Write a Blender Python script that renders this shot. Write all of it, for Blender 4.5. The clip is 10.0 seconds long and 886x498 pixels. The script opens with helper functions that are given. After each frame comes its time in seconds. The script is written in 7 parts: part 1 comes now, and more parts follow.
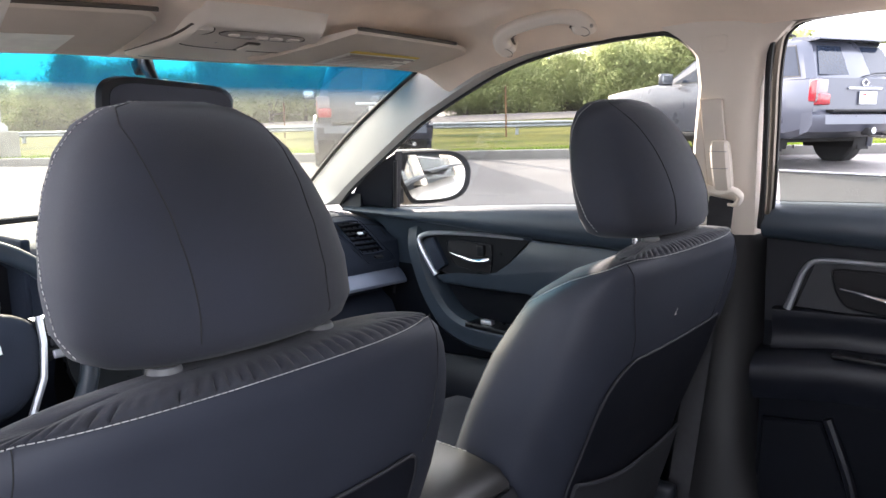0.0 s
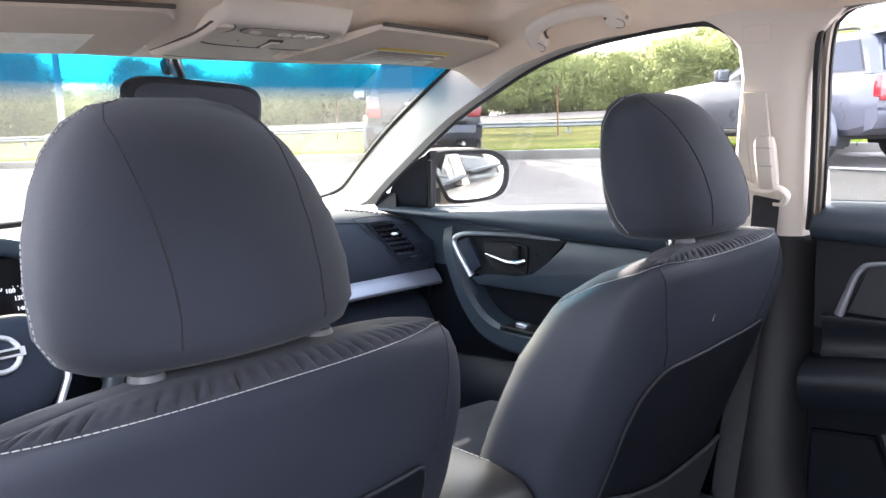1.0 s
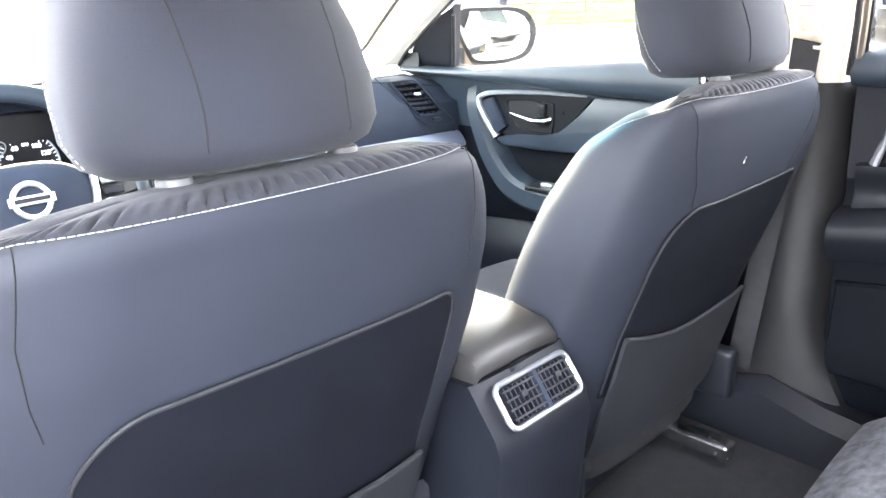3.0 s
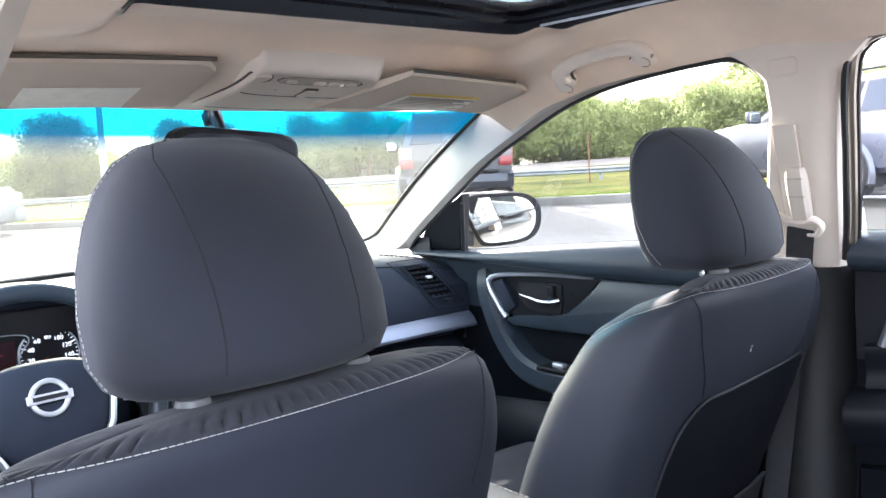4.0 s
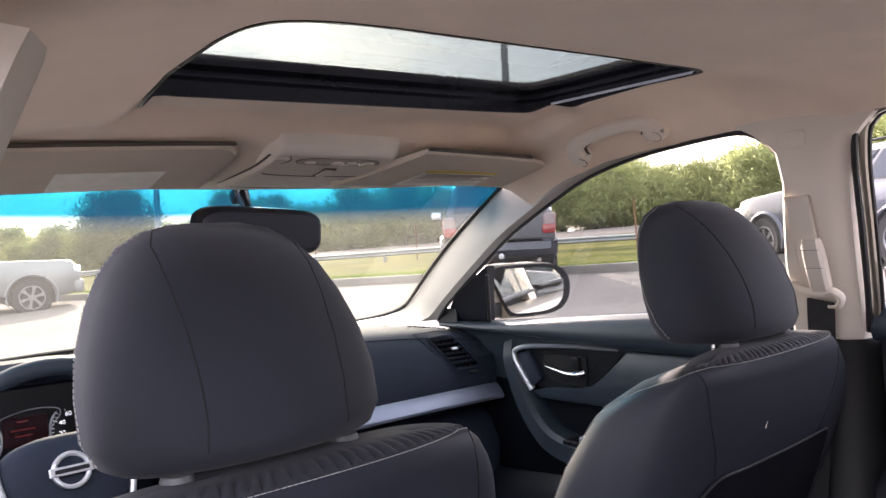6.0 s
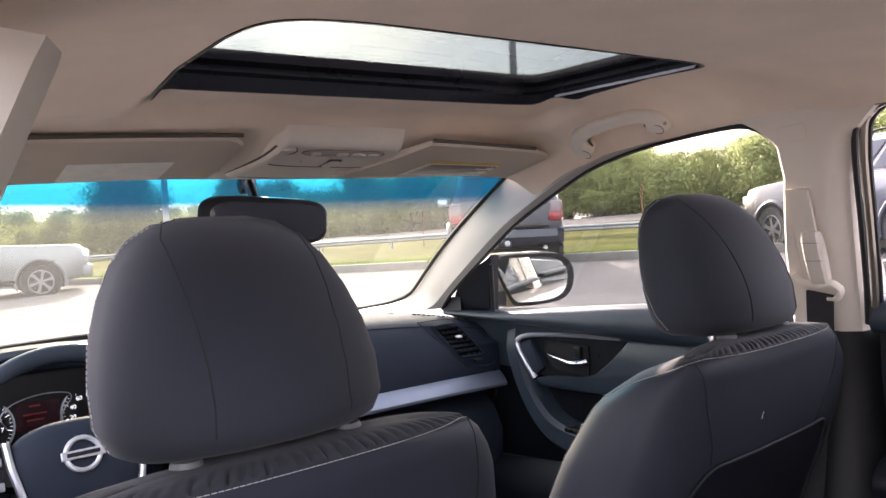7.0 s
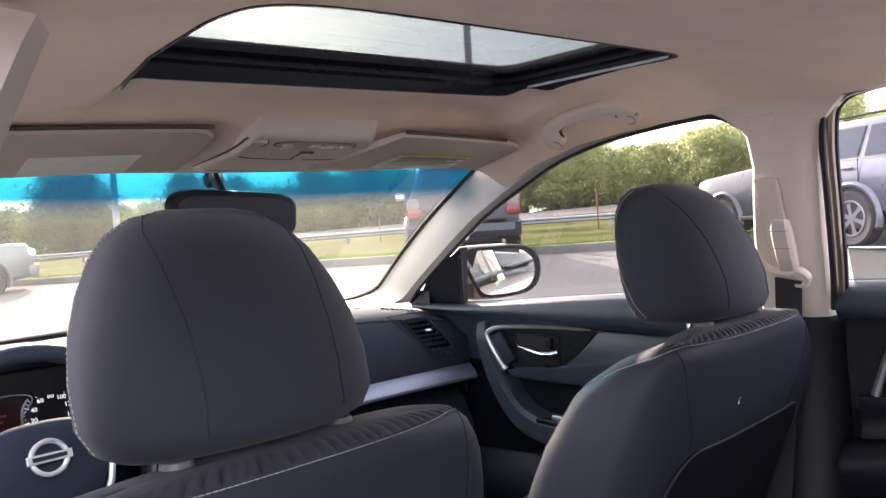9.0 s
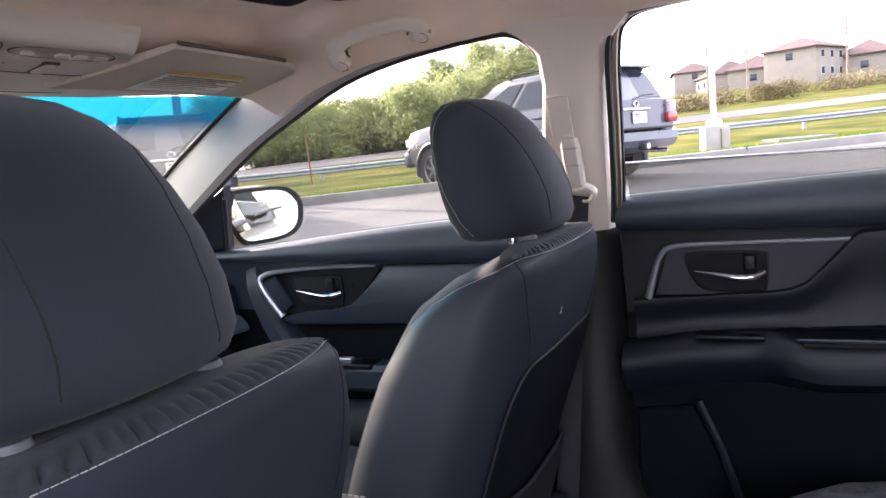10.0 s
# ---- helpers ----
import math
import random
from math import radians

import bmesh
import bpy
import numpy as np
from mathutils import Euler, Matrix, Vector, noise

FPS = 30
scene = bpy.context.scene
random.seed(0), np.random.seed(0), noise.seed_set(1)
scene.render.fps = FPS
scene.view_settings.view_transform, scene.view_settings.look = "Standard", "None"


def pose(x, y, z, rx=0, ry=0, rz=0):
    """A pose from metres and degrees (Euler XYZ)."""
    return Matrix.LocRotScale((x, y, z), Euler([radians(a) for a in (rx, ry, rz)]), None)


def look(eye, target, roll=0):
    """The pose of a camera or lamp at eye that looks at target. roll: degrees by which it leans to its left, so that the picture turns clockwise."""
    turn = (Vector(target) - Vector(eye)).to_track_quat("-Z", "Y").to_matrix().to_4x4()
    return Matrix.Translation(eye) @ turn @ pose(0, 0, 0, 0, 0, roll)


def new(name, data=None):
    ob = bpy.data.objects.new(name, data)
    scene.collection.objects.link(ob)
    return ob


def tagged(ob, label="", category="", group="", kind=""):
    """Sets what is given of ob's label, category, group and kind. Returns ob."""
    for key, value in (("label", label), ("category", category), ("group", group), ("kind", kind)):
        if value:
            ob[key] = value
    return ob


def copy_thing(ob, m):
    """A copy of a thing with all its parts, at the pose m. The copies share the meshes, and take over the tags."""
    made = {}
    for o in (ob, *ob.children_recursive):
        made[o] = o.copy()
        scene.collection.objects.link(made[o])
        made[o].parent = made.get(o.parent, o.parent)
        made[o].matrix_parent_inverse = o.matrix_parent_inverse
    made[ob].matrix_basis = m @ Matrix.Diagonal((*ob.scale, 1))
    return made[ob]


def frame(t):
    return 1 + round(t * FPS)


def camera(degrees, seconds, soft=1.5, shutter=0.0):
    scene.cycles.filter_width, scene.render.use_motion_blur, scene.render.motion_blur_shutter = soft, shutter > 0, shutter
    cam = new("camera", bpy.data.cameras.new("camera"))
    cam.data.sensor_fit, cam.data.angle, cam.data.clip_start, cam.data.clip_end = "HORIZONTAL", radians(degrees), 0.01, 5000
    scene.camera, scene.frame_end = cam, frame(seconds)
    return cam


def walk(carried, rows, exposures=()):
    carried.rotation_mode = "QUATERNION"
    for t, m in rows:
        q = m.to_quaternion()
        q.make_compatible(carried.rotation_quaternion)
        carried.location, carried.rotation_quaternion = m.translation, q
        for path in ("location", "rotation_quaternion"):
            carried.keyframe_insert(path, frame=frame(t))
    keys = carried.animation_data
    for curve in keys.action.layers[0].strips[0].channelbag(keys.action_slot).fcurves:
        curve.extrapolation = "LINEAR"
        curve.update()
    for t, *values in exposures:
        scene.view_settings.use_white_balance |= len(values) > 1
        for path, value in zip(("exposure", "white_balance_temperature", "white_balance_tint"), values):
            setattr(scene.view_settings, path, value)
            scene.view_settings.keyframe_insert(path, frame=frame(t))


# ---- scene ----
cam = camera(61.1, 10.0)
PATH = [
    (0, (-0.765, -0.63, 1.229), (0.757, 0.621, 0.883), -0.3),
    (0.5, (-0.719, -0.634, 1.224), (0.758, 0.672, 0.886), -0.4),
    (1, (-0.706, -0.636, 1.224), (0.725, 0.718, 0.879), -0.8),
    (1.5, (-0.705, -0.636, 1.22), (0.688, 0.745, 0.829), -0.9),
    (2, (-0.709, -0.641, 1.188), (0.64, 0.731, 0.639), -0.9),
    (2.2, (-0.708, -0.636, 1.169), (0.617, 0.717, 0.528), -1.0),
    (3.3, (-0.715, -0.638, 1.163), (0.619, 0.712, 0.532), -1.5),
    (3.5, (-0.714, -0.64, 1.188), (0.649, 0.74, 0.7), -1.7),
    (4, (-0.721, -0.651, 1.207), (0.662, 0.778, 0.996), -2.4),
    (4.5, (-0.728, -0.669, 1.198), (0.634, 0.795, 1.148), -2.9),
    (5, (-0.709, -0.686, 1.208), (0.625, 0.803, 1.204), -3.1),
    (5.5, (-0.689, -0.695, 1.213), (0.627, 0.811, 1.203), -3.1),
    (7, (-0.699, -0.723, 1.224), (0.589, 0.805, 1.163), -2.7),
    (7.5, (-0.7, -0.724, 1.225), (0.584, 0.809, 1.159), -2.6),
    (8, (-0.703, -0.724, 1.225), (0.582, 0.807, 1.163), -2.7),
    (8.5, (-0.706, -0.718, 1.224), (0.609, 0.788, 1.157), -2.9),
    (9, (-0.717, -0.693, 1.221), (0.657, 0.758, 1.14), -3.3),
    (9.5, (-0.744, -0.608, 1.201), (0.821, 0.629, 1.053), -4.2),
    (10, (-0.731, -0.507, 1.177), (1.066, 0.334, 0.926), -5.1),
]
STOPS = 1.95
EXPOSURE = [(t, STOPS + e, k, tint) for t, e, k, tint in ((0, 0.46, 6300, 17), (0.5, 0.84, 6200, 17), (1.0, 0.94, 6100, 17), (1.5, 0.96, 6100, 17), (2.0, 1.18, 5950, 16), (2.2, 1.6, 6100, 15), (3.2, 2.7, 6450, 13), (3.5, 2.72, 6400, 13), (3.75, 1.7, 6000, 12), (4.0, 1.03, 5900, 14),
                                                            (4.5, 0.5, 5950, 16), (5.2, 0.22, 6350, 23), (5.7, 0.14, 6500, 24), (7.0, 0.20, 6550, 24), (8.5, 0.20, 6550, 24), (9.5, 0.12, 6300, 24), (10, 0.22, 6200, 24))]
walk(cam, [(t, look(eye, target, roll)) for t, eye, target, roll in PATH], EXPOSURE)

# ---------------------------------------------------------------- light
SUN_BEARING, SUN_HEIGHT = 24.0, 21.5
world = bpy.data.worlds.new("sky")
scene.world = world
world.use_nodes = True
wn = world.node_tree.nodes
sky = wn.new("ShaderNodeTexSky")
sky.sky_type, sky.sun_disc = "NISHITA", False
sky.sun_elevation, sky.sun_rotation = radians(SUN_HEIGHT), radians(SUN_BEARING)
sky.air_density, sky.dust_density, sky.ozone_density = 1.0, 3.5, 1.0
# thin cloud over the sky
wc = wn.new("ShaderNodeTexCoord")
wm = wn.new("ShaderNodeMapping")
wm.inputs["Scale"].default_value = (1.6, 1.6, 4.0)
wt = wn.new("ShaderNodeTexNoise")
wt.inputs["Scale"].default_value, wt.inputs["Detail"].default_value, wt.inputs["Roughness"].default_value = 2.2, 8, 0.6
wr = wn.new("ShaderNodeValToRGB")
wr.color_ramp.elements[0].position, wr.color_ramp.elements[1].position = 0.42, 0.72
wr.color_ramp.elements[0].color = (0.35, 0.35, 0.35, 1)
wr.color_ramp.elements[1].color = (0.95, 0.95, 0.95, 1)
wx = wn.new("ShaderNodeMix")
wx.data_type = "RGBA"
wx.inputs[7].default_value = (15.0, 15.3, 15.6, 1)
wl = world.node_tree.links
wl.new(wc.outputs["Generated"], wm.inputs["Vector"])
wl.new(wm.outputs["Vector"], wt.inputs["Vector"])
wl.new(wt.outputs["Fac"], wr.inputs["Fac"])
wl.new(wr.outputs["Color"], wx.inputs[0])
wl.new(sky.outputs["Color"], wx.inputs[6])
wl.new(wx.outputs[2], wn["Background"].inputs["Color"])
wn["Background"].inputs["Strength"].default_value = 0.15
sun = new("sun", bpy.data.lights.new("sun", "SUN"))
sun.data.energy, sun.data.angle, sun.data.color = 3.6, radians(0.6), (1.0, 0.90, 0.76)
sb, sh = radians(SUN_BEARING), radians(SUN_HEIGHT)
sun.matrix_world = look((math.sin(sb) * math.cos(sh) * 50, math.cos(sb) * math.cos(sh) * 50, math.sin(sh) * 50), (0, 0, 0))


# ---------------------------------------------------------------- materials
def mat(name, color, rough=0.6, metal=0.0, var=0.15, scale=30.0, fine=400.0, bump=0.1, second=None, coords="Object", spec=0.5, sheen=0.0, coat=0.0, wave=None, island=0.0, emit=None):
    """A Principled material with colour varied at two scales and fine relief."""
    m = bpy.data.materials.new(name)
    m.use_nodes = True
    nt = m.node_tree
    p = nt.nodes["Principled BSDF"]
    tc = nt.nodes.new("ShaderNodeTexCoord")
    big, small = nt.nodes.new("ShaderNodeTexNoise"), nt.nodes.new("ShaderNodeTexNoise")
    big.inputs["Scale"].default_value, big.inputs["Detail"].default_value = scale, 5
    small.inputs["Scale"].default_value, small.inputs["Detail"].default_value = fine, 3
    for n in (big, small):
        nt.links.new(tc.outputs[coords], n.inputs["Vector"])
    ramp = nt.nodes.new("ShaderNodeValToRGB")
    dark = tuple(c * (1 - var) for c in color)
    light = tuple(min(1, c * (1 + var)) for c in (second or color))
    ramp.color_ramp.elements[0].color, ramp.color_ramp.elements[1].color = (*dark, 1), (*light, 1)
    ramp.color_ramp.elements[0].position, ramp.color_ramp.elements[1].position = 0.3, 0.7
    nt.links.new(big.outputs["Fac"], ramp.inputs["Fac"])
    out = ramp.outputs["Color"]
    mul = nt.nodes.new("ShaderNodeMix")
    mul.data_type, mul.blend_type = "RGBA", "MULTIPLY"
    mul.inputs[0].default_value = var
    nt.links.new(out, mul.inputs[6])
    nt.links.new(small.outputs["Color"], mul.inputs[7])
    out = mul.outputs[2]
    if island:
        geo, hsv, rng = nt.nodes.new("ShaderNodeNewGeometry"), nt.nodes.new("ShaderNodeHueSaturation"), nt.nodes.new("ShaderNodeMapRange")
        rng.inputs["To Min"].default_value, rng.inputs["To Max"].default_value = 1 - island, 1 + island
        nt.links.new(geo.outputs["Random Per Island"], rng.inputs["Value"])
        nt.links.new(rng.outputs["Result"], hsv.inputs["Value"])
        nt.links.new(out, hsv.inputs["Color"])
        out = hsv.outputs["Color"]
    nt.links.new(out, p.inputs["Base Color"])
    p.inputs["Roughness"].default_value, p.inputs["Metallic"].default_value = rough, metal
    p.inputs["Specular IOR Level"].default_value = spec
    p.inputs["Sheen Weight"].default_value = sheen
    p.inputs["Coat Weight"].default_value = coat
    rr = nt.nodes.new("ShaderNodeMapRange")
    rr.inputs["To Min"].default_value, rr.inputs["To Max"].default_value = max(0.01, rough - min(0.08, rough * 0.3)), min(1, rough + min(0.08, rough * 0.3))
    nt.links.new(big.outputs["Fac"], rr.inputs["Value"])
    nt.links.new(rr.outputs["Result"], p.inputs["Roughness"])
    if bump:
        b = nt.nodes.new("ShaderNodeBump")
        b.inputs["Strength"].default_value, b.inputs["Distance"].default_value = bump, 0.002
        src = small.outputs["Fac"]
        if wave:
            wv = nt.nodes.new("ShaderNodeTexVoronoi")
            wv.inputs["Scale"].default_value = wave
            nt.links.new(tc.outputs[coords], wv.inputs["Vector"])
            src = wv.outputs["Distance"]
        nt.links.new(src, b.inputs["Height"])
        nt.links.new(b.outputs["Normal"], p.inputs["Normal"])
    if emit:
        p.inputs["Emission Color"].default_value, p.inputs["Emission Strength"].default_value = (*emit[0], 1), emit[1]
    return m


def glass(name, tint, dust=0.0, gloss=0.6, band=None):
    """Thin glass: tinted see-through with mirror gloss, a film of dust, and for a windscreen the shade band along its top."""
    m = bpy.data.materials.new(name)
    m.use_nodes = True
    nt = m.node_tree
    nt.nodes.remove(nt.nodes["Principled BSDF"])
    out = nt.nodes["Material Output"]
    tr, gl, df, tl = (nt.nodes.new(k) for k in ("ShaderNodeBsdfTransparent", "ShaderNodeBsdfGlossy", "ShaderNodeBsdfDiffuse", "ShaderNodeBsdfTranslucent"))
    tr.inputs["Color"].default_value = (*tint, 1)
    gl.inputs["Roughness"].default_value = 0.02
    df.inputs["Color"].default_value = tl.inputs["Color"].default_value = (0.85, 0.83, 0.76, 1)
    fr, ml, m1, m2, m3 = nt.nodes.new("ShaderNodeFresnel"), nt.nodes.new("ShaderNodeMath"), *(nt.nodes.new("ShaderNodeMixShader") for _ in range(3))
    fr.inputs["IOR"].default_value = 1.45
    ml.operation = "MULTIPLY"
    ml.inputs[1].default_value = gloss
    nt.links.new(fr.outputs["Fac"], ml.inputs[0])
    nt.links.new(ml.outputs[0], m1.inputs["Fac"])
    nt.links.new(tr.outputs[0], m1.inputs[1])
    nt.links.new(gl.outputs[0], m1.inputs[2])
    m2.inputs["Fac"].default_value = 0.5
    nt.links.new(df.outputs[0], m2.inputs[1])
    nt.links.new(tl.outputs[0], m2.inputs[2])
    nt.links.new(m1.outputs[0], m3.inputs[1])
    nt.links.new(m2.outputs[0], m3.inputs[2])
    tc, nz, rg = nt.nodes.new("ShaderNodeTexCoord"), nt.nodes.new("ShaderNodeTexNoise"), nt.nodes.new("ShaderNodeMapRange")
    nz.inputs["Scale"].default_value, nz.inputs["Detail"].default_value = 6, 8
    nt.links.new(tc.outputs["Object"], nz.inputs["Vector"])
    nt.links.new(nz.outputs["Fac"], rg.inputs["Value"])
    rg.inputs["To Min"].default_value, rg.inputs["To Max"].default_value = dust * 0.5, dust * 1.5
    nt.links.new(rg.outputs["Result"], m3.inputs["Fac"])
    if band:
        uv, sep, rmp = nt.nodes.new("ShaderNodeUVMap"), nt.nodes.new("ShaderNodeSeparateXYZ"), nt.nodes.new("ShaderNodeValToRGB")
        nt.links.new(uv.outputs["UV"], sep.inputs["Vector"])
        nt.links.new(sep.outputs["Y"], rmp.inputs["Fac"])
        e = rmp.color_ramp.elements
        e[0].position, e[0].color = band[0], (*tint, 1)
        e[1].position, e[1].color = band[1], (*band[2], 1)
        nt.links.new(rmp.outputs["Color"], tr.inputs["Color"])
        # the tinted layer scatters a little blue
        hz, hf, ad = nt.nodes.new("ShaderNodeValToRGB"), nt.nodes.new("ShaderNodeMapRange"), nt.nodes.new("ShaderNodeMath")
        for k, col in ((0, (0.85, 0.83, 0.72)), (1, (0.01, 0.20, 0.40))):
            hz.color_ramp.elements[k].position, hz.color_ramp.elements[k].color = band[k], (*col, 1)
        nt.links.new(sep.outputs["Y"], hz.inputs["Fac"])
        nt.links.new(hz.outputs["Color"], df.inputs["Color"])
        nt.links.new(hz.outputs["Color"], tl.inputs["Color"])
        hf.inputs["From Min"].default_value, hf.inputs["From Max"].default_value, hf.inputs["To Max"].default_value = band[0], band[1], 0.06
        nt.links.new(sep.outputs["Y"], hf.inputs["Value"])
        ad.operation = "ADD"
        nt.links.new(rg.outputs["Result"], ad.inputs[0])
        nt.links.new(hf.outputs["Result"], ad.inputs[1])
        nt.links.new(ad.outputs[0], m3.inputs["Fac"])
    nt.links.new(m3.outputs[0], out.inputs["Surface"])
    return m


def leaf_mat(name, a, b):
    """Leaves: matt faces that also let light through."""
    m = mat(name, a, 0.7, var=0.2, scale=0.5, fine=6, bump=0, second=b, island=0.12, spec=0.12)
    nt = m.node_tree
    p, out = nt.nodes["Principled BSDF"], nt.nodes["Material Output"]
    tl, mx = nt.nodes.new("ShaderNodeBsdfTranslucent"), nt.nodes.new("ShaderNodeMixShader")
    src = p.inputs["Base Color"].links[0].from_socket
    nt.links.new(src, tl.inputs["Color"])
    mx.inputs["Fac"].default_value = 0.72
    nt.links.new(p.outputs[0], mx.inputs[1])
    nt.links.new(tl.outputs[0], mx.inputs[2])
    nt.links.new(mx.outputs[0], out.inputs["Surface"])
    return m


M_HEAD = mat("headliner_cloth", (0.92, 0.76, 0.61), 0.95, var=0.05, scale=12, fine=900, bump=0.25, sheen=0.2)
M_TRIM = mat("beige_plastic", (0.76, 0.68, 0.59), 0.6, var=0.04, scale=9, fine=700, bump=0.12)
M_VISOR = mat("beige_vinyl", (0.62, 0.53, 0.44), 0.7, var=0.05, scale=15, fine=600, bump=0.2)
M_LABEL = mat("cream_sticker", (0.88, 0.86, 0.78), 0.6, var=0.06, scale=60, bump=0)
M_INK = mat("grey_print", (0.38, 0.35, 0.32), 0.7, var=0.05, bump=0)
M_YELLOW = mat("yellow_print", (0.75, 0.55, 0.10), 0.7, var=0.05, bump=0)
M_SEAT = mat("charcoal_seat_cloth", (0.0110, 0.0132, 0.0230), 0.85, var=0.20, scale=14, fine=1600, bump=0.12, sheen=0.06, wave=900)
M_SEATV = mat("charcoal_seat_vinyl", (0.0205, 0.0238, 0.0352), 0.60, var=0.14, scale=8, fine=1400, bump=0.12, spec=0.35)
M_RIB = mat("ribbed_black_cloth", (0.0150, 0.0165, 0.0245), 0.85, var=0.3, scale=70, fine=900, bump=0.3, sheen=0.05)
M_BOARD = mat("black_seat_board", (0.0045, 0.0055, 0.010), 0.8, var=0.2, scale=20, fine=800, bump=0.2, spec=0.15)
M_POCKET = mat("dark_pocket_vinyl", (0.0095, 0.0105, 0.0150), 0.7, var=0.15, scale=14, fine=900, bump=0.25)
M_BENCH = mat("figured_bench_cloth", (0.045, 0.047, 0.056), 0.9, var=0.5, scale=55, fine=300, bump=0.4, second=(0.075, 0.078, 0.09))
M_LOWER = mat("grey_lower_trim", (0.013, 0.013, 0.014), 0.5, var=0.12, scale=10, fine=900, bump=0.25)
# brown tone for gaps in the beige trim, with their shade in the colour
M_GAP = mat("painted_gap_shade", (0.10, 0.085, 0.07), 0.9, var=0.1, bump=0)
# near black for seams, also painted where recesses lie in shade
M_SEAM = mat("seam_and_shade_black", (0.008, 0.008, 0.010), 0.9, var=0.1, bump=0)
M_THREAD = mat("pale_thread", (0.36, 0.36, 0.35), 0.8, var=0.1, scale=300, bump=0.2)
M_DASH = mat("dark_dash_plastic", (0.0235, 0.0305, 0.0475), 0.66, var=0.1, scale=14, fine=900, bump=0.25, wave=700, spec=0.18)
M_DOOR = mat("dark_door_plastic", (0.0084, 0.0098, 0.0150), 0.42, var=0.12, scale=10, fine=900, bump=0.25, wave=700, spec=0.42)
# black trim, darkened so the low door panels read as shaded
M_LOWDOOR = mat("black_lower_trim", (0.004, 0.005, 0.008), 0.6, var=0.15, scale=12, fine=900, bump=0.25, spec=0.10)
M_DOORV = mat("soft_door_vinyl", (0.026, 0.037, 0.051), 0.40, var=0.12, scale=10, fine=800, bump=0.2)
M_LID = mat("smooth_armrest_vinyl", (0.032, 0.031, 0.031), 0.38, var=0.1, scale=15, fine=900, bump=0.12, spec=0.5)
M_GLOSS = mat("piano_black", (0.010, 0.011, 0.013), 0.3, var=0.1, bump=0, spec=0.22)
M_ROOFFRAME = mat("black_sunroof_frame", (0.0035, 0.0032, 0.0042), 0.28, var=0.1, scale=12, bump=0, spec=0.18)
# greyer copy of the beige plastic, with the pillar's shade in the colour
M_PILLAR = mat("darkened_grey_beige_plastic", (0.42, 0.39, 0.355), 0.5, var=0.05, scale=9, fine=700, bump=0.12)
M_GREYP = mat("grey_plastic", (0.10, 0.10, 0.105), 0.5, var=0.1, scale=30, fine=600, bump=0.1)
M_RUBBER = mat("black_rubber", (0.012, 0.012, 0.013), 0.6, var=0.15, scale=40, bump=0.1)
M_SILVER = mat("silver_trim", (0.50, 0.52, 0.56), 0.36, 0.85, var=0.05, scale=20, fine=500, bump=0.03)
# silver of the dash strip, with the sky's blue reflection put into its colour
M_STRIP = mat("sky_tinted_satin_strip", (0.27, 0.30, 0.39), 0.50, 0.75, var=0.05, scale=20, fine=500, bump=0.03)
M_CHROME = mat("chrome", (0.75, 0.76, 0.78), 0.10, 1.0, var=0.02, bump=0)
M_BRIGHT = mat("bright_emblem_metal", (0.80, 0.82, 0.86), 0.32, 0.6, var=0.03, bump=0)
M_STEEL = mat("post_steel", (0.55, 0.55, 0.55), 0.25, 1.0, var=0.05, bump=0)
M_BELT = mat("belt_webbing", (0.030, 0.030, 0.034), 0.8, var=0.2, scale=60, fine=900, bump=0.4)
M_CARPET = mat("dark_carpet", (0.013, 0.014, 0.018), 1.0, var=0.35, scale=40, fine=600, bump=0.9)
M_MIRROR = mat("mirror_glass", (0.90, 0.90, 0.92), 0.012, 1.0, var=0.0, bump=0)
M_DARKGLASS = mat("auto_dimming_glass", (0.035, 0.038, 0.05), 0.05, 1.0, var=0.05, bump=0)
M_GAUGE = mat("gauge_face", (0.008, 0.008, 0.010), 0.4, var=0.1, bump=0)
M_WHITE = mat("white_print", (0.85, 0.85, 0.83), 0.6, var=0.02, bump=0, emit=((0.9, 0.95, 1.0), 0.25))
M_RED = mat("red_print", (0.11, 0.015, 0.015), 0.6, var=0.02, bump=0, emit=((1, 0.1, 0.05), 0.008))
M_SCREEN = mat("display_screen", (0.010, 0.010, 0.014), 0.2, var=0.1, bump=0, emit=((0.25, 0.03, 0.02), 0.008))
M_OWNPAINT = mat("champagne_paint", (0.30, 0.26, 0.21), 0.3, 0.6, var=0.03, scale=3, fine=25, bump=0, coat=0.6)
M_WIND = glass("windscreen_glass", (0.53, 0.56, 0.50), 0.060, 0.08, band=(0.74, 0.86, (0.002, 0.072, 0.118)))
M_PANE = glass("door_glass", (0.52, 0.54, 0.53), 0.02, 0.3)
# grey tint for a pane that is added to dim the outside view
M_DIMPANE = glass("view_dimming_glass", (0.74, 0.75, 0.73), 0.004, 0.2)
M_REARPANE = glass("rear_glass", (0.22, 0.24, 0.24), 0.01, 0.3)
M_ROOFGLASS = glass("sunroof_glass", (0.24, 0.275, 0.285), 0.012, 0.25)
M_LENS = mat("lamp_lens", (0.52, 0.46, 0.40), 0.25, var=0.05, bump=0)

M_LOT = mat("worn_concrete_lot", (0.180, 0.166, 0.160), 0.9, var=0.14, scale=0.5, fine=18, bump=0.3, spec=0.12)
M_KERB = mat("kerb_concrete", (0.15, 0.142, 0.132), 0.9, var=0.2, scale=2, fine=40, bump=0.4)
M_GRASS = mat("grass_ground", (0.040, 0.062, 0.008), 0.95, var=0.3, scale=0.35, fine=9, bump=0.8, second=(0.11, 0.098, 0.022), spec=0.03)
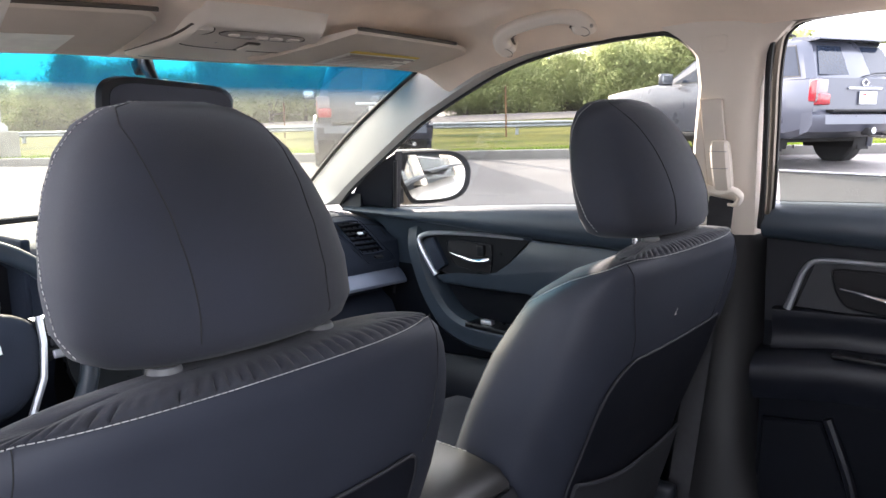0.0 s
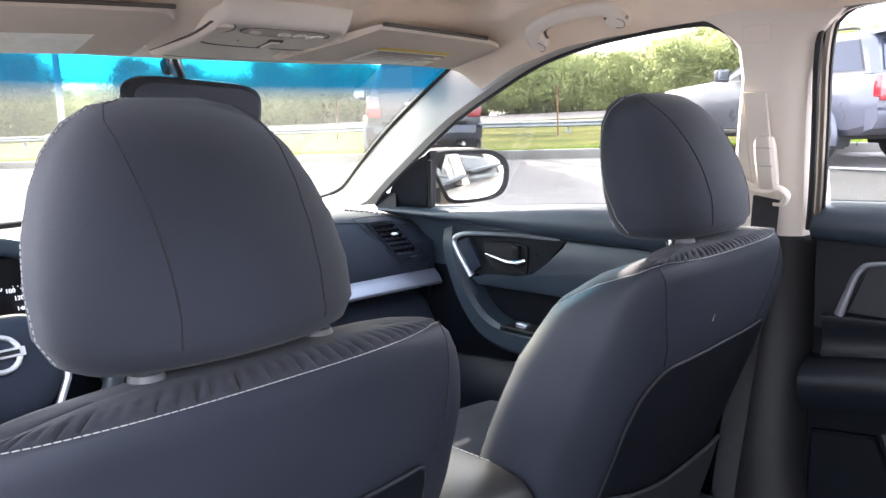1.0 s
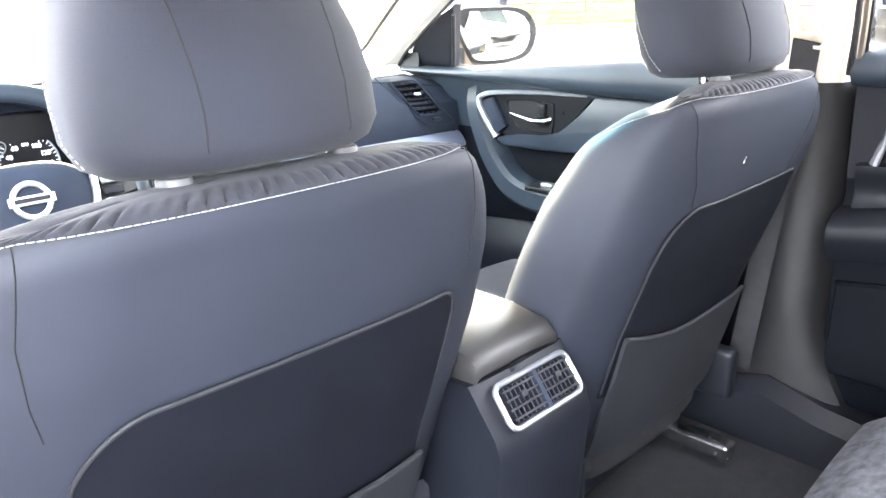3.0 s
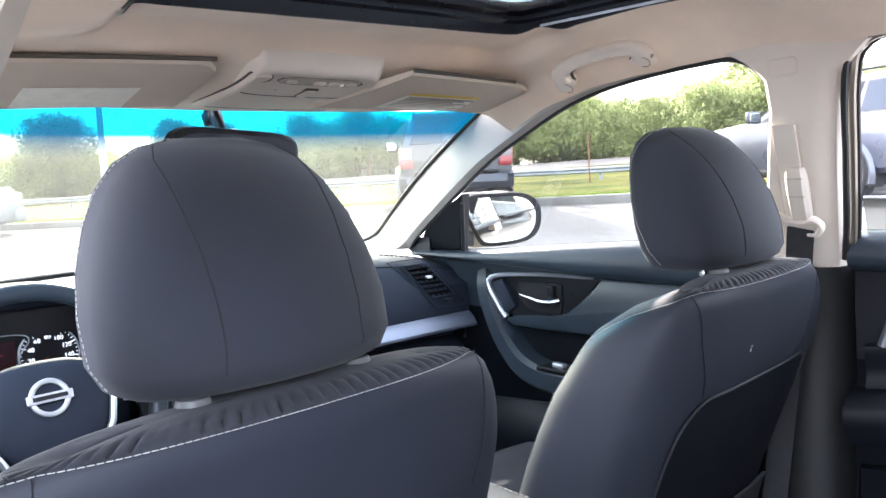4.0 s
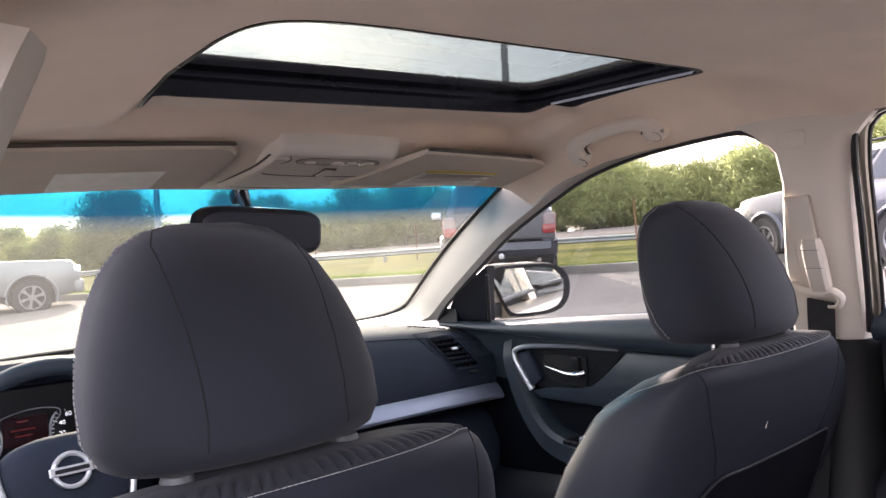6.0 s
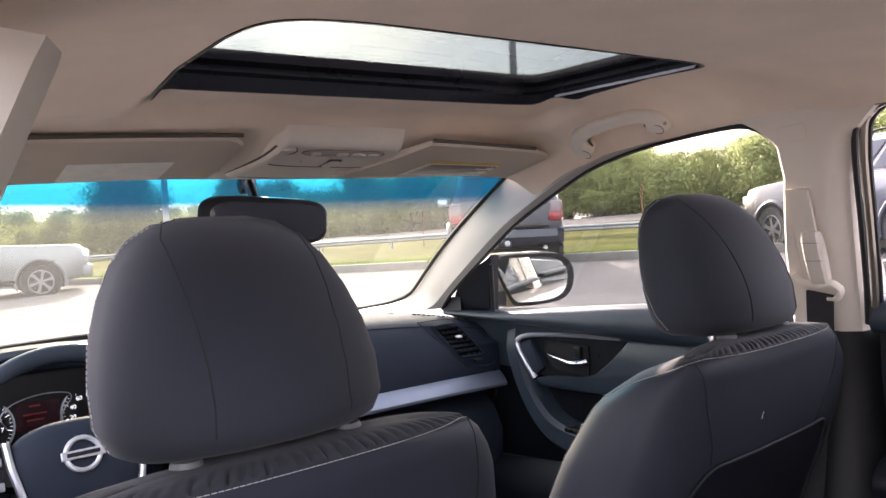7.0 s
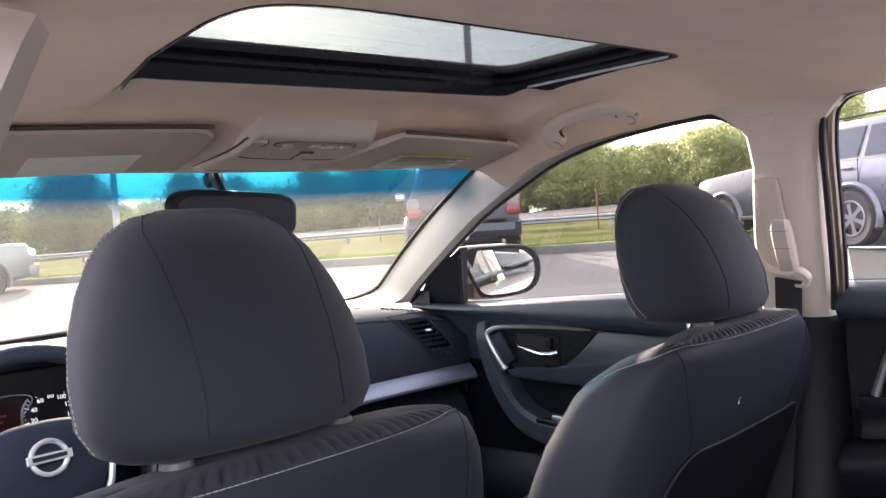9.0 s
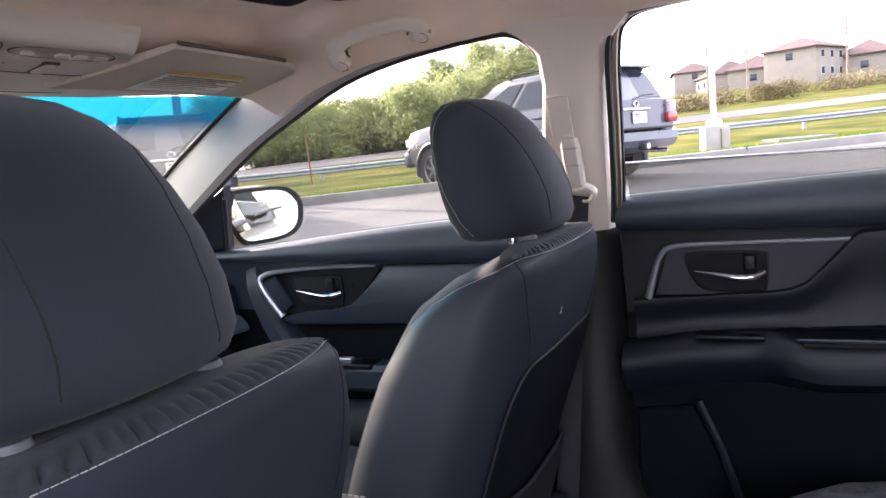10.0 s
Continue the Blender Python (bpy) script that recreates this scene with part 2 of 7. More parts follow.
M_BLADE = leaf_mat("grass_blades", (0.07, 0.14, 0.012), (0.13, 0.17, 0.022))
M_ROAD = mat("grey_road", (0.125, 0.110, 0.105), 0.9, var=0.12, scale=0.8, fine=20, bump=0.3, spec=0.12)
M_GALV = mat("galvanised_steel", (0.27, 0.285, 0.30), 0.45, 0.6, var=0.12, scale=5, fine=60, bump=0.05)
M_POLE = mat("white_pole_paint", (0.34, 0.34, 0.335), 0.5, var=0.05, scale=3, fine=60, bump=0.05)
M_BASE = mat("painted_concrete", (0.27, 0.255, 0.23), 0.85, var=0.15, scale=3, fine=40, bump=0.3)
M_RUST = mat("rusty_steel", (0.20, 0.10, 0.05), 0.8, 0.3, var=0.3, scale=12, fine=80, bump=0.3)
M_BARK = mat("bark", (0.11, 0.085, 0.06), 0.95, var=0.35, scale=6, fine=40, bump=0.8)

M_LEAF = leaf_mat("leaves", (0.35, 0.40, 0.18), (0.46, 0.48, 0.24))
M_LEAFD = leaf_mat("dark_leaves", (0.16, 0.20, 0.085), (0.24, 0.27, 0.11))
M_STUCCO = mat("pale_stucco", (0.22, 0.195, 0.165), 0.9, var=0.08, scale=0.7, fine=12, bump=0.2)
M_ROOFRED = mat("brown_shingles", (0.095, 0.058, 0.052), 0.9, var=0.2, scale=2, fine=10, bump=0.4)
M_WOODPOLE = mat("weathered_wood", (0.22, 0.17, 0.13), 0.9, var=0.25, scale=3, fine=40, bump=0.4)
M_GREYPAINT = mat("slate_metallic_paint", (0.062, 0.067, 0.088), 0.30, 0.35, var=0.03, scale=3, fine=25, bump=0, coat=0.4)
M_NAVYPAINT = mat("navy_paint", (0.012, 0.016, 0.032), 0.22, 0.3, var=0.03, scale=3, fine=25, bump=0, coat=0.8)
M_SILVERPAINT = mat("pale_grey_paint", (0.18, 0.19, 0.20), 0.3, 0.5, var=0.03, scale=3, fine=25, bump=0, coat=0.7)
M_TINTED = mat("tinted_car_glass", (0.014, 0.020, 0.034), 0.06, var=0.1, bump=0, spec=0.35)
M_TYRE = mat("tyre_rubber", (0.020, 0.020, 0.021), 0.8, var=0.2, scale=20, fine=90, bump=0.3)
M_ALLOY = mat("alloy_wheel", (0.20, 0.20, 0.215), 0.35, 0.8, var=0.08, bump=0.02)
M_TAIL = mat("red_lamp_lens", (0.22, 0.012, 0.018), 0.12, var=0.1, bump=0, coat=0.5)
M_CLEARLAMP = mat("clear_lamp_lens", (0.70, 0.70, 0.72), 0.12, var=0.05, bump=0, coat=0.5)
M_LAMPCASE = mat("smoked_lamp_lens", (0.16, 0.12, 0.13), 0.15, var=0.05, bump=0, coat=0.5)
M_PLATE = mat("plate_white", (0.45, 0.46, 0.48), 0.5, var=0.03, bump=0)
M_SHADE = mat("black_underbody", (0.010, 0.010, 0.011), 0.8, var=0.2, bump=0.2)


# ---------------------------------------------------------------- building blocks
def finish(bm, material, sharp=38, smooth=True):
    bmesh.ops.recalc_face_normals(bm, faces=bm.faces)
    me = bpy.data.meshes.new("mesh")
    bm.to_mesh(me)
    bm.free()
    for f in me.polygons:
        f.use_smooth = smooth
    if smooth:
        me.set_sharp_from_angle(angle=radians(sharp))
    me.materials.append(material)
    return me


def thing(name, label, category, at=None, group="", kind=""):
    ob = new(name)
    ob.empty_display_size = 0.05
    if at is not None:
        ob.matrix_world = at
    return tagged(ob, label, category, group, kind)


def part(name, bm, material, parent, label="", sharp=38, smooth=True):
    ob = new(name, finish(bm, material, sharp, smooth))
    ob.parent = parent
    return tagged(ob, label)


def solid(name, bm, material, label, category="", kind="structure", sharp=38):
    return tagged(new(name, finish(bm, material, sharp)), label, category, "", kind)


def box(bm, c, s, bevel=0.0, seg=2, rot=None):
    m = Matrix.Translation(c) @ (rot.to_4x4() if rot else Matrix()) @ Matrix.Diagonal((*s, 1))
    r = bmesh.ops.create_cube(bm, size=1, matrix=m)
    if bevel:
        edges = list({e for v in r["verts"] for e in v.link_edges})
        bmesh.ops.bevel(bm, geom=edges, offset=bevel, segments=seg, profile=0.6, affect="EDGES")
    return bm


def rbox(c, s, bevel=0.01, seg=3, rot=None):
    return box(bmesh.new(), c, s, bevel, seg, rot)


def cyl(bm, a, b, r1, r2=None, seg=16):
    a, b = Vector(a), Vector(b)
    d = b - a
    m = Matrix.Translation((a + b) / 2) @ d.to_track_quat("Z", "Y").to_matrix().to_4x4()
    bmesh.ops.create_cone(bm, cap_ends=True, segments=seg, radius1=r1, radius2=r1 if r2 is None else r2, depth=d.length, matrix=m)
    return bm


def loft(rings, closed=True, caps=(True, True), bm=None):
    """A skin over rings of equally many points."""
    bm = bm or bmesh.new()
    rows = [[bm.verts.new(p) for p in ring] for ring in rings]
    n = len(rows[0])
    for a, b in zip(rows, rows[1:]):
        for i in range(n if closed else n - 1):
            j = (i + 1) % n
            bm.faces.new((a[i], a[j], b[j], b[i]))
    if closed and caps[0]:
        bm.faces.new(rows[0][::-1])
    if closed and caps[1]:
        bm.faces.new(rows[-1])
    return bm


def sheet(rows, thick=0.0, way=None, bm=None):
    """An open skin over rows of points, with thickness along way (or its own normals)."""
    bm = loft(rows, False, bm=bm)
    if thick:
        bm.normal_update()
        if way is None:
            bmesh.ops.solidify(bm, geom=bm.faces[:], thickness=thick)
        else:
            r = bmesh.ops.extrude_face_region(bm, geom=bm.faces[:])
            bmesh.ops.translate(bm, verts=[v for v in r["geom"] if isinstance(v, bmesh.types.BMVert)], vec=Vector(way) * thick)
    return bm


def curve_points(keys, n):
    """n points on a smooth line through the keys."""
    keys = [Vector(k) for k in keys]
    p = [2 * keys[0] - keys[1], *keys, 2 * keys[-1] - keys[-2]]
    out = []
    for i in range(n):
        u = i / (n - 1) * (len(keys) - 1)
        k = min(int(u), len(keys) - 2)
        f = u - k
        a, b, c, d = p[k:k + 4]
        out.append(0.5 * (2 * b + (c - a) * f + (2 * a - 5 * b + 4 * c - d) * f * f + (3 * b - a - 3 * c + d) * f ** 3))
    return out


def tube(pts, r, seg=8, closed=False, bm=None, flat=1.0):
    """A round (or flattened) rod along points; r may be a list."""
    pts = [Vector(p) for p in pts]
    n = len(pts)
    rings = []
    side = None
    for i, p in enumerate(pts):
        a, b = (pts[i - 1], pts[(i + 1) % n]) if closed else (pts[max(i - 1, 0)], pts[min(i + 1, n - 1)])
        t = (b - a).normalized()
        if side is None:
            side = t.orthogonal().normalized()
        side = (side - t * side.dot(t)).normalized()
        up = t.cross(side)
        rr = r[i] if isinstance(r, (list, tuple)) else r
        rings.append([p + rr * (side * math.cos(q) + up * math.sin(q) * flat) for q in (2 * math.pi * k / seg for k in range(seg))])
    if closed:
        rings.append(rings[0])
    return loft(rings, True, (not closed, not closed), bm)


def ribbon(pts, width, thick, across, bm=None):
    """A flat bar along points: width along the vector across, thick along its face."""
    pts, across = [Vector(p) for p in pts], Vector(across)
    rings = []
    for i, p in enumerate(pts):
        t = (pts[min(i + 1, len(pts) - 1)] - pts[max(i - 1, 0)]).normalized()
        a = (across - t * across.dot(t)).normalized() * width / 2
        nrm = t.cross(a).normalized() * thick / 2
        rings.append([p - a - nrm, p + a - nrm, p + a * 0.9 + nrm, p - a * 0.9 + nrm])
    return loft(rings, True, bm=bm)


def dashes(pts, length, gap, r, bm=None):
    """Stitches along a line."""
    bm = bm or bmesh.new()
    pts = np.array([tuple(p) for p in pts])
    run = np.r_[0, np.cumsum(np.linalg.norm(np.diff(pts, axis=0), axis=1))]
    def along(d):
        return Vector([float(np.interp(d, run, pts[:, k])) for k in range(3)])
    d = 0.0
    while d + length < run[-1]:
        p, q = along(d), along(d + length)
        t = (q - p).normalized()
        s = t.orthogonal().normalized() * r
        u = t.cross(s)
        loft([[p + s, p + u, p - s, p - u], [q + s, q + u, q - s, q - u]], True, bm=bm)
        d += length + gap
    return bm


def stitches(line, parent, length=0.0046, gap=0.0013, r=0.00045):
    ob = part("stitching", dashes(line, length, gap, r), M_THREAD, parent, "pale stitching")
    ob["kind"] = "stuff"
    return ob


def text_bm(words, size, m):
    """Letters of the built-in font as a flat bmesh at the pose m."""
    cu = bpy.data.curves.new("words", "FONT")
    cu.body, cu.size, cu.align_x, cu.align_y, cu.extrude, cu.resolution_u = words, size, "CENTER", "CENTER", size * 0.03, 3
    ob = new("words", cu)
    me = bpy.data.meshes.new_from_object(ob.evaluated_get(bpy.context.evaluated_depsgraph_get()))
    bpy.data.objects.remove(ob)
    bpy.data.curves.remove(cu)
    bm = bmesh.new()
    bm.from_mesh(me)
    bpy.data.meshes.remove(me)
    bm.transform(m)
    return bm


def lerp(a, b, t):
    return a + (b - a) * t


def table(keys, x):
    """Straight-line interpolation in (x, value) keys."""
    return float(np.interp(x, [k[0] for k in keys], [k[1] for k in keys]))


# ================================================================ the car's shell
def mirror_x(p):
    return Vector((-p[0], p[1], p[2]))


# edge of the roof lining: front middle, along the windscreen, down the right side, to the rear
LINING = [(0, 0.720, 1.339), (0.30, 0.672, 1.339), (0.47, 0.590, 1.340), (0.560, 0.515, 1.328), (0.578, 0.450, 1.279), (0.563, 0.314, 1.320), (0.553, 0.230, 1.344), (0.546, 0.135, 1.361), (0.541, 0.03, 1.372),
          (0.539, -0.07, 1.377), (0.540, -0.2, 1.374), (0.541, -0.39, 1.382), (0.543, -0.65, 1.378), (0.55, -0.95, 1.345), (0.53, -1.30, 1.29), (0, -1.40, 1.31)]
RIGHT = [Vector(p) for p in LINING]
RIM = RIGHT + [mirror_x(p) + Vector((-0.035 - 0.05 * math.exp(-((p.y + 0.2) / 0.3) ** 4), 0, -0.004)) for p in RIGHT[-2:0:-1]]
HOLE_C, HOLE_X, HOLE_Y = Vector((0.002, 0.0715)), 0.371, 0.1885


def hole(a, grow=0.0):
    """The roof opening's rounded outline, at the angle a."""
    c, s = math.cos(a), math.sin(a)
    hx, hy = HOLE_X + grow, HOLE_Y + grow
    n = 7 if s < 0 and c < 0 else 16
    r = (abs(c / hx) ** n + abs(s / hy) ** n) ** (-1 / n)
    return Vector((HOLE_C.x + r * c, HOLE_C.y + r * s))


def rim(a):
    """Where the way from the opening's middle at the angle a meets the lining's edge."""
    d = Vector((math.cos(a), math.sin(a)))
    best = None
    for p, q in zip(RIM, RIM[1:] + RIM[:1]):
        e = Vector((q.x - p.x, q.y - p.y))
        det = d.x * -e.y + e.x * d.y
        if abs(det) < 1e-9:
            continue
        w = Vector((p.x - HOLE_C.x, p.y - HOLE_C.y))
        k, u = (w.x * -e.y + e.x * w.y) / det, (d.x * w.y - d.y * w.x) / det
        if k > 0 and -1e-6 <= u <= 1 + 1e-6:
            best = p.lerp(q, u)
    return best


ANGLES = [2 * math.pi * i / 220 + 0.003 for i in range(220)]


def lining_z(x, y):
    return table([(-0.2, 1.436), (0.0, 1.438), (0.13, 1.431), (0.25, 1.406)], y) + 0.036 * x


def recess(x, y):
    """Shallow rise of the lining in front of the opening."""
    return 0.027 * smooth((x + 0.374) / 0.034) * smooth((0.43 - x) / 0.03) * smooth((0.380 - y) / 0.040) * smooth((y - 0.14) / 0.08)


def smooth(u):
    u = max(0.0, min(1.0, u))
    return u * u * (3 - 2 * u)


rings = []
for k in range(21):
    f = (k / 20) ** 1.1
    ring = []
    for a in ANGLES:
        i2, o = hole(a), rim(a)
        zi = lining_z(i2.x, i2.y)
        x, y = lerp(i2.x, o.x, f), lerp(i2.y, o.y, f)
        front = max(0.0, min(1.0, (y - 0.15) / 0.3)) * max(0.0, 1 - (abs(x) / 0.5) ** 4)
        side = lerp(2.0, 4.5, smooth((y - 0.27) / 0.10))
        z = o.z + (zi - o.z) * (1 - f ** lerp(side, 0.62, front))
        # shallow step round the opening's front
        if f < 0.999:
            z += recess(x, y)
            z -= 0.007 * smooth((y - 0.272) / 0.10) * smooth((0.70 - y) / 0.08) * smooth((x + 0.17) / 0.06) * smooth((0.23 - x) / 0.06)
        ring.append(Vector((x, y, z)))
    rings.append(ring)
# the lining turns down over the head of the driver's door pillar
skirt = []
for p in rings[-1]:
    w = math.exp(-((p.y + 0.25) / 0.26) ** 4) if p.x < 0 else 0.0
    skirt.append(p + Vector((math.copysign(0.003, p.x) - 0.006 * w, 0, 0.002 - 0.040 * w)))
rings.append(skirt)
lip = []
for up, out in ((0.010, 0.004), (0.006, 0.003), (0.002, 0.0015)):
    lip.append([Vector((*hole(a, out - 0.002), lining_z(*hole(a)) + recess(*hole(a)) + up)) for a in ANGLES])
bm = loft(lip + rings, True, (False, False))
solid("ceiling", bm, M_HEAD, "beige cloth roof lining with a sunroof opening", "ceiling", sharp=60)

sunroof = thing("sunroof", "tinted glass sunroof in a black frame, closed", "sunroof", kind="structure")
frame_rings = [[Vector((*hole(a, g), lining_z(*hole(a)) + recess(*hole(a)) + z)) for a in ANGLES] for g, z in ((0.0, -0.0012), (-0.0045, -0.0008), (-0.005, 0.006))]
frame_rings += [[Vector((*hole(a, g), z + 0.03 * hole(a).x)) for a in ANGLES] for g, z in ( (-0.004, 1.452), (-0.009, 1.457), (-0.006, 1.466), (-0.016, 1.472), (-0.018, 1.486), (0.03, 1.486))]
part("sunroof_frame", loft(frame_rings, True, (False, False)), M_ROOFFRAME, sunroof, "glossy black frame")
rail = [Vector((HOLE_X - 0.004, y, 1.4535)) for y in np.linspace(-0.11, 0.20, 12)]
part("rail", ribbon(rail, 0.003, 0.004, (1, 0, 0.4)), M_SILVER, sunroof, "thin silver rail")
pane = part("roof_pane", sheet([[Vector((x, y, 1.487 + 0.03 * x - 0.008 * (x / 0.4) ** 2)) for x in np.linspace(-0.36, 0.37, 8)] for y in np.linspace(-0.14, 0.25, 6)], 0.004), M_ROOFGLASS, sunroof, "grey tinted glass")
pane.visible_shadow = False

# outer roof skin over the lining
rings = []
for k in range(8):
    f = k / 7
    ring = []
    for a in ANGLES:
        o = rim(a)
        i2 = hole(a, 0.028)
        x, y = lerp(i2.x, o.x * 1.07, f), lerp(i2.y, o.y, f)
        ring.append(Vector((x, y, lerp(1.492 + 0.03 * i2.x, o.z + 0.045, f ** 2.2))))
    rings.append(ring)
solid("roof_panel", loft(rings, True, (False, False)), M_OWNPAINT, "champagne painted steel roof", "roof")


def windscreen_point(u, v):
    """u from -1 (left) to 1 (right), v from 0 (base) to 1 (top)."""
    w = lerp(0.797, 0.628, v ** 1.15)
    base, top = Vector((0, 1.46, 0.965)), Vector((0, 0.725, 1.342))
    back = lerp(0.24, 0.165, v) * u * u
    p = base.lerp(top, v)
    bow = 0.035 * math.sin(math.pi * v)
    return Vector((w * u, p.y - back + bow * 0.4, p.z + bow * 0.6 - 0.0 * u * u))


def glass_edge(v):
    """How far out the clear glass reaches at the height v: rounded at the lower corners."""
    return table([(0.02, 0.74), (0.026, 0.80), (0.038, 0.855), (0.055, 0.895), (0.075, 0.922), (0.10, 0.942), (0.13, 0.953), (0.17, 0.957), (1, 0.957)], v)


def with_uv(bm, nu, nv):
    """UVs by grid order, for a sheet of nv rows of nu points."""
    lay = bm.loops.layers.uv.new("UVMap")
    bm.verts.index_update()
    for f in bm.faces:
        for lp in f.loops:
            i = lp.vert.index
            lp[lay].uv = ((i % nu) / (nu - 1), (i // nu) / (nv - 1))
    return bm


bm = with_uv(sheet([[windscreen_point(u, v) for u in np.linspace(-1, 1, 25)] for v in np.linspace(0, 1, 21)]), 25, 21)
ws = solid("windscreen", bm, M_WIND, "dusty car windscreen with a blue shade band", "windscreen")
edge = [windscreen_point(-1, v) for v in np.linspace(1, 0, 16)] + [windscreen_point(u, 0) for u in np.linspace(-1, 1, 24)] + [windscreen_point(1, v) for v in np.linspace(0, 1, 16)]
side_v = list(np.linspace(1, 0.16, 16)) + [0.13, 0.10, 0.075, 0.055, 0.038, 0.026, 0.02]
inner = [windscreen_point(-glass_edge(v), v) + Vector((0, -0.004, -0.004)) for v in side_v] + [windscreen_point(u, 0.02) + Vector((0, -0.004, 0.002)) for u in np.linspace(-0.72, 0.72, 20)] + [windscreen_point(glass_edge(v), v) + Vector((0, -0.004, -0.004)) for v in side_v[::-1]]
solid("windscreen_border", tube(inner, 0.0055, 6), M_RUBBER, "black printed border round the windscreen", "seal")
solid("windscreen_seal", tube(edge, 0.009, 6), M_RUBBER, "black rubber windscreen seal", "seal")

# line of the door openings on the right side, from the windscreen pillar's foot to the roof
FRONT_LINE = [(0.700, 0.955, 0.985), (0.684, 0.905, 1.022), (0.665, 0.835, 1.063), (0.640, 0.724, 1.126), (0.614, 0.607, 1.191), (0.597, 0.526, 1.232), (0.580, 0.420, 1.277), (0.563, 0.314, 1.319), (0.553, 0.230, 1.343), (0.546, 0.135, 1.360), (0.542, 0.037, 1.370)]


def both(name, build, material, label, category, sides=(1, -1), inset=-0.03):
    for side in sides:
        b = build()
        if side < 0:
            b.transform(Matrix.Translation((inset, 0, 0)) @ Matrix.Diagonal((-1, 1, 1, 1)))
        solid(name, b, material, label, category)


def a_pillar():
    inner = curve_points(FRONT_LINE, 30)
    rings = []
    for i, p in enumerate(inner):
        f = i / 29
        v = min(1.0, 0.012 + f * 1.10)
        q = windscreen_point(min(0.985, glass_edge(v) + 0.012), v)
        q = q + Vector((-0.006, -0.006, -0.006))
        mid = p.lerp(q, 0.72) + Vector((-0.016, -0.014, -0.007)) * (1 - 0.5 * f)
        a1, b1 = p.lerp(q, 0.12) + Vector((-0.014, -0.004, 0.0)), p.lerp(q, 0.92) + Vector((-0.008, -0.010, -0.004))
        out = p.lerp(q, 0.5) + Vector((0.03, 0.02, 0.01))
        rings.append([p, a1, p.lerp(mid, 0.45) + Vector((-0.010, -0.004, 0)), p.lerp(mid, 0.75) + Vector((-0.007, -0.004, 0)), mid, b1, q, out])
    return loft(rings)


both("windscreen_pillar_trim", a_pillar, M_PILLAR, "grey-beige windscreen pillar trim, toned darker for its shade", "pillar trim")


def b_pillar(head=1.40):
    zs = [z for z in (1.392, 1.378, 1.362, 1.342, 1.33, 1.28, 1.22, 1.15, 1.08, 1.03, 1.005) if z < head]
    rings = []
    for z in zs:
        x = 0.690 - 0.40 * (z - 1.0)
        flare = min(1.25, max(0, (z - 1.31) / 0.065)) ** 2 * 0.05
        yf, yr = table([(1.0, -0.070), (1.17, -0.088), (1.28, -0.111), (1.33, -0.115), (1.38, -0.110)], z) + flare, table([(1.0, -0.196), (1.2, -0.214), (1.36, -0.236)], z) - flare * 0.8
        rings.append([Vector((x + 0.05, yf, z)), Vector((x + 0.012, yf - 0.002, z)), Vector((x - 0.004, yf - 0.012, z)), Vector((x - 0.008, lerp(yf, yr, 0.35), z)), Vector((x - 0.007, lerp(yf, yr, 0.62), z)),
                      Vector((x - 0.001, lerp(yf, yr, 0.78), z)), Vector((x + 0.016, yr + 0.006, z)), Vector((x + 0.05, yr, z))])
    return loft(rings)


def wide_pillar():
    b = b_pillar(1.345)
    b.transform(Matrix.Translation((0, -0.2, 0)) @ Matrix.Diagonal((1, 1.5, 1, 1)) @ Matrix.Translation((0, 0.2, 0)))
    return b


both("door_pillar_trim", wide_pillar, M_TRIM, "beige plastic door pillar trim", "pillar trim", (-1,), -0.021)
both("door_pillar_trim", b_pillar, M_TRIM, "beige plastic door pillar trim", "pillar trim", (1,))


def b_pillar_low():
    rings = []
    for z in (1.006, 0.95, 0.85, 0.75, 0.65, 0.57, 0.50, 0.45, 0.41, 0.37, 0.34):
        x = 0.692 + 0.03 * min(1, (1.006 - z) / 0.2)
        w = 0.0 if z > 0.56 else (0.56 - z) ** 1.6 * 1.1
        rings.append([Vector((x + 0.08, -0.06 + w, z))] + [Vector((x + 0.02 - 0.034 * math.sin(math.pi * k) ** 0.6, lerp(-0.068 + w, -0.192 - w, k), z)) for k in np.linspace(0, 1, 11)] + [Vector((x + 0.08, -0.20 - w, z))])
    return loft(rings)


both("lower_pillar_trim", b_pillar_low, M_LOWER, "dark plastic lower pillar trim", "pillar trim")


def tri_seal(pts, r):
    return lambda: tube(curve_points(pts, 40), r, 6)


both("front_door_seal", tri_seal([(x + 0.003, y, z - 0.002) for x, y, z in FRONT_LINE] + [(0.542, -0.03, 1.372), (0.542, -0.070, 1.371), (0.551, -0.098, 1.357), (0.575, -0.114, 1.330), (0.602, -0.114, 1.285), (0.660, -0.088, 1.15), (0.71, -0.064, 1.03)], 0.0046), M_RUBBER, "black rubber door seal", "seal", (1,))
REAR_LINE = [(0.700, -0.201, 1.02), (0.672, -0.211, 1.09), (0.628, -0.222, 1.20), (0.580, -0.234, 1.32), (0.562, -0.254, 1.363), (0.552, -0.33, 1.377), (0.550, -0.5, 1.381), (0.556, -0.75, 1.362), (0.575, -0.95, 1.30), (0.60, -1.1, 1.20)]
REAR_LINE = [(x, y, z + (0.011 if i > 3 else 0.0)) for i, (x, y, z) in enumerate(REAR_LINE)]
off = lambda dx, dy, dz: [(x + dx, y + dy * (1 if i < 5 else 0.3), z + dz * (0 if i < 4 else 1)) for i, (x, y, z) in enumerate(REAR_LINE)]
both("rear_door_seal", tri_seal(REAR_LINE, 0.0052), M_RUBBER, "black rubber door seal", "seal", (1,))
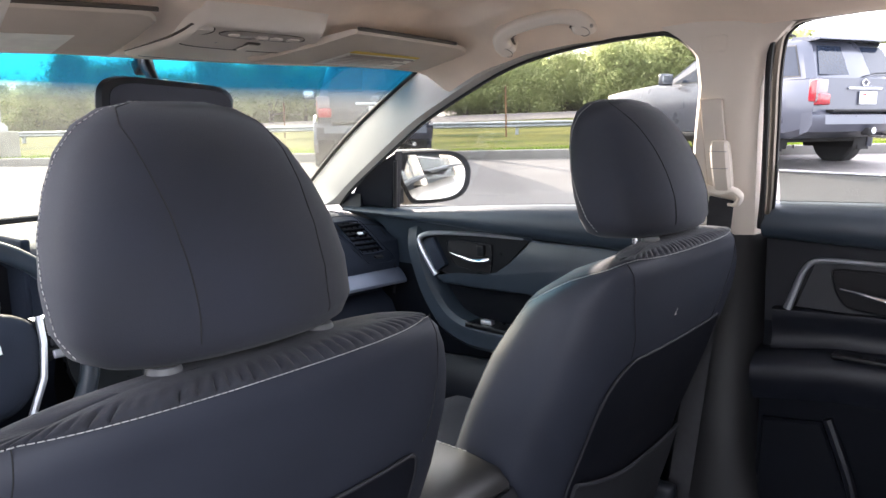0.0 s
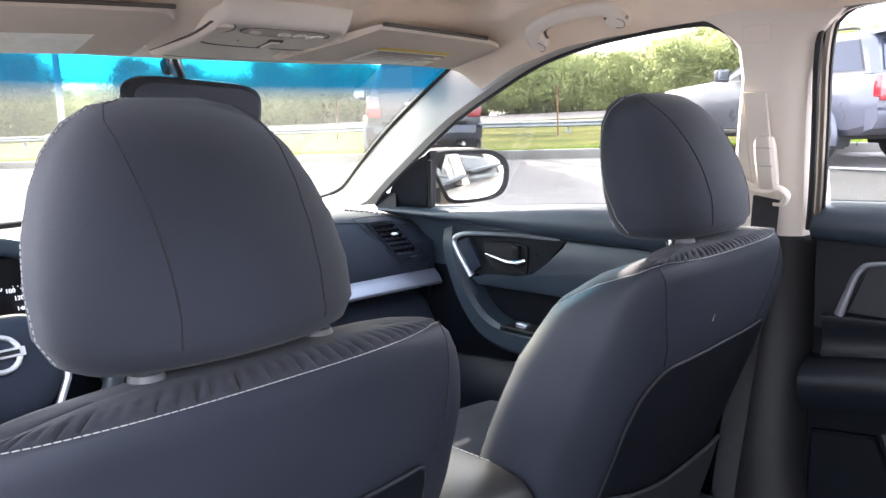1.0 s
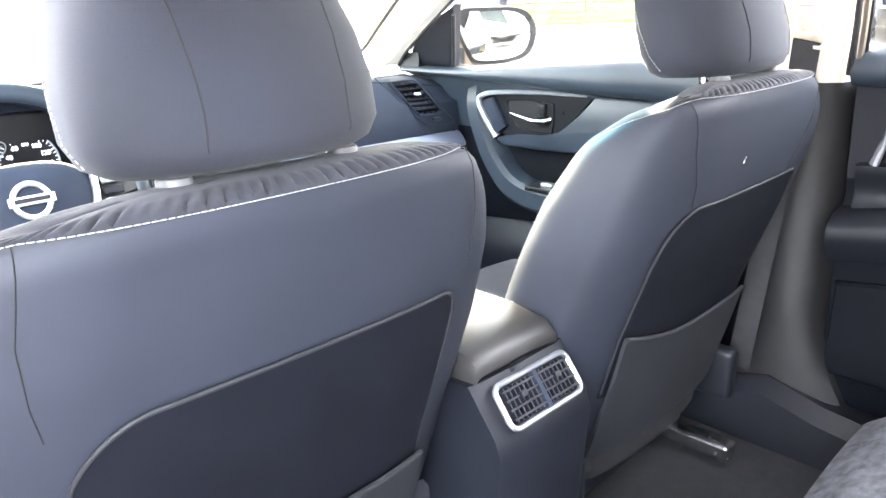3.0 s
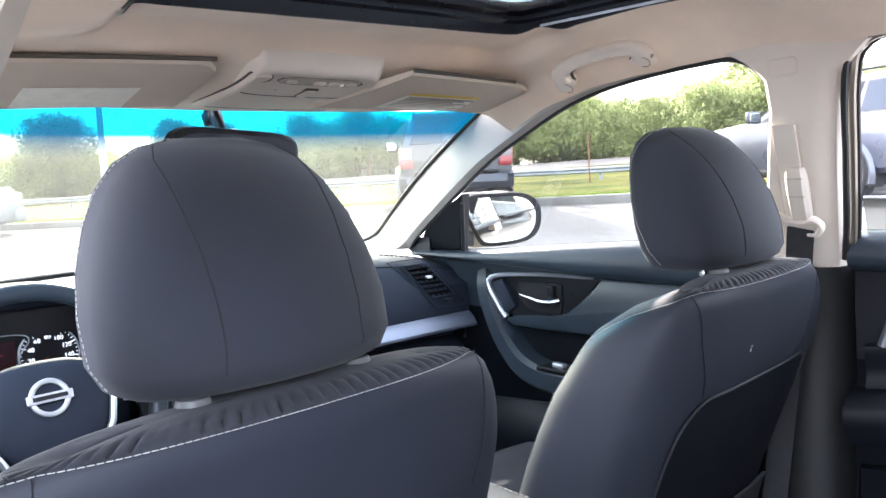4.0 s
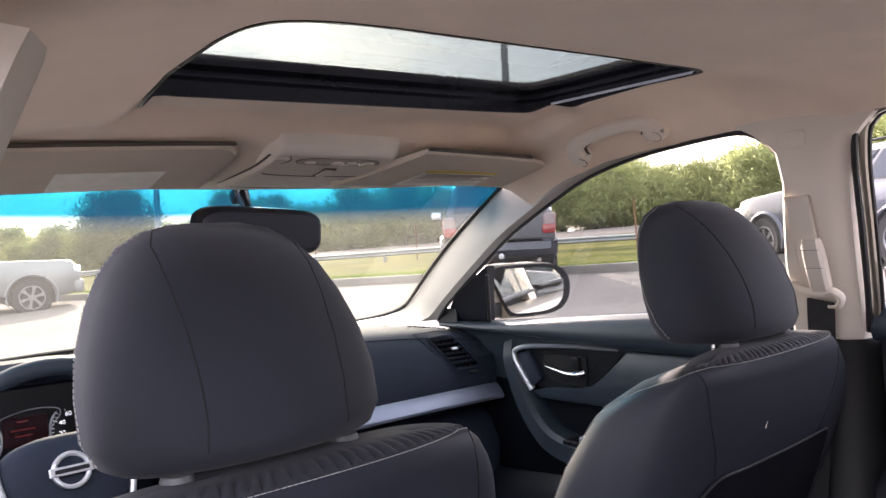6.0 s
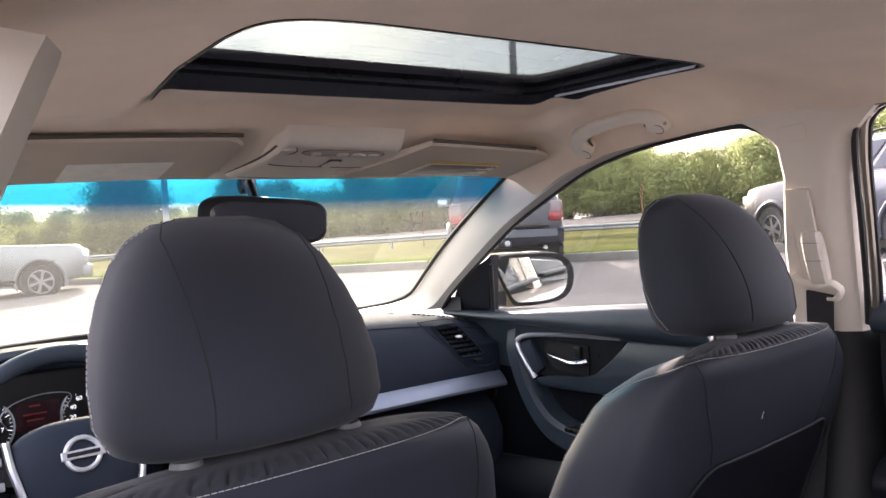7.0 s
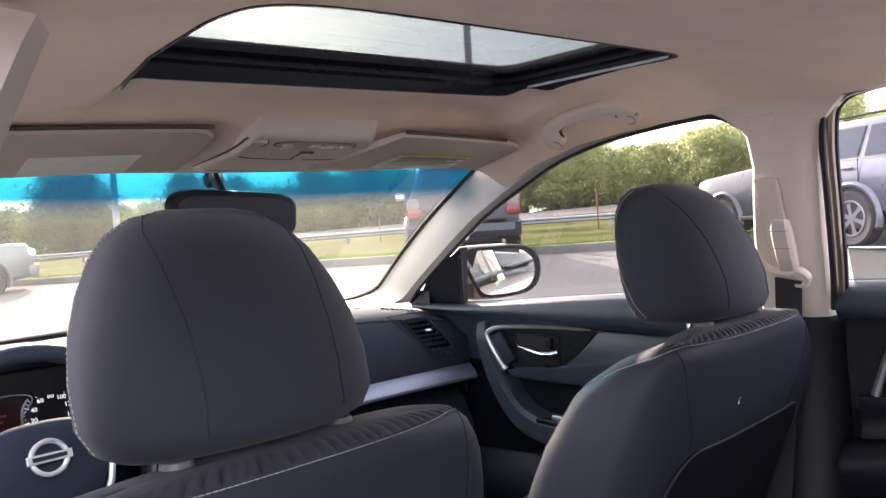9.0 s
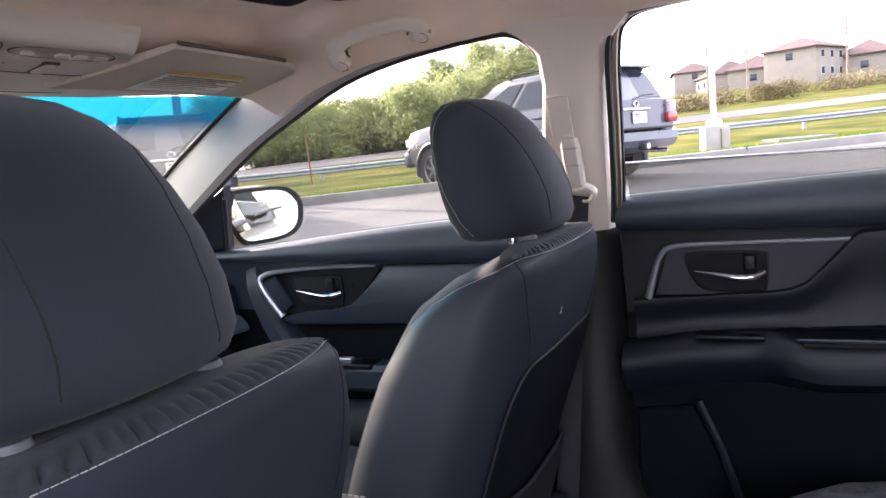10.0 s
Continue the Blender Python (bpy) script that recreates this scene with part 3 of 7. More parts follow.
both("rear_door_frame", tri_seal(off(0.012, -0.008, -0.001), 0.0062), M_OWNPAINT, "champagne painted door frame", "door frame", (1,))
both("rear_glass_channel", tri_seal(off(0.020, -0.014, -0.003), 0.0042), M_RUBBER, "black window channel", "seal", (1,))

# outer sides, floor, bulkhead, tail
def outer_side(opened=False):
    rings = []
    for y in sorted([*np.linspace(2.36, -2.35, 32), -0.198, -0.202, -1.118, -1.122], reverse=True):
        w = 0.905 - 0.10 * max(0, abs(y + 0.2) - 1.3) ** 2
        top = table([(-2.35, 1.0), (-1.2, 1.03), (-0.6, 1.02), (0.8, 0.965), (1.95, 0.80), (2.36, 0.70)], y)
        if opened and -1.12 < y < -0.20:
            top = 0.34
        rings.append([Vector((w - 0.05, y, 0.22)), Vector((w, y, min(0.34, top))), Vector((w + 0.005, y, min(0.62, top))), Vector((w - 0.015, y, min(0.80, top))), Vector((w - 0.06, y, top)), Vector((w - 0.14, y, top + 0.012)), Vector((w - 0.14, y, top - 0.03)), Vector((w - 0.10, y, top - 0.05)), Vector((w - 0.07, y, 0.25))])
    return loft(rings)


both("body_side", outer_side, M_OWNPAINT, "champagne painted body side of the car", "body panel", (1,))
both("body_side", lambda: outer_side(True), M_OWNPAINT, "champagne painted body side with its rear door open", "body panel", (-1,))
hood = [[Vector((x, 1.47 - 0.10 * (x / 0.8) ** 2 + d, 0.955 - 0.035 * (x / 0.8) ** 2 - 0.28 * (d / 0.95) ** 2.2 - 0.07 * d)) for x in np.linspace(-0.80, 0.80, 17)] for d in np.linspace(0, 0.95, 12)]
solid("bonnet", sheet(hood, 0.02, (0, 0, -1)), M_OWNPAINT, "champagne painted bonnet", "bonnet")
solid("nose", rbox((0, 2.34, 0.50), (1.60, 0.16, 0.50), 0.07), M_OWNPAINT, "champagne painted bumper", "bumper")
boot = [[Vector((x, -1.78 - d, 1.05 - 0.05 * d - 0.02 * (x / 0.7) ** 2)) for x in np.linspace(-0.75, 0.75, 9)] for d in np.linspace(0, 0.55, 6)]
solid("boot_lid", sheet(boot, 0.02, (0, 0, -1)), M_OWNPAINT, "champagne painted boot lid", "boot")
solid("tail", rbox((0, -2.36, 0.62), (1.60, 0.10, 0.82), 0.05), M_OWNPAINT, "champagne painted tail", "bumper")
# unseen window, its tint set dark to keep light off the seat backs
rear_glass = solid("rear_window", sheet([[Vector((x * lerp(0.62, 0.50, v), lerp(-1.86, -1.38, v) + 0.06 * x * x, lerp(1.03, 1.31, v))) for x in np.linspace(-1, 1, 9)] for v in np.linspace(0, 1, 5)], 0.004), M_REARPANE, "dark tinted rear window", "window")


def c_pillar():
    rows = []
    for f in np.linspace(0, 1, 6):
        rows.append([Vector((lerp(0.70, 0.55, f), lerp(-1.02, -0.95, f), lerp(1.02, 1.345, f))), Vector((lerp(0.68, 0.545, f), lerp(-1.35, -1.1, f), lerp(1.02, 1.33, f))), Vector((lerp(0.66, 0.52, f), lerp(-1.86, -1.36, f), lerp(1.02, 1.30, f)))])
    return sheet(rows, 0.04, (1, 0, 0))


both("rear_pillar_trim", c_pillar, M_TRIM, "beige plastic rear pillar trim", "pillar trim")
bm = bmesh.new()
box(bm, (0, -0.05, 0.265), (1.50, 3.1, 0.03))
solid("floor", bm, M_CARPET, "dark carpeted car floor", "floor")
tunnel = [[Vector((w * s, y, z)) for s, w, z in ((-1, 0.16, 0.28), (-1, 0.13, 0.40), (-1, 0.07, 0.445), (1, 0.07, 0.445), (1, 0.13, 0.40), (1, 0.16, 0.28))] for y in np.linspace(-0.95, 1.2, 10)]
solid("floor_tunnel", loft(tunnel), M_CARPET, "carpeted hump along the car floor", "floor")
both("sill_trim", lambda: loft([[Vector((0.66, y, 0.28)), Vector((0.665, y, 0.345 + b)), Vector((0.70, y, 0.37 + b)), Vector((0.77, y, 0.36 + b)), Vector((0.80, y, 0.25))] for y, b in ((1.1, 0.05), (0.8, 0), (0.2, 0), (0.0, 0.01), (-0.13, 0.05), (-0.24, 0.02), (-0.4, 0), (-0.95, 0), (-1.1, 0.1))]), M_DOOR, "dark plastic door sill", "sill")
solid("bulkhead", rbox((0, 1.38, 0.60), (1.64, 0.06, 0.68), 0.01), M_SHADE, "dark bulkhead under the dashboard", "bulkhead")
solid("parcel_shelf", rbox((0, -1.56, 0.985), (1.36, 0.60, 0.04), 0.015), M_CARPET, "dark parcel shelf", "shelf")

# ================================================================ front seats
SW = [(0.40, 0.235), (0.48, 0.262), (0.58, 0.283), (0.70, 0.290), (0.80, 0.286), (0.88, 0.274), (0.93, 0.262), (0.96, 0.251), (0.98, 0.241), (1.00, 0.224), (1.012, 0.208), (1.022, 0.190), (1.03, 0.182)]
SB = [(0.36, 0.02), (0.50, -0.005), (0.66, -0.045), (0.80, -0.095), (0.90, -0.128), (1.00, -0.150), (1.03, -0.150)]   # rear face
SF = [(0.36, 0.24), (0.50, 0.225), (0.66, 0.185), (0.76, 0.150), (0.86, 0.108), (0.95, 0.052), (0.99, -0.008), (1.022, -0.082), (1.04, -0.09)]    # bolsters' front


def side_scale(x, z):
    """How far each half of the backrest is drawn out sideways."""
    return WIDE["left"] if x < 0 else WIDE["right"] + WIDE["flare"] * table([(0.60, 0.4), (0.80, 0.8), (0.88, 1.0), (0.95, 0.88), (0.985, 0.38), (1.015, 0.0)], z)


def back_point(a, z, grow=0.0):
    """Backrest outline in the seat's own axes; a: 0 rear middle, to the right, round by the front; z the height."""
    w, yb, yf = table(SW, z) + grow, table(SB, z) - grow, table(SF, z) + grow
    c, s = math.sin(a), -math.cos(a)
    n = 4.2 if s < 0 else 3.0
    r = (abs(c) ** n + abs(s) ** n) ** (-1 / n)
    x, k = r * c, r * s
    mid = (yb + yf) / 2
    y = mid + k * (yf - yb) / 2
    if s > 0:
        # hollow between the bolsters
        y -= 0.055 * max(0.0, 1 - (x / 0.62) ** 4) * (1 if z < 0.9 else max(0, (1.02 - z) / 0.12)) * min(1.0, k * 1.2)
    # rear face bowed
    if s < 0:
        y += 0.018 * abs(x) ** 2.5 * min(1.0, -s * 1.6)
    return Vector((w * x * side_scale(x, z), y, z))


EDGE = [(0.36, 2.30), (0.60, 2.30), (0.80, 2.29), (0.90, 2.25), (0.945, 2.17), (0.970, 2.08), (0.988, 1.95), (1.003, 1.74), (1.013, 1.42), (1.021, 0.86)]   # stitched edge: angle by height
WIDE = {"left": 1.0, "right": 1.0, "flare": 0.0}   # the driver's backrest reaches further out


def rear_y(x, z, grow=0.0):
    """The rear face's place at x and z."""
    w, x = table(SW, z) + grow, x / side_scale(x, z)
    t = max(-0.995, min(0.995, x / w))
    a = 0.0
    lo, hi = 0.0, math.pi / 2
    for _ in range(24):
        m = (lo + hi) / 2
        if back_point(m, z, grow).x < abs(t) * w * side_scale(1, z):
            lo = m
        else:
            hi = m
    return back_point(lo, z, grow).y


def build_seat(at, label, head_dx=-0.006, left=1.0, right=1.0, flare=0.07, shift=0.0, seam=((0.40, 0.195), (0.80, 0.198), (0.865, 0.201), (0.90, 0.207), (0.95, 0.209), (1.019, 0.200))):
    WIDE["left"], WIDE["right"], WIDE["flare"] = left, right, flare
    inner_left = min(left, 1.13)
    seat = thing("front_seat", label, "car seat", at, "front seats")
    A = [2 * math.pi * i / 72 for i in range(72)]
    zs = [0.36, 0.40, 0.46, 0.54, 0.62, 0.70, 0.77, 0.83, 0.89, 0.94, 0.975, 1.0, 1.012, 1.021]
    # rear shell up to the stitched edge, woven cover from there round the front
    def shell(z, k, side):
        lim = table(EDGE, z)
        return back_point(side * lim * k / 24, z)
    zs = sorted(set(zs) | {0.66, 0.73, 0.80, 0.86, 0.91, 0.955, 0.99, 1.006})
    backrest = part("backrest", loft([[shell(z, k, -1) for k in range(24, 0, -1)] + [shell(z, k, 1) for k in range(25)] for z in zs], False), M_SEATV, seat, "charcoal vinyl rear face, scuffed")
    part("front_cover", loft([[back_point(lerp(table(EDGE, z), 2 * math.pi - table(EDGE, z), k / 48), z, -0.0006) for k in range(49)] for z in zs], False), M_RIB, seat, "black woven front cover")
    # padded roll along the top, with gathered pleats
    prng = random.Random(5)
    N = 560
    AR = [2 * math.pi * i / N for i in range(N)]
    pleat, run, amp = [], 0.0, 1.0
    gapw, prev = 0.013, back_point(0, 1.021)
    for a in AR:
        p = back_point(a, 1.021)
        run += (p - prev).length
        prev = p
        if run > gapw:
            run, gapw, amp = 0.0, prng.uniform(0.009, 0.0140), prng.uniform(0.6, 1.2)
        pleat.append((run / gapw, amp))
    dome, edge_x = [], (0.199 * left, 0.199 * right)
    for k in range(15):
        q = k / 14 * math.pi / 2
        f, h = 1 - math.cos(q) ** 0.85, math.sin(q) ** 0.8
        ring = []
        for a, (u, amp) in zip(AR, pleat):
            p = back_point(a, 1.0205, 0.0005)
            target = Vector((p.x * 0.80 - 0.002, -0.114, 0))
            crease = math.exp(-((u - 0.5) / 0.15) ** 2) * (1 if math.cos(a) > -0.2 else 0) * max(0.0, math.sin(math.pi * min(1.0, k / 10))) ** 1.2
            swell = 0.0007 * noise.noise((p.x * 34, k * 0.35, 3.0))
            ring.append(Vector((lerp(p.x, target.x, f), lerp(p.y, target.y, f) + 0.0022 * crease * amp, 1.0205 + 0.013 * h * (1 - min(1.0, abs(p.x) / edge_x[p.x > 0]) ** 5) - 0.0046 * crease * amp + swell * h)))
        dome.append(ring)
    top = part("top_roll", loft(dome, True, (False, True)), M_RIB, seat, "pleated dark cloth roll along the top", sharp=80)
    # pale stitching under the roll, down both bolsters
    edge = [Vector((a, 1.0205, 0)) for a in np.linspace(0, 0.86, 60)] + [Vector((table(EDGE, z), z, 0)) for z in np.linspace(1.0205, 0.45, 200)]
    stitches([back_point(-p.x, min(p.y, 1.0205), 0.0010) for p in edge[::-1]] + [back_point(p.x, min(p.y, 1.0205), 0.0010) for p in edge[1:]], backrest)
    for s in (-1, 1):
        # upright seams on the rear face
        sm = [Vector((s * table(seam, z) * (inner_left if s < 0 else right), 0, z)) for z in np.linspace(0.868, 1.019, 30)]
        for p in sm:
            p.y = rear_y(p.x, p.z) - 0.0002
        part("seam", tube(sm, 0.0006, 5), M_SEAM, backrest)

    def patch(x0, x1, zlow, ztop, grow, nx=26, nz=18):
        rows = []
        for i in range(nz):
            f = i / (nz - 1)
            rows.append([])
            for j in range(nx):
                x = lerp(x0, x1, j / (nx - 1))
                z = lerp(zlow(x), ztop(x), f)
                x *= inner_left if x < 0 else right
                rows[-1].append(Vector((x, rear_y(x, z) - grow - 0.002 * math.sin(math.pi * f), z)))
        return rows
    def arch(x):
        c = max(0.0, min(1.0, (-0.130 - x) / 0.066)) if x < 0 else max(0.0, min(1.0, (x - 0.165) / 0.026))
        return 0.866 - (0.085 if x < 0 else 0.03) * (1 - math.sqrt(1 - c * c))
    board = part("back_board", sheet(patch(-0.196, 0.191, lambda x: 0.55, arch, 0.001, 60), 0.004, (0, -1, 0)), M_BOARD, seat, "dark moulded panel behind the pocket")
    tops = patch(-0.196, 0.191, lambda x: 0.55, arch, 0.005, 60)[-1]
    tops = [Vector((-0.196 * inner_left, rear_y(-0.196 * inner_left, z) - 0.005, z)) for z in np.linspace(0.56, 0.775, 12)] + tops + [Vector((0.191 * right, rear_y(0.191 * right, z) - 0.005, z)) for z in np.linspace(0.83, 0.56, 12)]
    part("welt", tube(tops, 0.0022, 8), M_POCKET, board)
    hem = lambda x: 0.628 + 0.035 * max(0.0, -x / 0.19) ** 1.5
    pocket = part("seat_pocket", sheet(patch(-0.196, 0.191, lambda x: 0.43 + 0.02 * abs(x), hem, 0.012), 0.006, (0, -1, 0)), M_POCKET, seat, "dark vinyl map pocket")
    part("hem", tube(patch(-0.196, 0.191, lambda x: 0.43, hem, 0.017)[-1], 0.0040, 8), M_POCKET, pocket)
    # foot of the backrest, cushion and its base
    part("lower_flap", sheet([[Vector((x, rear_y(x, z) - 0.003, z)) for x in np.linspace(-0.20, 0.20, 10)] for z in np.linspace(0.37, 0.44, 4)], 0.004, (0, -1, 0)), M_CARPET, seat, "coarse cloth flap")
    cu = []
    for y in np.linspace(0.02, 0.58, 14):
        f = (y - 0.02) / 0.56
        w, zt = 0.262 - 0.02 * f, 0.545 + 0.035 * f - 0.05 * max(0, f - 0.85) / 0.15
        ring = []
        for i in range(32):
            a = 2 * math.pi * i / 32
            c, s = math.cos(a), math.sin(a)
            r = (abs(c) ** 4 + abs(s) ** 4) ** (-0.25)
            x, k = r * c, r * s
            z = lerp(0.39, zt, (k + 1) / 2)
            if k > 0:
                z += 0.028 * abs(x) ** 3 - 0.016
            ring.append(Vector((w * x, y, z)))
        cu.append(ring)
    part("cushion", loft(cu), M_RIB, seat, "black woven seat cushion")
    part("seat_base", rbox((0, 0.30, 0.345), (0.44, 0.50, 0.09), 0.02), M_DOOR, seat)
    for s in (-1, 1):
        part("seat_rail", rbox((0.19 * s, 0.26, 0.295), (0.045, 0.66, 0.035), 0.008), M_STEEL, seat, "steel floor rail")
        part("side_cover", rbox((0.262 * s, 0.18, 0.42), (0.035, 0.42, 0.11), 0.015), M_DOOR, seat)
    # headrest
    head = []
    HZ = [(0.0, 0.112, 0.060), (0.007, 0.126, 0.072), (0.026, 0.136, 0.080), (0.062, 0.1355, 0.084), (0.100, 0.129, 0.082), (0.135, 0.117, 0.077), (0.165, 0.102, 0.069), (0.188, 0.083, 0.056), (0.202, 0.060, 0.040), (0.208, 0.033, 0.021)]
    def head_point(a, k, grow=0.0):
        h, w, d = HZ[k] if isinstance(k, int) else [float(np.interp(k, [q[0] for q in HZ], [q[j] for q in HZ])) for j in range(3)]
        c, s = math.sin(a), -math.cos(a)
        n = 2.15 if s < 0 else 3.6
        r = (abs(c) ** n + abs(s) ** n) ** (-1 / n)
        y = r * s * (d + grow)
        return Vector(((w + grow) * r * c + head_dx, -0.064 + y + 0.062 * (h / 0.2) ** 1.5, 1.036 + h + 0.004 * math.cos(a) * (1 if h < 0.02 else 0)))
    A2 = [2 * math.pi * i / 48 for i in range(48)]
    headrest = part("headrest", loft([[head_point(a, k) for a in A2] for k in range(len(HZ))]), M_SEAT, seat, "rounded charcoal cloth headrest", sharp=70)
    for s in (-1, 1):
        sm = [head_point(s * q.x, min(0.2065, q.y), -0.0002) for q in curve_points([(0.50, 0.0215, 0), (0.49, 0.05, 0), (0.52, 0.09, 0), (0.60, 0.13, 0), (0.78, 0.17, 0), (1.05, 0.193, 0), (1.40, 0.206, 0)], 60)]
        part("seam", tube(sm, 0.0008, 5), M_SEAM, headrest)
        stitches([head_point(s * (shift + table([(0.0, 1.6), (0.03, 1.78), (0.09, 1.98), (0.14, 1.98), (0.18, 1.86), (0.20, 1.70), (0.207, 1.57)], h)), float(h), 0.0007) for h in np.linspace(0.01, 0.207, 60)], headrest, 0.0036, 0.0022, 0.0005)
        if s > 0:
            stitches([head_point(-1.57 - shift, 0.2068, 0.0007).lerp(head_point(1.57 + shift, 0.2068, 0.0007), k) + Vector((0, 0, 0.0012)) for k in np.linspace(0, 1, 12)], headrest, 0.0036, 0.0022, 0.0005)
        part("post", cyl(bmesh.new(), (0.080 * s + head_dx, -0.082, 1.00), (0.080 * s + head_dx, -0.070, 1.07), 0.0065), M_STEEL, seat, "steel headrest post")
        part("post_sleeve", loft([[Vector((0.080 * s + head_dx + r * math.cos(q), -0.100 + r * math.sin(q), z)) for q in (2 * math.pi * i / 20 for i in range(20))] for r, z in ((0.014, 1.020), (0.014, 1.034), (0.0125, 1.038), (0.0075, 1.039))]), M_GREYP, seat, "ribbed grey post sleeve")
    # worn marks
    return seat


DRIVER = pose(-0.365, 0.0, 0.0)
PASSENGER = pose(0.370, -0.062, 0.012)
driver_seat = build_seat(DRIVER, "charcoal driver's seat with pale stitching and a headrest", -0.022, 1.24)
passenger = build_seat(PASSENGER, "charcoal passenger seat with a dark back board and map pocket", 0.008, 0.97, 1.12, 0.27, 0.28, ((0.866, 0.150), (0.90, 0.160), (0.95, 0.180), (1.019, 0.196)))
WIDE["left"], WIDE["right"] = 1.0, 1.12
for x, z, h in ((-0.040, 0.918, 0.006), (-0.0385, 0.9235, 0.003)):
    bm = bmesh.new()
    y = rear_y(x, z) - 0.0009
    loft([[Vector((x - 0.0012, y, z - h / 2)), Vector((x + 0.001, y, z - h / 2)), Vector((x + 0.0012, y - 0.0004, z + h / 2)), Vector((x, y - 0.0004, z + h / 2))], [Vector((x - 0.0008, y + 0.003, z - h / 2)), Vector((x + 0.0008, y + 0.003, z - h / 2)), Vector((x + 0.0008, y + 0.003, z + h / 2)), Vector((x, y + 0.003, z + h / 2))]], True, bm=bm)
    part("scuff", bm, M_INK, passenger, "small pale scuff mark")

# ================================================================ rear bench
bench = thing("rear_bench", "dark cloth rear bench seat", "car seat")
rows = []
bx = np.linspace(-0.70, 0.70, 40)
cut = lambda x: 0.20 * max(0.0, (abs(x) - 0.45) / 0.25) ** 1.5
for y in np.linspace(-1.12, -0.375, 16):
    f = (y + 1.12) / 0.745
    zt = 0.545 + 0.045 * f - 0.07 * max(0.0, (f - 0.84) / 0.16) ** 2
    rows.append([Vector((x, y - f * cut(x), zt - 0.012 * math.cos(x * 9.5) - 0.025 * max(0, abs(x) - 0.62) / 0.08)) for x in bx])
rows.append([Vector((x, -0.366 - cut(x), 0.46)) for x in bx])
rows.append([Vector((x, -0.400 - cut(x), 0.30)) for x in bx])
part("cushion", sheet(rows, 0.03, (0, 0, -1)), M_BENCH, bench, "dark figured cloth cushion")
rows = [[Vector((x, lerp(-1.02, -1.30, f) - 0.015 * math.cos(x * 9.5), lerp(0.52, 1.02, f))) for x in np.linspace(-0.66, 0.66, 28)] for f in np.linspace(0, 1, 10)]
part("backrest", sheet(rows, 0.12, (0, -1, 0)), M_SEAT, bench)

# ================================================================ centre console
console = thing("centre_console", "dark centre console with padded armrest and rear air vents", "centre console")
prof = [(-0.085, 0.30), (-0.098, 0.48), (-0.108, 0.60), (-0.100, 0.628), (-0.052, 0.690), (0.30, 0.665), (0.62, 0.60), (0.66, 0.30)]
ring = lambda x: [Vector((x, y, z)) for y, z in prof]
part("console_body", loft([ring(-0.098), [p + Vector((0, -0.004, 0.0)) for p in ring(-0.085)], [p + Vector((0, -0.008, 0.002)) for p in ring(0)], [p + Vector((0, -0.004, 0)) for p in ring(0.085)], ring(0.098)]), M_DOOR, console)
lid = []
for y, h, w in ((-0.046, 0.0, 0.070), (-0.056, 0.012, 0.084), (-0.053, 0.026, 0.087), (-0.036, 0.042, 0.088), (0.02, 0.050, 0.089), (0.12, 0.052, 0.089), (0.22, 0.052, 0.087), (0.245, 0.030, 0.082), (0.248, 0.0, 0.075)):
    lid.append([Vector((w * x, y, 0.686 + h * k)) for x, k in ((-1, 0), (-1, 0.55), (-0.93, 0.86), (-0.7, 1.0), (0, 1.03), (0.7, 1.0), (0.93, 0.86), (1, 0.55), (1, 0))])
armrest = part("armrest_lid", loft(lid), M_LID, console, "padded dark armrest lid")
stitches([Vector((0.0785, y, 0.7320)) for y in np.linspace(0.02, 0.2, 30)], armrest, 0.006, 0.004, 0.0009)
part("lid_edge", rbox((0, 0.095, 0.685), (0.176, 0.295, 0.010), 0.004), M_SEAM, console)
# rear vents, in a slightly tilted face
VM = Matrix.Translation((0.002, -0.090, 0.661)) @ Euler((radians(-37), 0, 0)).to_matrix().to_4x4()
def vent_frame(w, h, bar, depth, r=0.012):
    pts = []
    for cx, cz, a0 in ((w / 2 - r, h / 2 - r, 0), (-w / 2 + r, h / 2 - r, 90), (-w / 2 + r, -h / 2 + r, 180), (w / 2 - r, -h / 2 + r, 270)):
        for k in range(5):
            a = radians(a0 + k * 22.5)
            pts.append(Vector((cx + r * math.cos(a), 0, cz + r * math.sin(a))))
    return tube(pts, bar, 8, closed=True)
bm = vent_frame(0.150, 0.060, 0.0042, 0.01)
bm.transform(VM)
vent = part("vent_frame", bm, M_SILVER, console, "satin silver vent surround")
# near-black plate stands for the shaded depth behind the slats
bm = box(bmesh.new(), (0, 0.012, 0), (0.144, 0.012, 0.054), 0.002)
bm.transform(VM)
part("vent_shade_plate", bm, M_SEAM, vent)
for cx in (-0.036, 0.036):
    for i in range(7):
        bm = box(bmesh.new(), (cx + (i - 3) * 0.0088, 0.001, 0), (0.0022, 0.010, 0.048))
        bm.transform(VM)
        part("slat", bm, M_DOOR, vent)
    for i in range(4):
        bm = box(bmesh.new(), (cx, -0.002, (i - 1.5) * 0.0125), (0.064, 0.007, 0.0026))
        bm.transform(VM)
        part("slat", bm, M_DOOR, vent)
    bm = box(bmesh.new(), (cx, -0.006, 0.006), (0.012, 0.008, 0.009), 0.002)
    bm.transform(VM)
    part("vent_tab", bm, M_DOOR, vent)
bm = box(bmesh.new(), (0, 0, 0), (0.008, 0.012, 0.052))
bm.transform(VM)
part("mullion", bm, M_DASH, vent)
part("button", rbox((-0.02, -0.060, 0.689), (0.010, 0.006, 0.008), 0.002), M_DOOR, console)
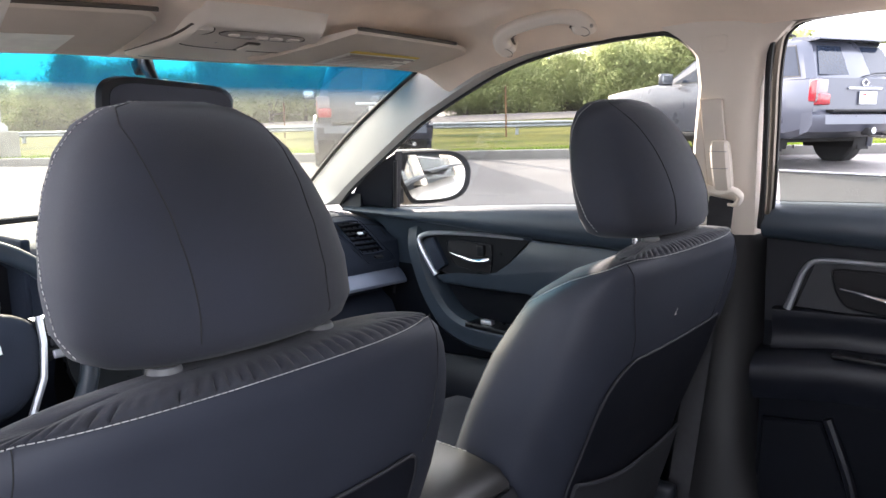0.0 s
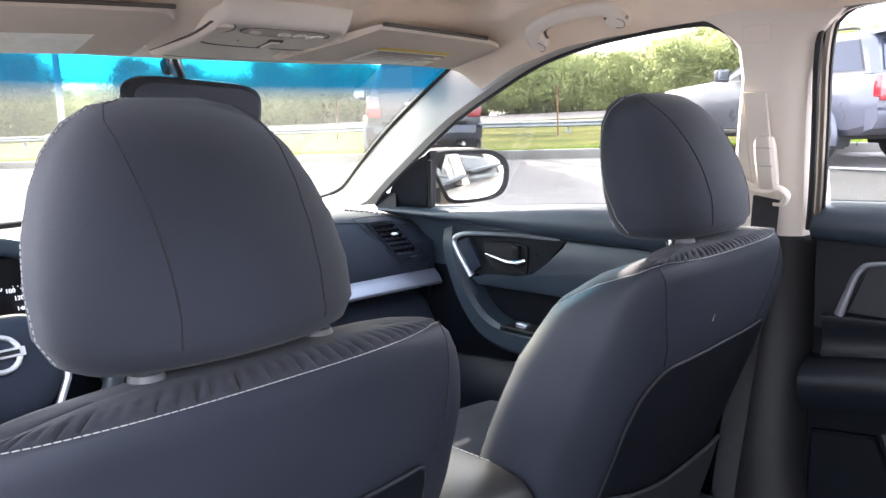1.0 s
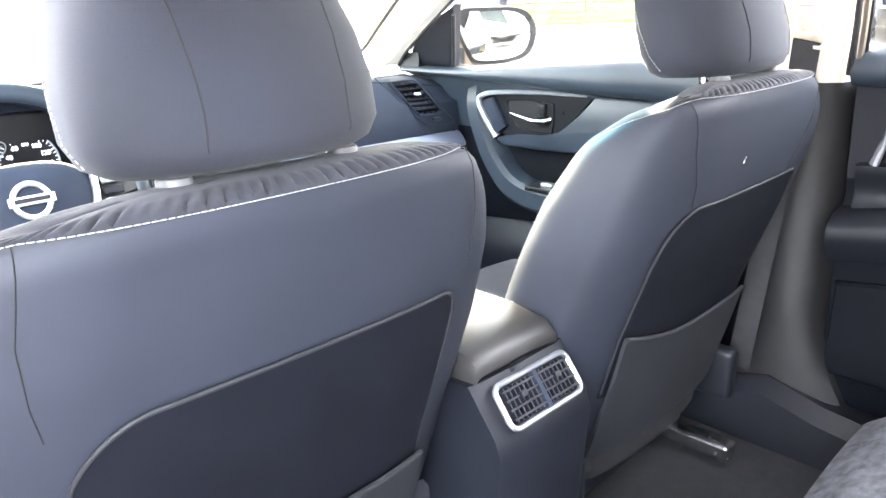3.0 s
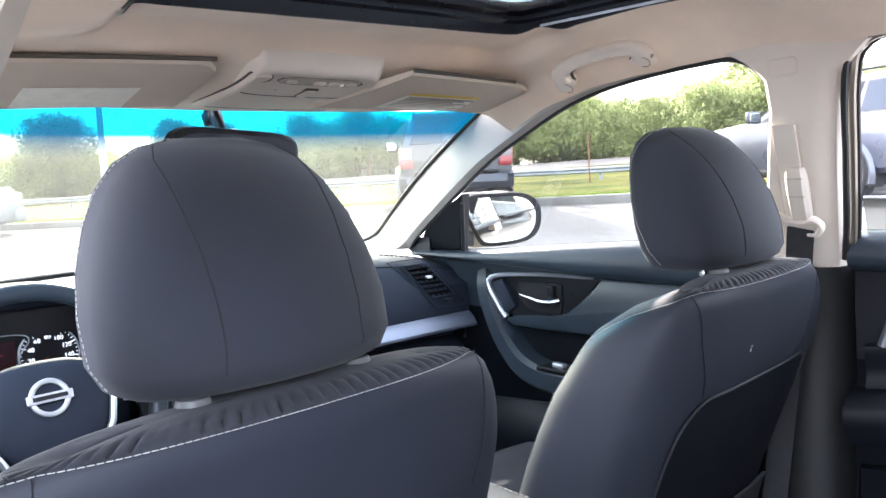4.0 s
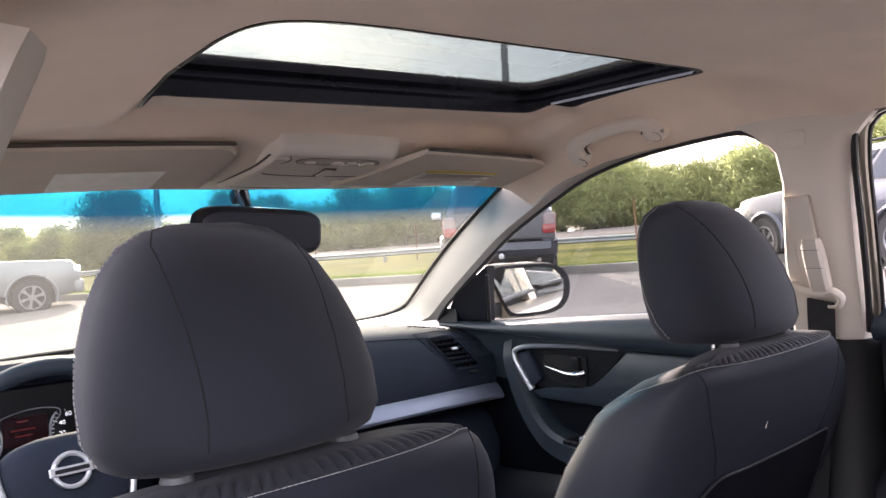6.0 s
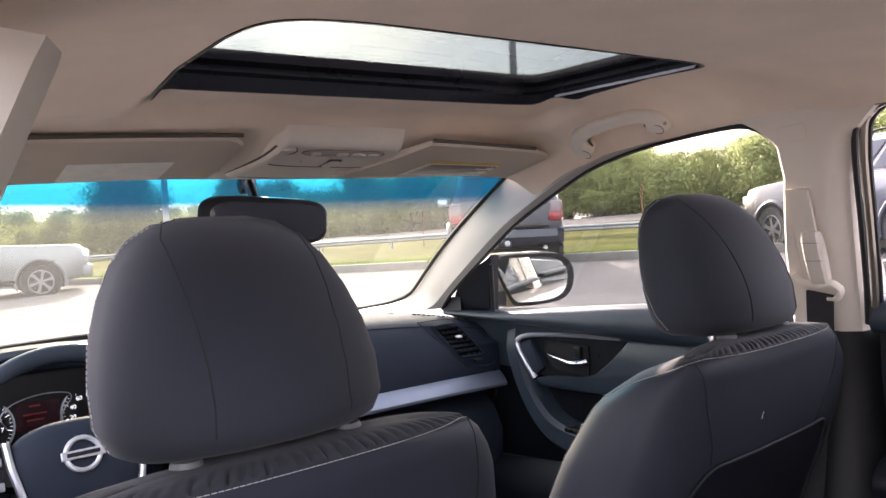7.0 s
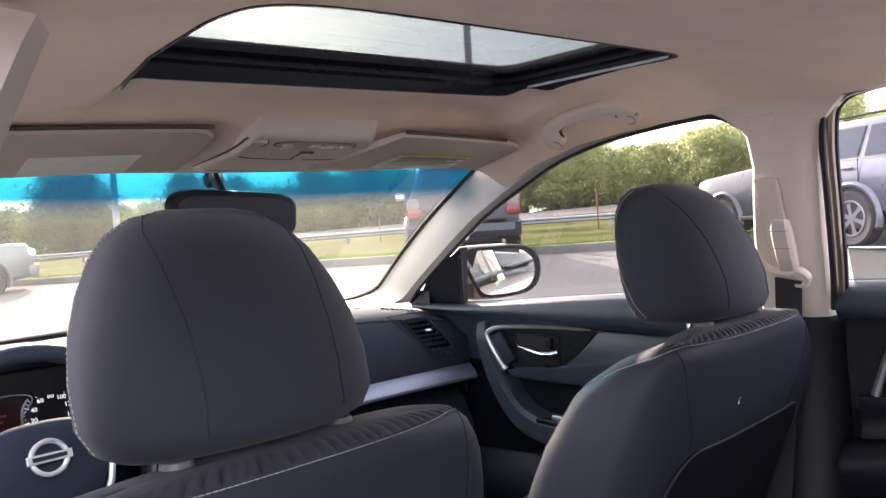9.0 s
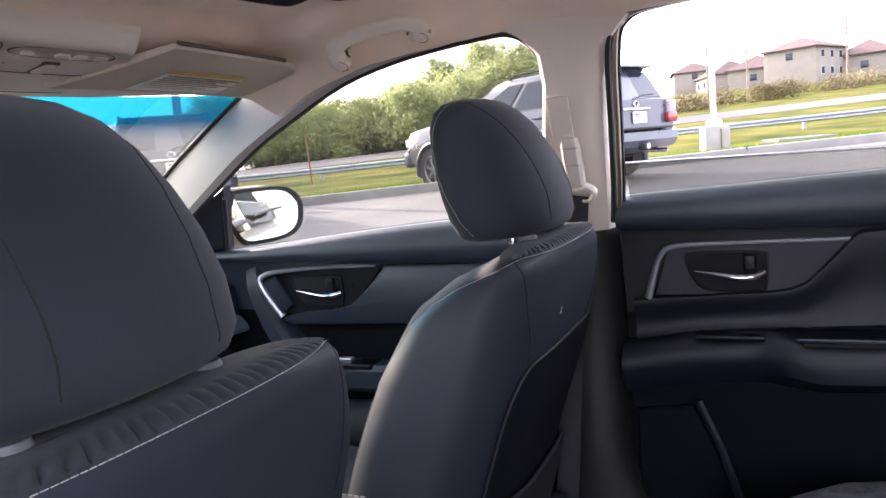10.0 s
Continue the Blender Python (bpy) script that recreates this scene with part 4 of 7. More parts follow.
part("gear_lever", tube([(-0.01, 0.42, 0.62), (-0.01, 0.415, 0.70), (-0.01, 0.40, 0.745)], [0.012, 0.012, 0.024], 12), M_GLOSS, console, "dark gear lever")

# ================================================================ dashboard
dash = thing("dashboard", "dark grey dashboard with a silver strip and round-cornered air vent", "dashboard")


def dash_profile(x):
    """Section of the dashboard at x: (y, z) from the windscreen's base over the top down to the knees."""
    e = (abs(x) / 0.74) ** 3
    top = 0.985 - 0.035 * e + 0.01 * (1 - e)
    pts = [(1.42 - 0.28 * e, 0.955), (1.20 - 0.20 * e, top), (1.00 - 0.10 * e, top + 0.004), (0.90 - 0.055 * e, top - 0.004), (0.862 - 0.045 * e, top - 0.018), (0.838 - 0.045 * e, top - 0.045),
            (0.815 - 0.04 * e, 0.895), (0.805 - 0.035 * e, 0.850), (0.800 - 0.03 * e, 0.815)]
    if abs(x + 0.37) < 0.186:
        # open well for the instruments
        pts = [(max(y, 0.985), z) for y, z in pts]
    return pts


XS = sorted(list(np.linspace(-0.745, 0.745, 41)) + [-0.557, -0.555, -0.185, -0.183])
part("dash_pad", sheet([[Vector((x, y, z)) for y, z in dash_profile(x)] for x in XS], 0.02, (0, 0.3, -1)), M_DASH, dash, "soft grained upper pad")
strip = [[Vector((x, 0.802 - 0.032 * (abs(x) / 0.74) ** 3 + dy, z)) for dy, z in ((0.012, 0.824), (-0.008, 0.815), (-0.022, 0.802), (-0.031, 0.788), (-0.030, 0.781), (-0.016, 0.776), (0.02, 0.770))] for x in np.linspace(0.20, 0.742, 24)]
part("silver_strip", sheet(strip, 0.006, (0, 1, 0)), M_STRIP, dash, "satin silver strip")
low = [[Vector((x, 0.815 - 0.03 * (abs(x) / 0.74) ** 3 + dy, z)) for dy, z in ((0.03, 0.775), (0.05, 0.745), (0.012, 0.72), (-0.02, 0.66), (-0.015, 0.56), (0.06, 0.44), (0.25, 0.36))] for x in np.linspace(0.17, 0.742, 20)]
part("glove_box", sheet(low, 0.01, (0, 1, 0)), M_DASH, dash, "dark glove box lid")
stack = [[Vector((x, y, z)) for y, z in ((0.83, 0.93), (0.80, 0.84), (0.76, 0.76), (0.66, 0.68), (0.60, 0.62), (0.64, 0.40))] for x in np.linspace(-0.17, 0.17, 8)]
part("centre_fascia", sheet(stack, 0.02, (0, 1, 0)), M_GLOSS, dash, "black centre fascia")
kn = [[Vector((x, y, z)) for y, z in ((0.81, 0.81), (0.84, 0.72), (0.82, 0.60), (0.90, 0.45))] for x in np.linspace(-0.742, -0.17, 10)]
part("knee_panel", sheet(kn, 0.01, (0, 1, 0)), M_DASH, dash)
# passenger side vent
VC = Vector((0.619, 0.797, 0.917))
VR = Euler((radians(-22), 0, radians(-8))).to_matrix().to_4x4()
VT = Matrix.Translation(VC) @ VR @ Matrix(((0.80, 0, -0.66, 0), (0, 1, 0, 0), (0, 0, 0.98, 0), (0, 0, 0, 1)))
corner = [(-0.047, 0.046), (0.030, 0.046), (0.044, 0.034), (0.046, -0.038), (0.036, -0.050), (-0.036, -0.050), (-0.047, -0.040)]
bz = [Vector((x, 0, z)) for x, z in corner]
bm = tube(curve_points(bz + bz[:1], 64)[:-1], 0.0034, 8, closed=True)
bm.transform(VT)
side_vent = part("vent_bezel", bm, M_DASH, dash, "dark vent surround")
# the pad has no hole: a near-black plate paints the vent's dark inside
bm = loft([[Vector((x, 0.009, z)) for x, z in corner], [Vector((x, 0.012, z)) for x, z in corner]])
bm.transform(VT)
part("vent_shade_plate", bm, M_SEAM, side_vent)
for i in range(6):
    bm = box(bmesh.new(), (0, 0.001, 0.034 - i * 0.0142), (0.086, 0.012, 0.0034), rot=Euler((radians(-18), 0, 0)).to_matrix())
    bm.transform(VT)
    part("slat", bm, M_LOWDOOR, side_vent)
for i in range(4):
    bm = box(bmesh.new(), ((i - 1.5) * 0.022, 0.006, -0.002), (0.002, 0.004, 0.088))
    bm.transform(VT)
    part("slat", bm, M_LOWDOOR, side_vent)
bm = box(bmesh.new(), (0.006, -0.007, 0.006), (0.024, 0.006, 0.008), 0.002)
bm.transform(VT)
part("vent_tab", bm, M_SILVER, side_vent, "bright vent tab")
bm = rbox((0.004, -0.002, -0.064), (0.034, 0.008, 0.010), 0.004)
bm.transform(VT)
part("thumb_wheel", bm, M_DOOR, side_vent)
# edge of the insert that holds the vent
bm = tube(curve_points([Vector((x, 0.004, z)) for x, z in ((-0.082, 0.062), (0.026, 0.062), (0.058, 0.044), (0.066, -0.030), (0.060, -0.078), (-0.036, -0.078), (-0.052, -0.060), (-0.082, 0.062))], 48)[:-1], 0.0016, 6, closed=True)
bm.transform(VT)
part("insert_edge", bm, M_DASH, side_vent, "soft edge of the vent insert")
# seam along the pad's upper edge
part("pad_seam", tube([Vector((x, 0.8605 - 0.045 * (x / 0.74) ** 3 - 0.0006, 0.985 - 0.035 * (x / 0.74) ** 3 + 0.01 * (1 - (x / 0.74) ** 3) - 0.0195)) for x in np.linspace(0.18, 0.735, 30)], 0.0013, 5), M_SEAM, dash)
part("end_gap", tube(curve_points([(0.700, 0.925, 0.972), (0.706, 0.862, 0.955), (0.720, 0.806, 0.915), (0.728, 0.783, 0.865), (0.731, 0.772, 0.800), (0.734, 0.782, 0.745)], 24), 0.0042, 6), M_SEAM, dash, "dark gap between dashboard and door")
# defroster grille by the pillar's foot
bm = bmesh.new()
for i in range(8):
    box(bm, (0.632 + i * 0.010, 1.000 - 0.010 * i, 0.971 - 0.0016 * i), (0.007, 0.020, 0.006), rot=Euler((0, 0, radians(-25))).to_matrix())
part("defroster_grille", bm, M_SEAM, dash, "slotted demister grille")
# instrument hood and gauges
hood_rows = []
for a in np.linspace(-1, 1, 21):
    x = -0.37 + 0.185 * a
    zt = 1.026 - 0.055 * abs(a) ** 3.5
    hood_rows.append([Vector((x, 1.08, zt - 0.035)), Vector((x, 0.95, zt)), Vector((x, 0.875, zt + 0.002)), Vector((x, 0.862, zt - 0.008)), Vector((x * 0.98 - 0.0074, 0.90, zt - 0.016)), Vector((x * 0.98 - 0.0074, 0.945, zt - 0.030))])
part("instrument_hood", sheet(hood_rows, 0.004, (0, 0, -1)), M_DASH, dash, "dark hood over the instruments")
for s in (-1, 1):
    part("hood_cheek", rbox((-0.37 + 0.186 * s, 0.925, 0.925), (0.018, 0.11, 0.16), 0.006), M_DASH, dash)
cluster = part("instrument_panel", rbox((-0.37, 0.962, 0.885), (0.36, 0.03, 0.17), 0.006), M_GAUGE, dash, "black instrument panel")
GT = Euler((radians(78), 0, 0)).to_matrix().to_4x4()


def gauge(cx, cz, r, numbers, start, step):
    m = Matrix.Translation((cx, 0.941, cz)) @ GT
    bm = tube([(r * math.cos(a), r * math.sin(a), 0) for a in np.linspace(0, 2 * math.pi, 41)[:-1]], 0.0022, 6, closed=True)
    bm.transform(m)
    part("gauge_ring", bm, M_SILVER, cluster, "thin bright ring")
    bm = bmesh.new()
    for k in range((len(numbers) - 1) * 4 + 1):
        a = radians(start - step * k / 4)
        d = Vector((math.cos(a), math.sin(a), 0))
        big = k % 4 == 0
        p, q = d * r * (0.80 if big else 0.87), d * r * 0.95
        n = Vector((-d.y, d.x, 0)) * (0.0008 if big else 0.0004)
        loft([[p + n, p - n, p - n + Vector((0, 0, 0.001)), p + n + Vector((0, 0, 0.001))], [q + n, q - n, q - n + Vector((0, 0, 0.001)), q + n + Vector((0, 0, 0.001))]], True, bm=bm)
    bm.transform(m @ Matrix.Translation((0, 0, 0.001)))
    part("ticks", bm, M_WHITE, cluster)
    for k, n in enumerate(numbers):
        a = radians(start - step * k)
        part("numeral", text_bm(str(n), r * 0.22, m @ Matrix.Translation((math.cos(a) * r * 0.63, math.sin(a) * r * 0.63, 0.0015))), M_WHITE, cluster, smooth=False)
    a = radians(start - 4)
    d = Vector((math.cos(a), math.sin(a), 0))
    bm = tube([d * 0.004, d * r * 0.8], 0.0009, 5)
    bm.transform(m @ Matrix.Translation((0, 0, 0.003)))
    part("needle", bm, M_RED, cluster, "red needle")


gauge(-0.272, 0.876, 0.056, (0, 20, 40, 60, 80, 100, 120, 140, 160), 225, 33.75)
gauge(-0.468, 0.876, 0.056, (0, 1, 2, 3, 4, 5, 6, 7, 8), 225, 33.75)
part("display", rbox((-0.37, 0.944, 0.886), (0.078, 0.004, 0.056), 0.001), M_SCREEN, cluster, "small dim display")
bm = bmesh.new()
for z, w in ((0.906, 0.02), (0.890, 0.042), (0.878, 0.03)):
    box(bm, (-0.375, 0.9405, z), (w, 0.001, 0.003))
part("readout", bm, M_RED, cluster)
ar = curve_points([(-0.425, 0.940, 0.868), (-0.435, 0.940, 0.895), (-0.41, 0.940, 0.917), (-0.36, 0.940, 0.927), (-0.315, 0.940, 0.922), (-0.308, 0.940, 0.908), (-0.322, 0.940, 0.89), (-0.331, 0.940, 0.866)], 40)
part("display_rim", tube(ar, 0.0012, 6), M_SILVER, cluster, "thin bright outline of the display")

# ================================================================ steering wheel
WT = Matrix.Translation((-0.380, 0.602, 0.876)) @ Euler((radians(68), 0, 0)).to_matrix().to_4x4()
wheel = thing("steering_wheel", "dark steering wheel with silver spokes and a chrome emblem", "steering wheel", WT)
part("rim", tube([(0.182 * math.cos(a), 0.182 * math.sin(a), -0.02) for a in np.linspace(0, 2 * math.pi, 65)[:-1]], 0.0155, 12, closed=True), M_DOORV, wheel, "leather-like rim")
HUB = [(p.x, p.y) for p in curve_points([(0, 0.84, 0), (0.45, 0.80, 0), (0.82, 0.62, 0), (1, 0.30, 0), (0.97, -0.25, 0), (0.80, -0.85, 0), (0.45, -1.25, 0), (0, -1.35, 0), (-0.45, -1.25, 0), (-0.80, -0.85, 0), (-0.97, -0.25, 0), (-1, 0.30, 0), (-0.82, 0.62, 0), (-0.45, 0.80, 0), (0, 0.84, 0)], 57)[:-1]]
hub = [[Vector((w * x, h * y + off, z)) for x, y in HUB] for w, h, off, z in ((0.096, 0.072, 0.0, -0.045), (0.100, 0.077, 0, -0.012), (0.098, 0.075, 0, 0.002), (0.090, 0.068, 0, 0.011), (0.074, 0.055, 0, 0.017), (0.045, 0.033, 0, 0.021), (0.015, 0.011, 0, 0.022))]
part("hub", loft(hub), M_DASH, wheel, "grained horn pad")
for s in (-1, 1):
    sp = part("spoke", loft([[Vector((s * x, y + w, -0.012)), Vector((s * x, y + w * 0.8, z)), Vector((s * x, y - w * 0.8, z)), Vector((s * x, y - w, -0.012))] for x, y, w, z in ((0.095, 0.005, 0.040, 0.006), (0.125, 0.010, 0.036, 0.004), (0.155, 0.014, 0.030, -0.002), (0.180, 0.016, 0.026, -0.012))]), M_GLOSS, wheel)
    part("spoke_trim", tube([(s * 0.104, 0.042, 0.006), (s * 0.100, 0.0, 0.010), (s * 0.088, -0.055, 0.008), (s * 0.06, -0.11, 0.0), (s * 0.05, -0.165, -0.014)], 0.0062, 8), M_SILVER, wheel, "silver spoke trim")
    for i in range(4):
        part("button", rbox((s * 0.128, 0.034 - i * 0.019, 0.007), (0.034, 0.014, 0.006), 0.003), M_SILVER if i % 2 else M_DOOR, sp)
bm = tube([(0.026 * math.cos(a), 0.026 * math.sin(a), 0.024) for a in np.linspace(0, 2 * math.pi, 33)[:-1]], 0.0042, 8, closed=True)
emblem = part("emblem", bm, M_BRIGHT, wheel, "chrome ring emblem with a cross bar")
part("emblem_bar", rbox((0, 0, 0.026), (0.066, 0.014, 0.006), 0.0015), M_BRIGHT, emblem)
part("emblem_letters", rbox((0, 0, 0.0292), (0.050, 0.0065, 0.0012), 0.0004), M_DOOR, emblem, "dark bar in place of lettering")
part("column", cyl(bmesh.new(), (0, 0, -0.03), (0, 0, -0.26), 0.05, 0.07), M_DOOR, wheel)
for s in (-1, 1):
    part("stalk", tube([(s * 0.05, 0.02, -0.09), (s * 0.14, 0.04, -0.075), (s * 0.19, 0.045, -0.07)], [0.007, 0.008, 0.010], 8), M_DOOR, wheel)


# ================================================================ doors (right side; built from the car's side planes)
def zb(y, rear):
    """Lower edge of the padded sill."""
    return table([(-1.05, 0.984), (-0.65, 0.993), (-0.20, 1.001)], y) if rear else table([(-0.1, 0.942), (0.16, 0.944), (0.30, 0.945), (0.45, 0.950), (0.58, 0.956), (0.74, 0.961), (0.93, 0.968)], y)


def door_section(y, rear):
    """Inner section of a door: (x, z) from the window sill down."""
    b = zb(y, rear)
    up = (table([(-1.05, 1.10), (-0.65, 1.088), (-0.42, 1.077), (-0.20, 1.068)], y) if rear else table([(-0.1, 1.052), (0.29, 1.028), (0.47, 1.013), (0.66, 0.995), (0.77, 0.988), (0.93, 0.984)], y)) - b
    n = 0.0 if rear else 0.012 * max(0.0, (y - 0.5) / 0.4)
    return ([(0.752 - n, b + up - 0.010), (0.734 - n, b + up - 0.001), (0.716 - n, b + up - 0.002), (0.703 - n, b + up * 0.86), (0.695 - n, b + up * 0.66), (0.692 - n, b + up * 0.44), (0.694 - n, b + up * 0.24), (0.703 - n, b + up * 0.07), (0.720 - n, b - 0.001), (0.738 - n, b - 0.002)],
            [(0.737 - n, b - 0.003), (0.740 - n, b - 0.012), (0.744 - n, min(b - 0.03, 0.92)), (0.752, 0.88), (0.757, 0.83)],
            [(0.757, 0.832), (0.764, 0.80), (0.758, 0.765), (0.752, 0.72), (0.762, 0.66), (0.768, 0.50), (0.760, 0.385), (0.777, 0.355)])


def build_door(name, y0, y1, rear, label):
    d = thing(name, label, "car door", kind="structure")
    ys = list(np.linspace(y0, y1, 18))
    panel = part("door_panel", sheet([[Vector((x, y, z)) for x, z in door_section(y, rear)[1]] for y in ys], 0.02, (1, 0, 0)), M_DOOR if rear else M_DOORV, d, "dark grained door panel" if rear else "blue-grey soft door panel")
    # split from the upper panel to paint the shade low in the door
    part("lower_panel", sheet([[Vector((x, y, z)) for x, z in door_section(y, rear)[2]] for y in ys], 0.02, (1, 0, 0)), M_LOWDOOR, d, "dark lower door panel, its shade put into the colour")
    pad = part("belt_pad", sheet([[Vector((x, y, z)) for x, z in door_section(y, rear)[0]] for y in ys], 0.01, (1, 0, 0)), M_DOORV, d, "soft padded sill")
    part("sill_seal", tube([Vector((0.756, y, door_section(y, rear)[0][0][1] + 0.004)) for y in ys], 0.006, 6), M_RUBBER, d)
    return d, panel


door, panel = build_door("door_1", 0.925, -0.085, False, "dark front passenger door trim with a silver-edged handle bezel")
# unseen pane added only to tone down the bright view outside
PANE_TOP = [(-0.13, 1.335), (-0.11, 1.36), (-0.08, 1.385), (0.04, 1.388)] + [(y, z + 0.016) for x, y, z in FRONT_LINE[::-1][1:]]
side_pane = part("door_pane", sheet([[Vector((0.744 - 0.44 * (z - 1.0), y, z)) for z in np.linspace(door_section(y, False)[0][0][1] - 0.004, table(PANE_TOP, y), 8)] for y in np.linspace(-0.13, 0.87, 26)], 0.004, (1, 0, 0)), M_DIMPANE, door, "unseen side pane added to darken the outside view")
side_pane.visible_shadow = False
# raised shield round the handle
sh = [(0.690, 0.900), (0.665, 0.925), (0.60, 0.934), (0.36, 0.940), (0.335, 0.936), (0.415, 0.850), (0.455, 0.832), (0.49, 0.827), (0.60, 0.822), (0.66, 0.838)]
part("handle_bezel", loft([[Vector((0.752, y, z)) for y, z in sh], [Vector((0.742, y, z)) for y, z in sh], [Vector((0.738, lerp(y, 0.52, 0.03), lerp(z, 0.885, 0.05))) for y, z in sh]]), M_GLOSS, door, "dark bezel round the handle")
chrome = [(0.726, 0.618, 0.820), (0.718, 0.650, 0.870), (0.716, 0.668, 0.908), (0.720, 0.650, 0.925), (0.728, 0.600, 0.932), (0.736, 0.48, 0.938), (0.742, 0.355, 0.938)]
bm = tube(curve_points(chrome, 40), [lerp(0.0095, 0.0045, (i / 39) ** 0.8) for i in range(40)], 8)
part("trim_strip", bm, M_SILVER, door, "satin silver edge strip")
blue = [(0.672, 0.905), (0.628, 0.918), (0.585, 0.850), (0.620, 0.826), (0.648, 0.850)]
part("grip_pad", loft([[Vector((0.745, y, z)) for y, z in blue], [Vector((0.724, y, z)) for y, z in blue], [Vector((0.720, lerp(y, 0.63, 0.15), lerp(z, 0.87, 0.15))) for y, z in blue]]), M_DASH, door)
wing = [(0.734, 0.706, 0.938), (0.712, 0.690, 0.895), (0.704, 0.664, 0.832), (0.698, 0.626, 0.769), (0.692, 0.568, 0.712), (0.690, 0.500, 0.686), (0.688, 0.40, 0.682), (0.690, 0.15, 0.690), (0.700, -0.03, 0.690)]
pts = curve_points(wing, 44)
rings = []
for i, p in enumerate(pts):
    f = i / 43
    t = (pts[min(i + 1, 43)] - pts[max(i - 1, 0)]).normalized()
    side = Vector((1, 0, 0)).cross(t).normalized() * table([(0, 0.028), (0.3, 0.026), (0.55, 0.032), (1, 0.034)], f)
    deep = Vector((0.075, 0, 0))
    rings.append([p - side + deep, p - side * 0.95 + Vector((0.012, 0, 0)), p - side * 0.6, p + side * 0.6, p + side * 0.95 + Vector((0.012, 0, 0)), p + side + deep])
arm = part("armrest", loft(rings), M_DOORV, door, "curved pull and armrest")
# soft pad that frames the bezel from behind and below
vee = [(0.322, 0.944), (0.338, 0.925), (0.388, 0.876), (0.424, 0.847), (0.462, 0.834), (0.55, 0.827), (0.618, 0.811), (0.600, 0.800), (0.50, 0.800), (0.30, 0.806), (-0.08, 0.806), (-0.08, 0.944)]
mid = (0.2, 0.88)
part("soft_pad", loft([[Vector((0.756, y, z)) for y, z in vee], [Vector((0.730, y, z)) for y, z in vee], [Vector((0.722, lerp(y, mid[0], 0.012), lerp(z, mid[1], 0.05))) for y, z in vee], [Vector((0.718, lerp(y, mid[0], 0.035), lerp(z, mid[1], 0.16))) for y, z in vee]]), M_DOORV, door, "soft blue-grey pad behind the handle")
part("switch_panel", rbox((0.718, 0.43, 0.712), (0.060, 0.13, 0.012), 0.004), M_GLOSS, arm)
part("window_switch", rbox((0.712, 0.44, 0.722), (0.020, 0.034, 0.012), 0.004), M_SILVER, arm)


def handle(y, z, x, parent, flip=1):
    rec = [(-0.075, 0.022), (-0.060, 0.034), (0.055, 0.034), (0.068, 0.020), (0.066, -0.030), (0.052, -0.040), (-0.035, -0.036), (-0.062, -0.014)]
    rec = [(p.x, p.y) for p in curve_points([(a, b, 0) for a, b in rec + rec[:1]], 50)[:-1]]
    # flat plate: the recess's shade is painted, no hollow is cut
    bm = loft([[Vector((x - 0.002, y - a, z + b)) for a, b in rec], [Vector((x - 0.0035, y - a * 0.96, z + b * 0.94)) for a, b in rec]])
    cup = part("cup_shade_plate", bm, M_SEAM, parent, "flat near-black plate painted as the shaded handle recess")
    part("cup_rim", tube([Vector((x - 0.004, y - a, z + b)) for a, b in rec], 0.0022, 6, closed=True), M_GLOSS, cup)
    lever = curve_points([(x - 0.010, y + 0.058, z + 0.000), (x - 0.018, y + 0.02, z - 0.004), (x - 0.020, y - 0.02, z - 0.010), (x - 0.014, y - 0.050, z - 0.008), (x - 0.006, y - 0.062, z - 0.003)], 20)
    part("door_handle", tube(lever, [lerp(0.003, 0.0085, min(1, i / 13)) for i in range(20)], 10, flat=0.8), M_CHROME, parent, "chrome door handle")
    part("lock_knob", rbox((x - 0.010, y - 0.040, z + 0.016), (0.014, 0.022, 0.030), 0.005), M_GLOSS, parent)


handle(0.515, 0.882, 0.740, door)
# pocket and lower moulding
pk = [[Vector((0.745 - 0.045 * math.sin(math.pi * f) ** 0.6 - 0.01, y, lerp(0.43, 0.60 + 0.02 * math.sin(y * 5), f))) for f in np.linspace(0, 1, 8)] for y in np.linspace(0.80, 0.05, 14)]
part("map_pocket", sheet(pk, 0.008, (1, 0, 0)), M_DOOR, door, "dark door pocket")
part("speaker_grille", cyl(bmesh.new(), (0.752, 0.70, 0.50), (0.742, 0.70, 0.50), 0.085, 0.082, 32), M_SEAM, door, "round speaker grille")
# mirror sail, corner of the window
sail = [(0.714, 0.935, 0.985), (0.713, 0.762, 0.988), (0.668, 0.710, 1.112), (0.656, 0.697, 1.142), (0.672, 0.785, 1.102), (0.690, 0.870, 1.052)]
part("mirror_sail", loft([[Vector(p) + Vector((0.03, 0, 0)) for p in sail], [Vector(p) + Vector((0.004, 0, 0)) for p in sail], [Vector(p).lerp(Vector((0.686, 0.80, 1.055)), 0.06) for p in sail]]), M_DOOR, door, "black corner piece behind the mirror")
part("frame_post", tube([(0.714, 0.752, 0.988), (0.692, 0.730, 1.045), (0.664, 0.702, 1.118)], 0.0055, 8), M_LOWER, door)

rdoor, rpanel = build_door("door_2", -0.205, -1.05, True, "dark rear door trim with a silver-edged handle bezel, window half lowered")
sh = [(-0.262, 0.868), (-0.292, 0.962), (-0.315, 0.972), (-0.62, 0.975), (-0.53, 0.885), (-0.49, 0.868)]
part("handle_bezel", loft([[Vector((0.752, y, z)) for y, z in sh], [Vector((0.744, y, z)) for y, z in sh], [Vector((0.741, lerp(y, -0.42, 0.02), lerp(z, 0.915, 0.04))) for y, z in sh]]), M_DOOR, rdoor, "dark bezel round the handle")
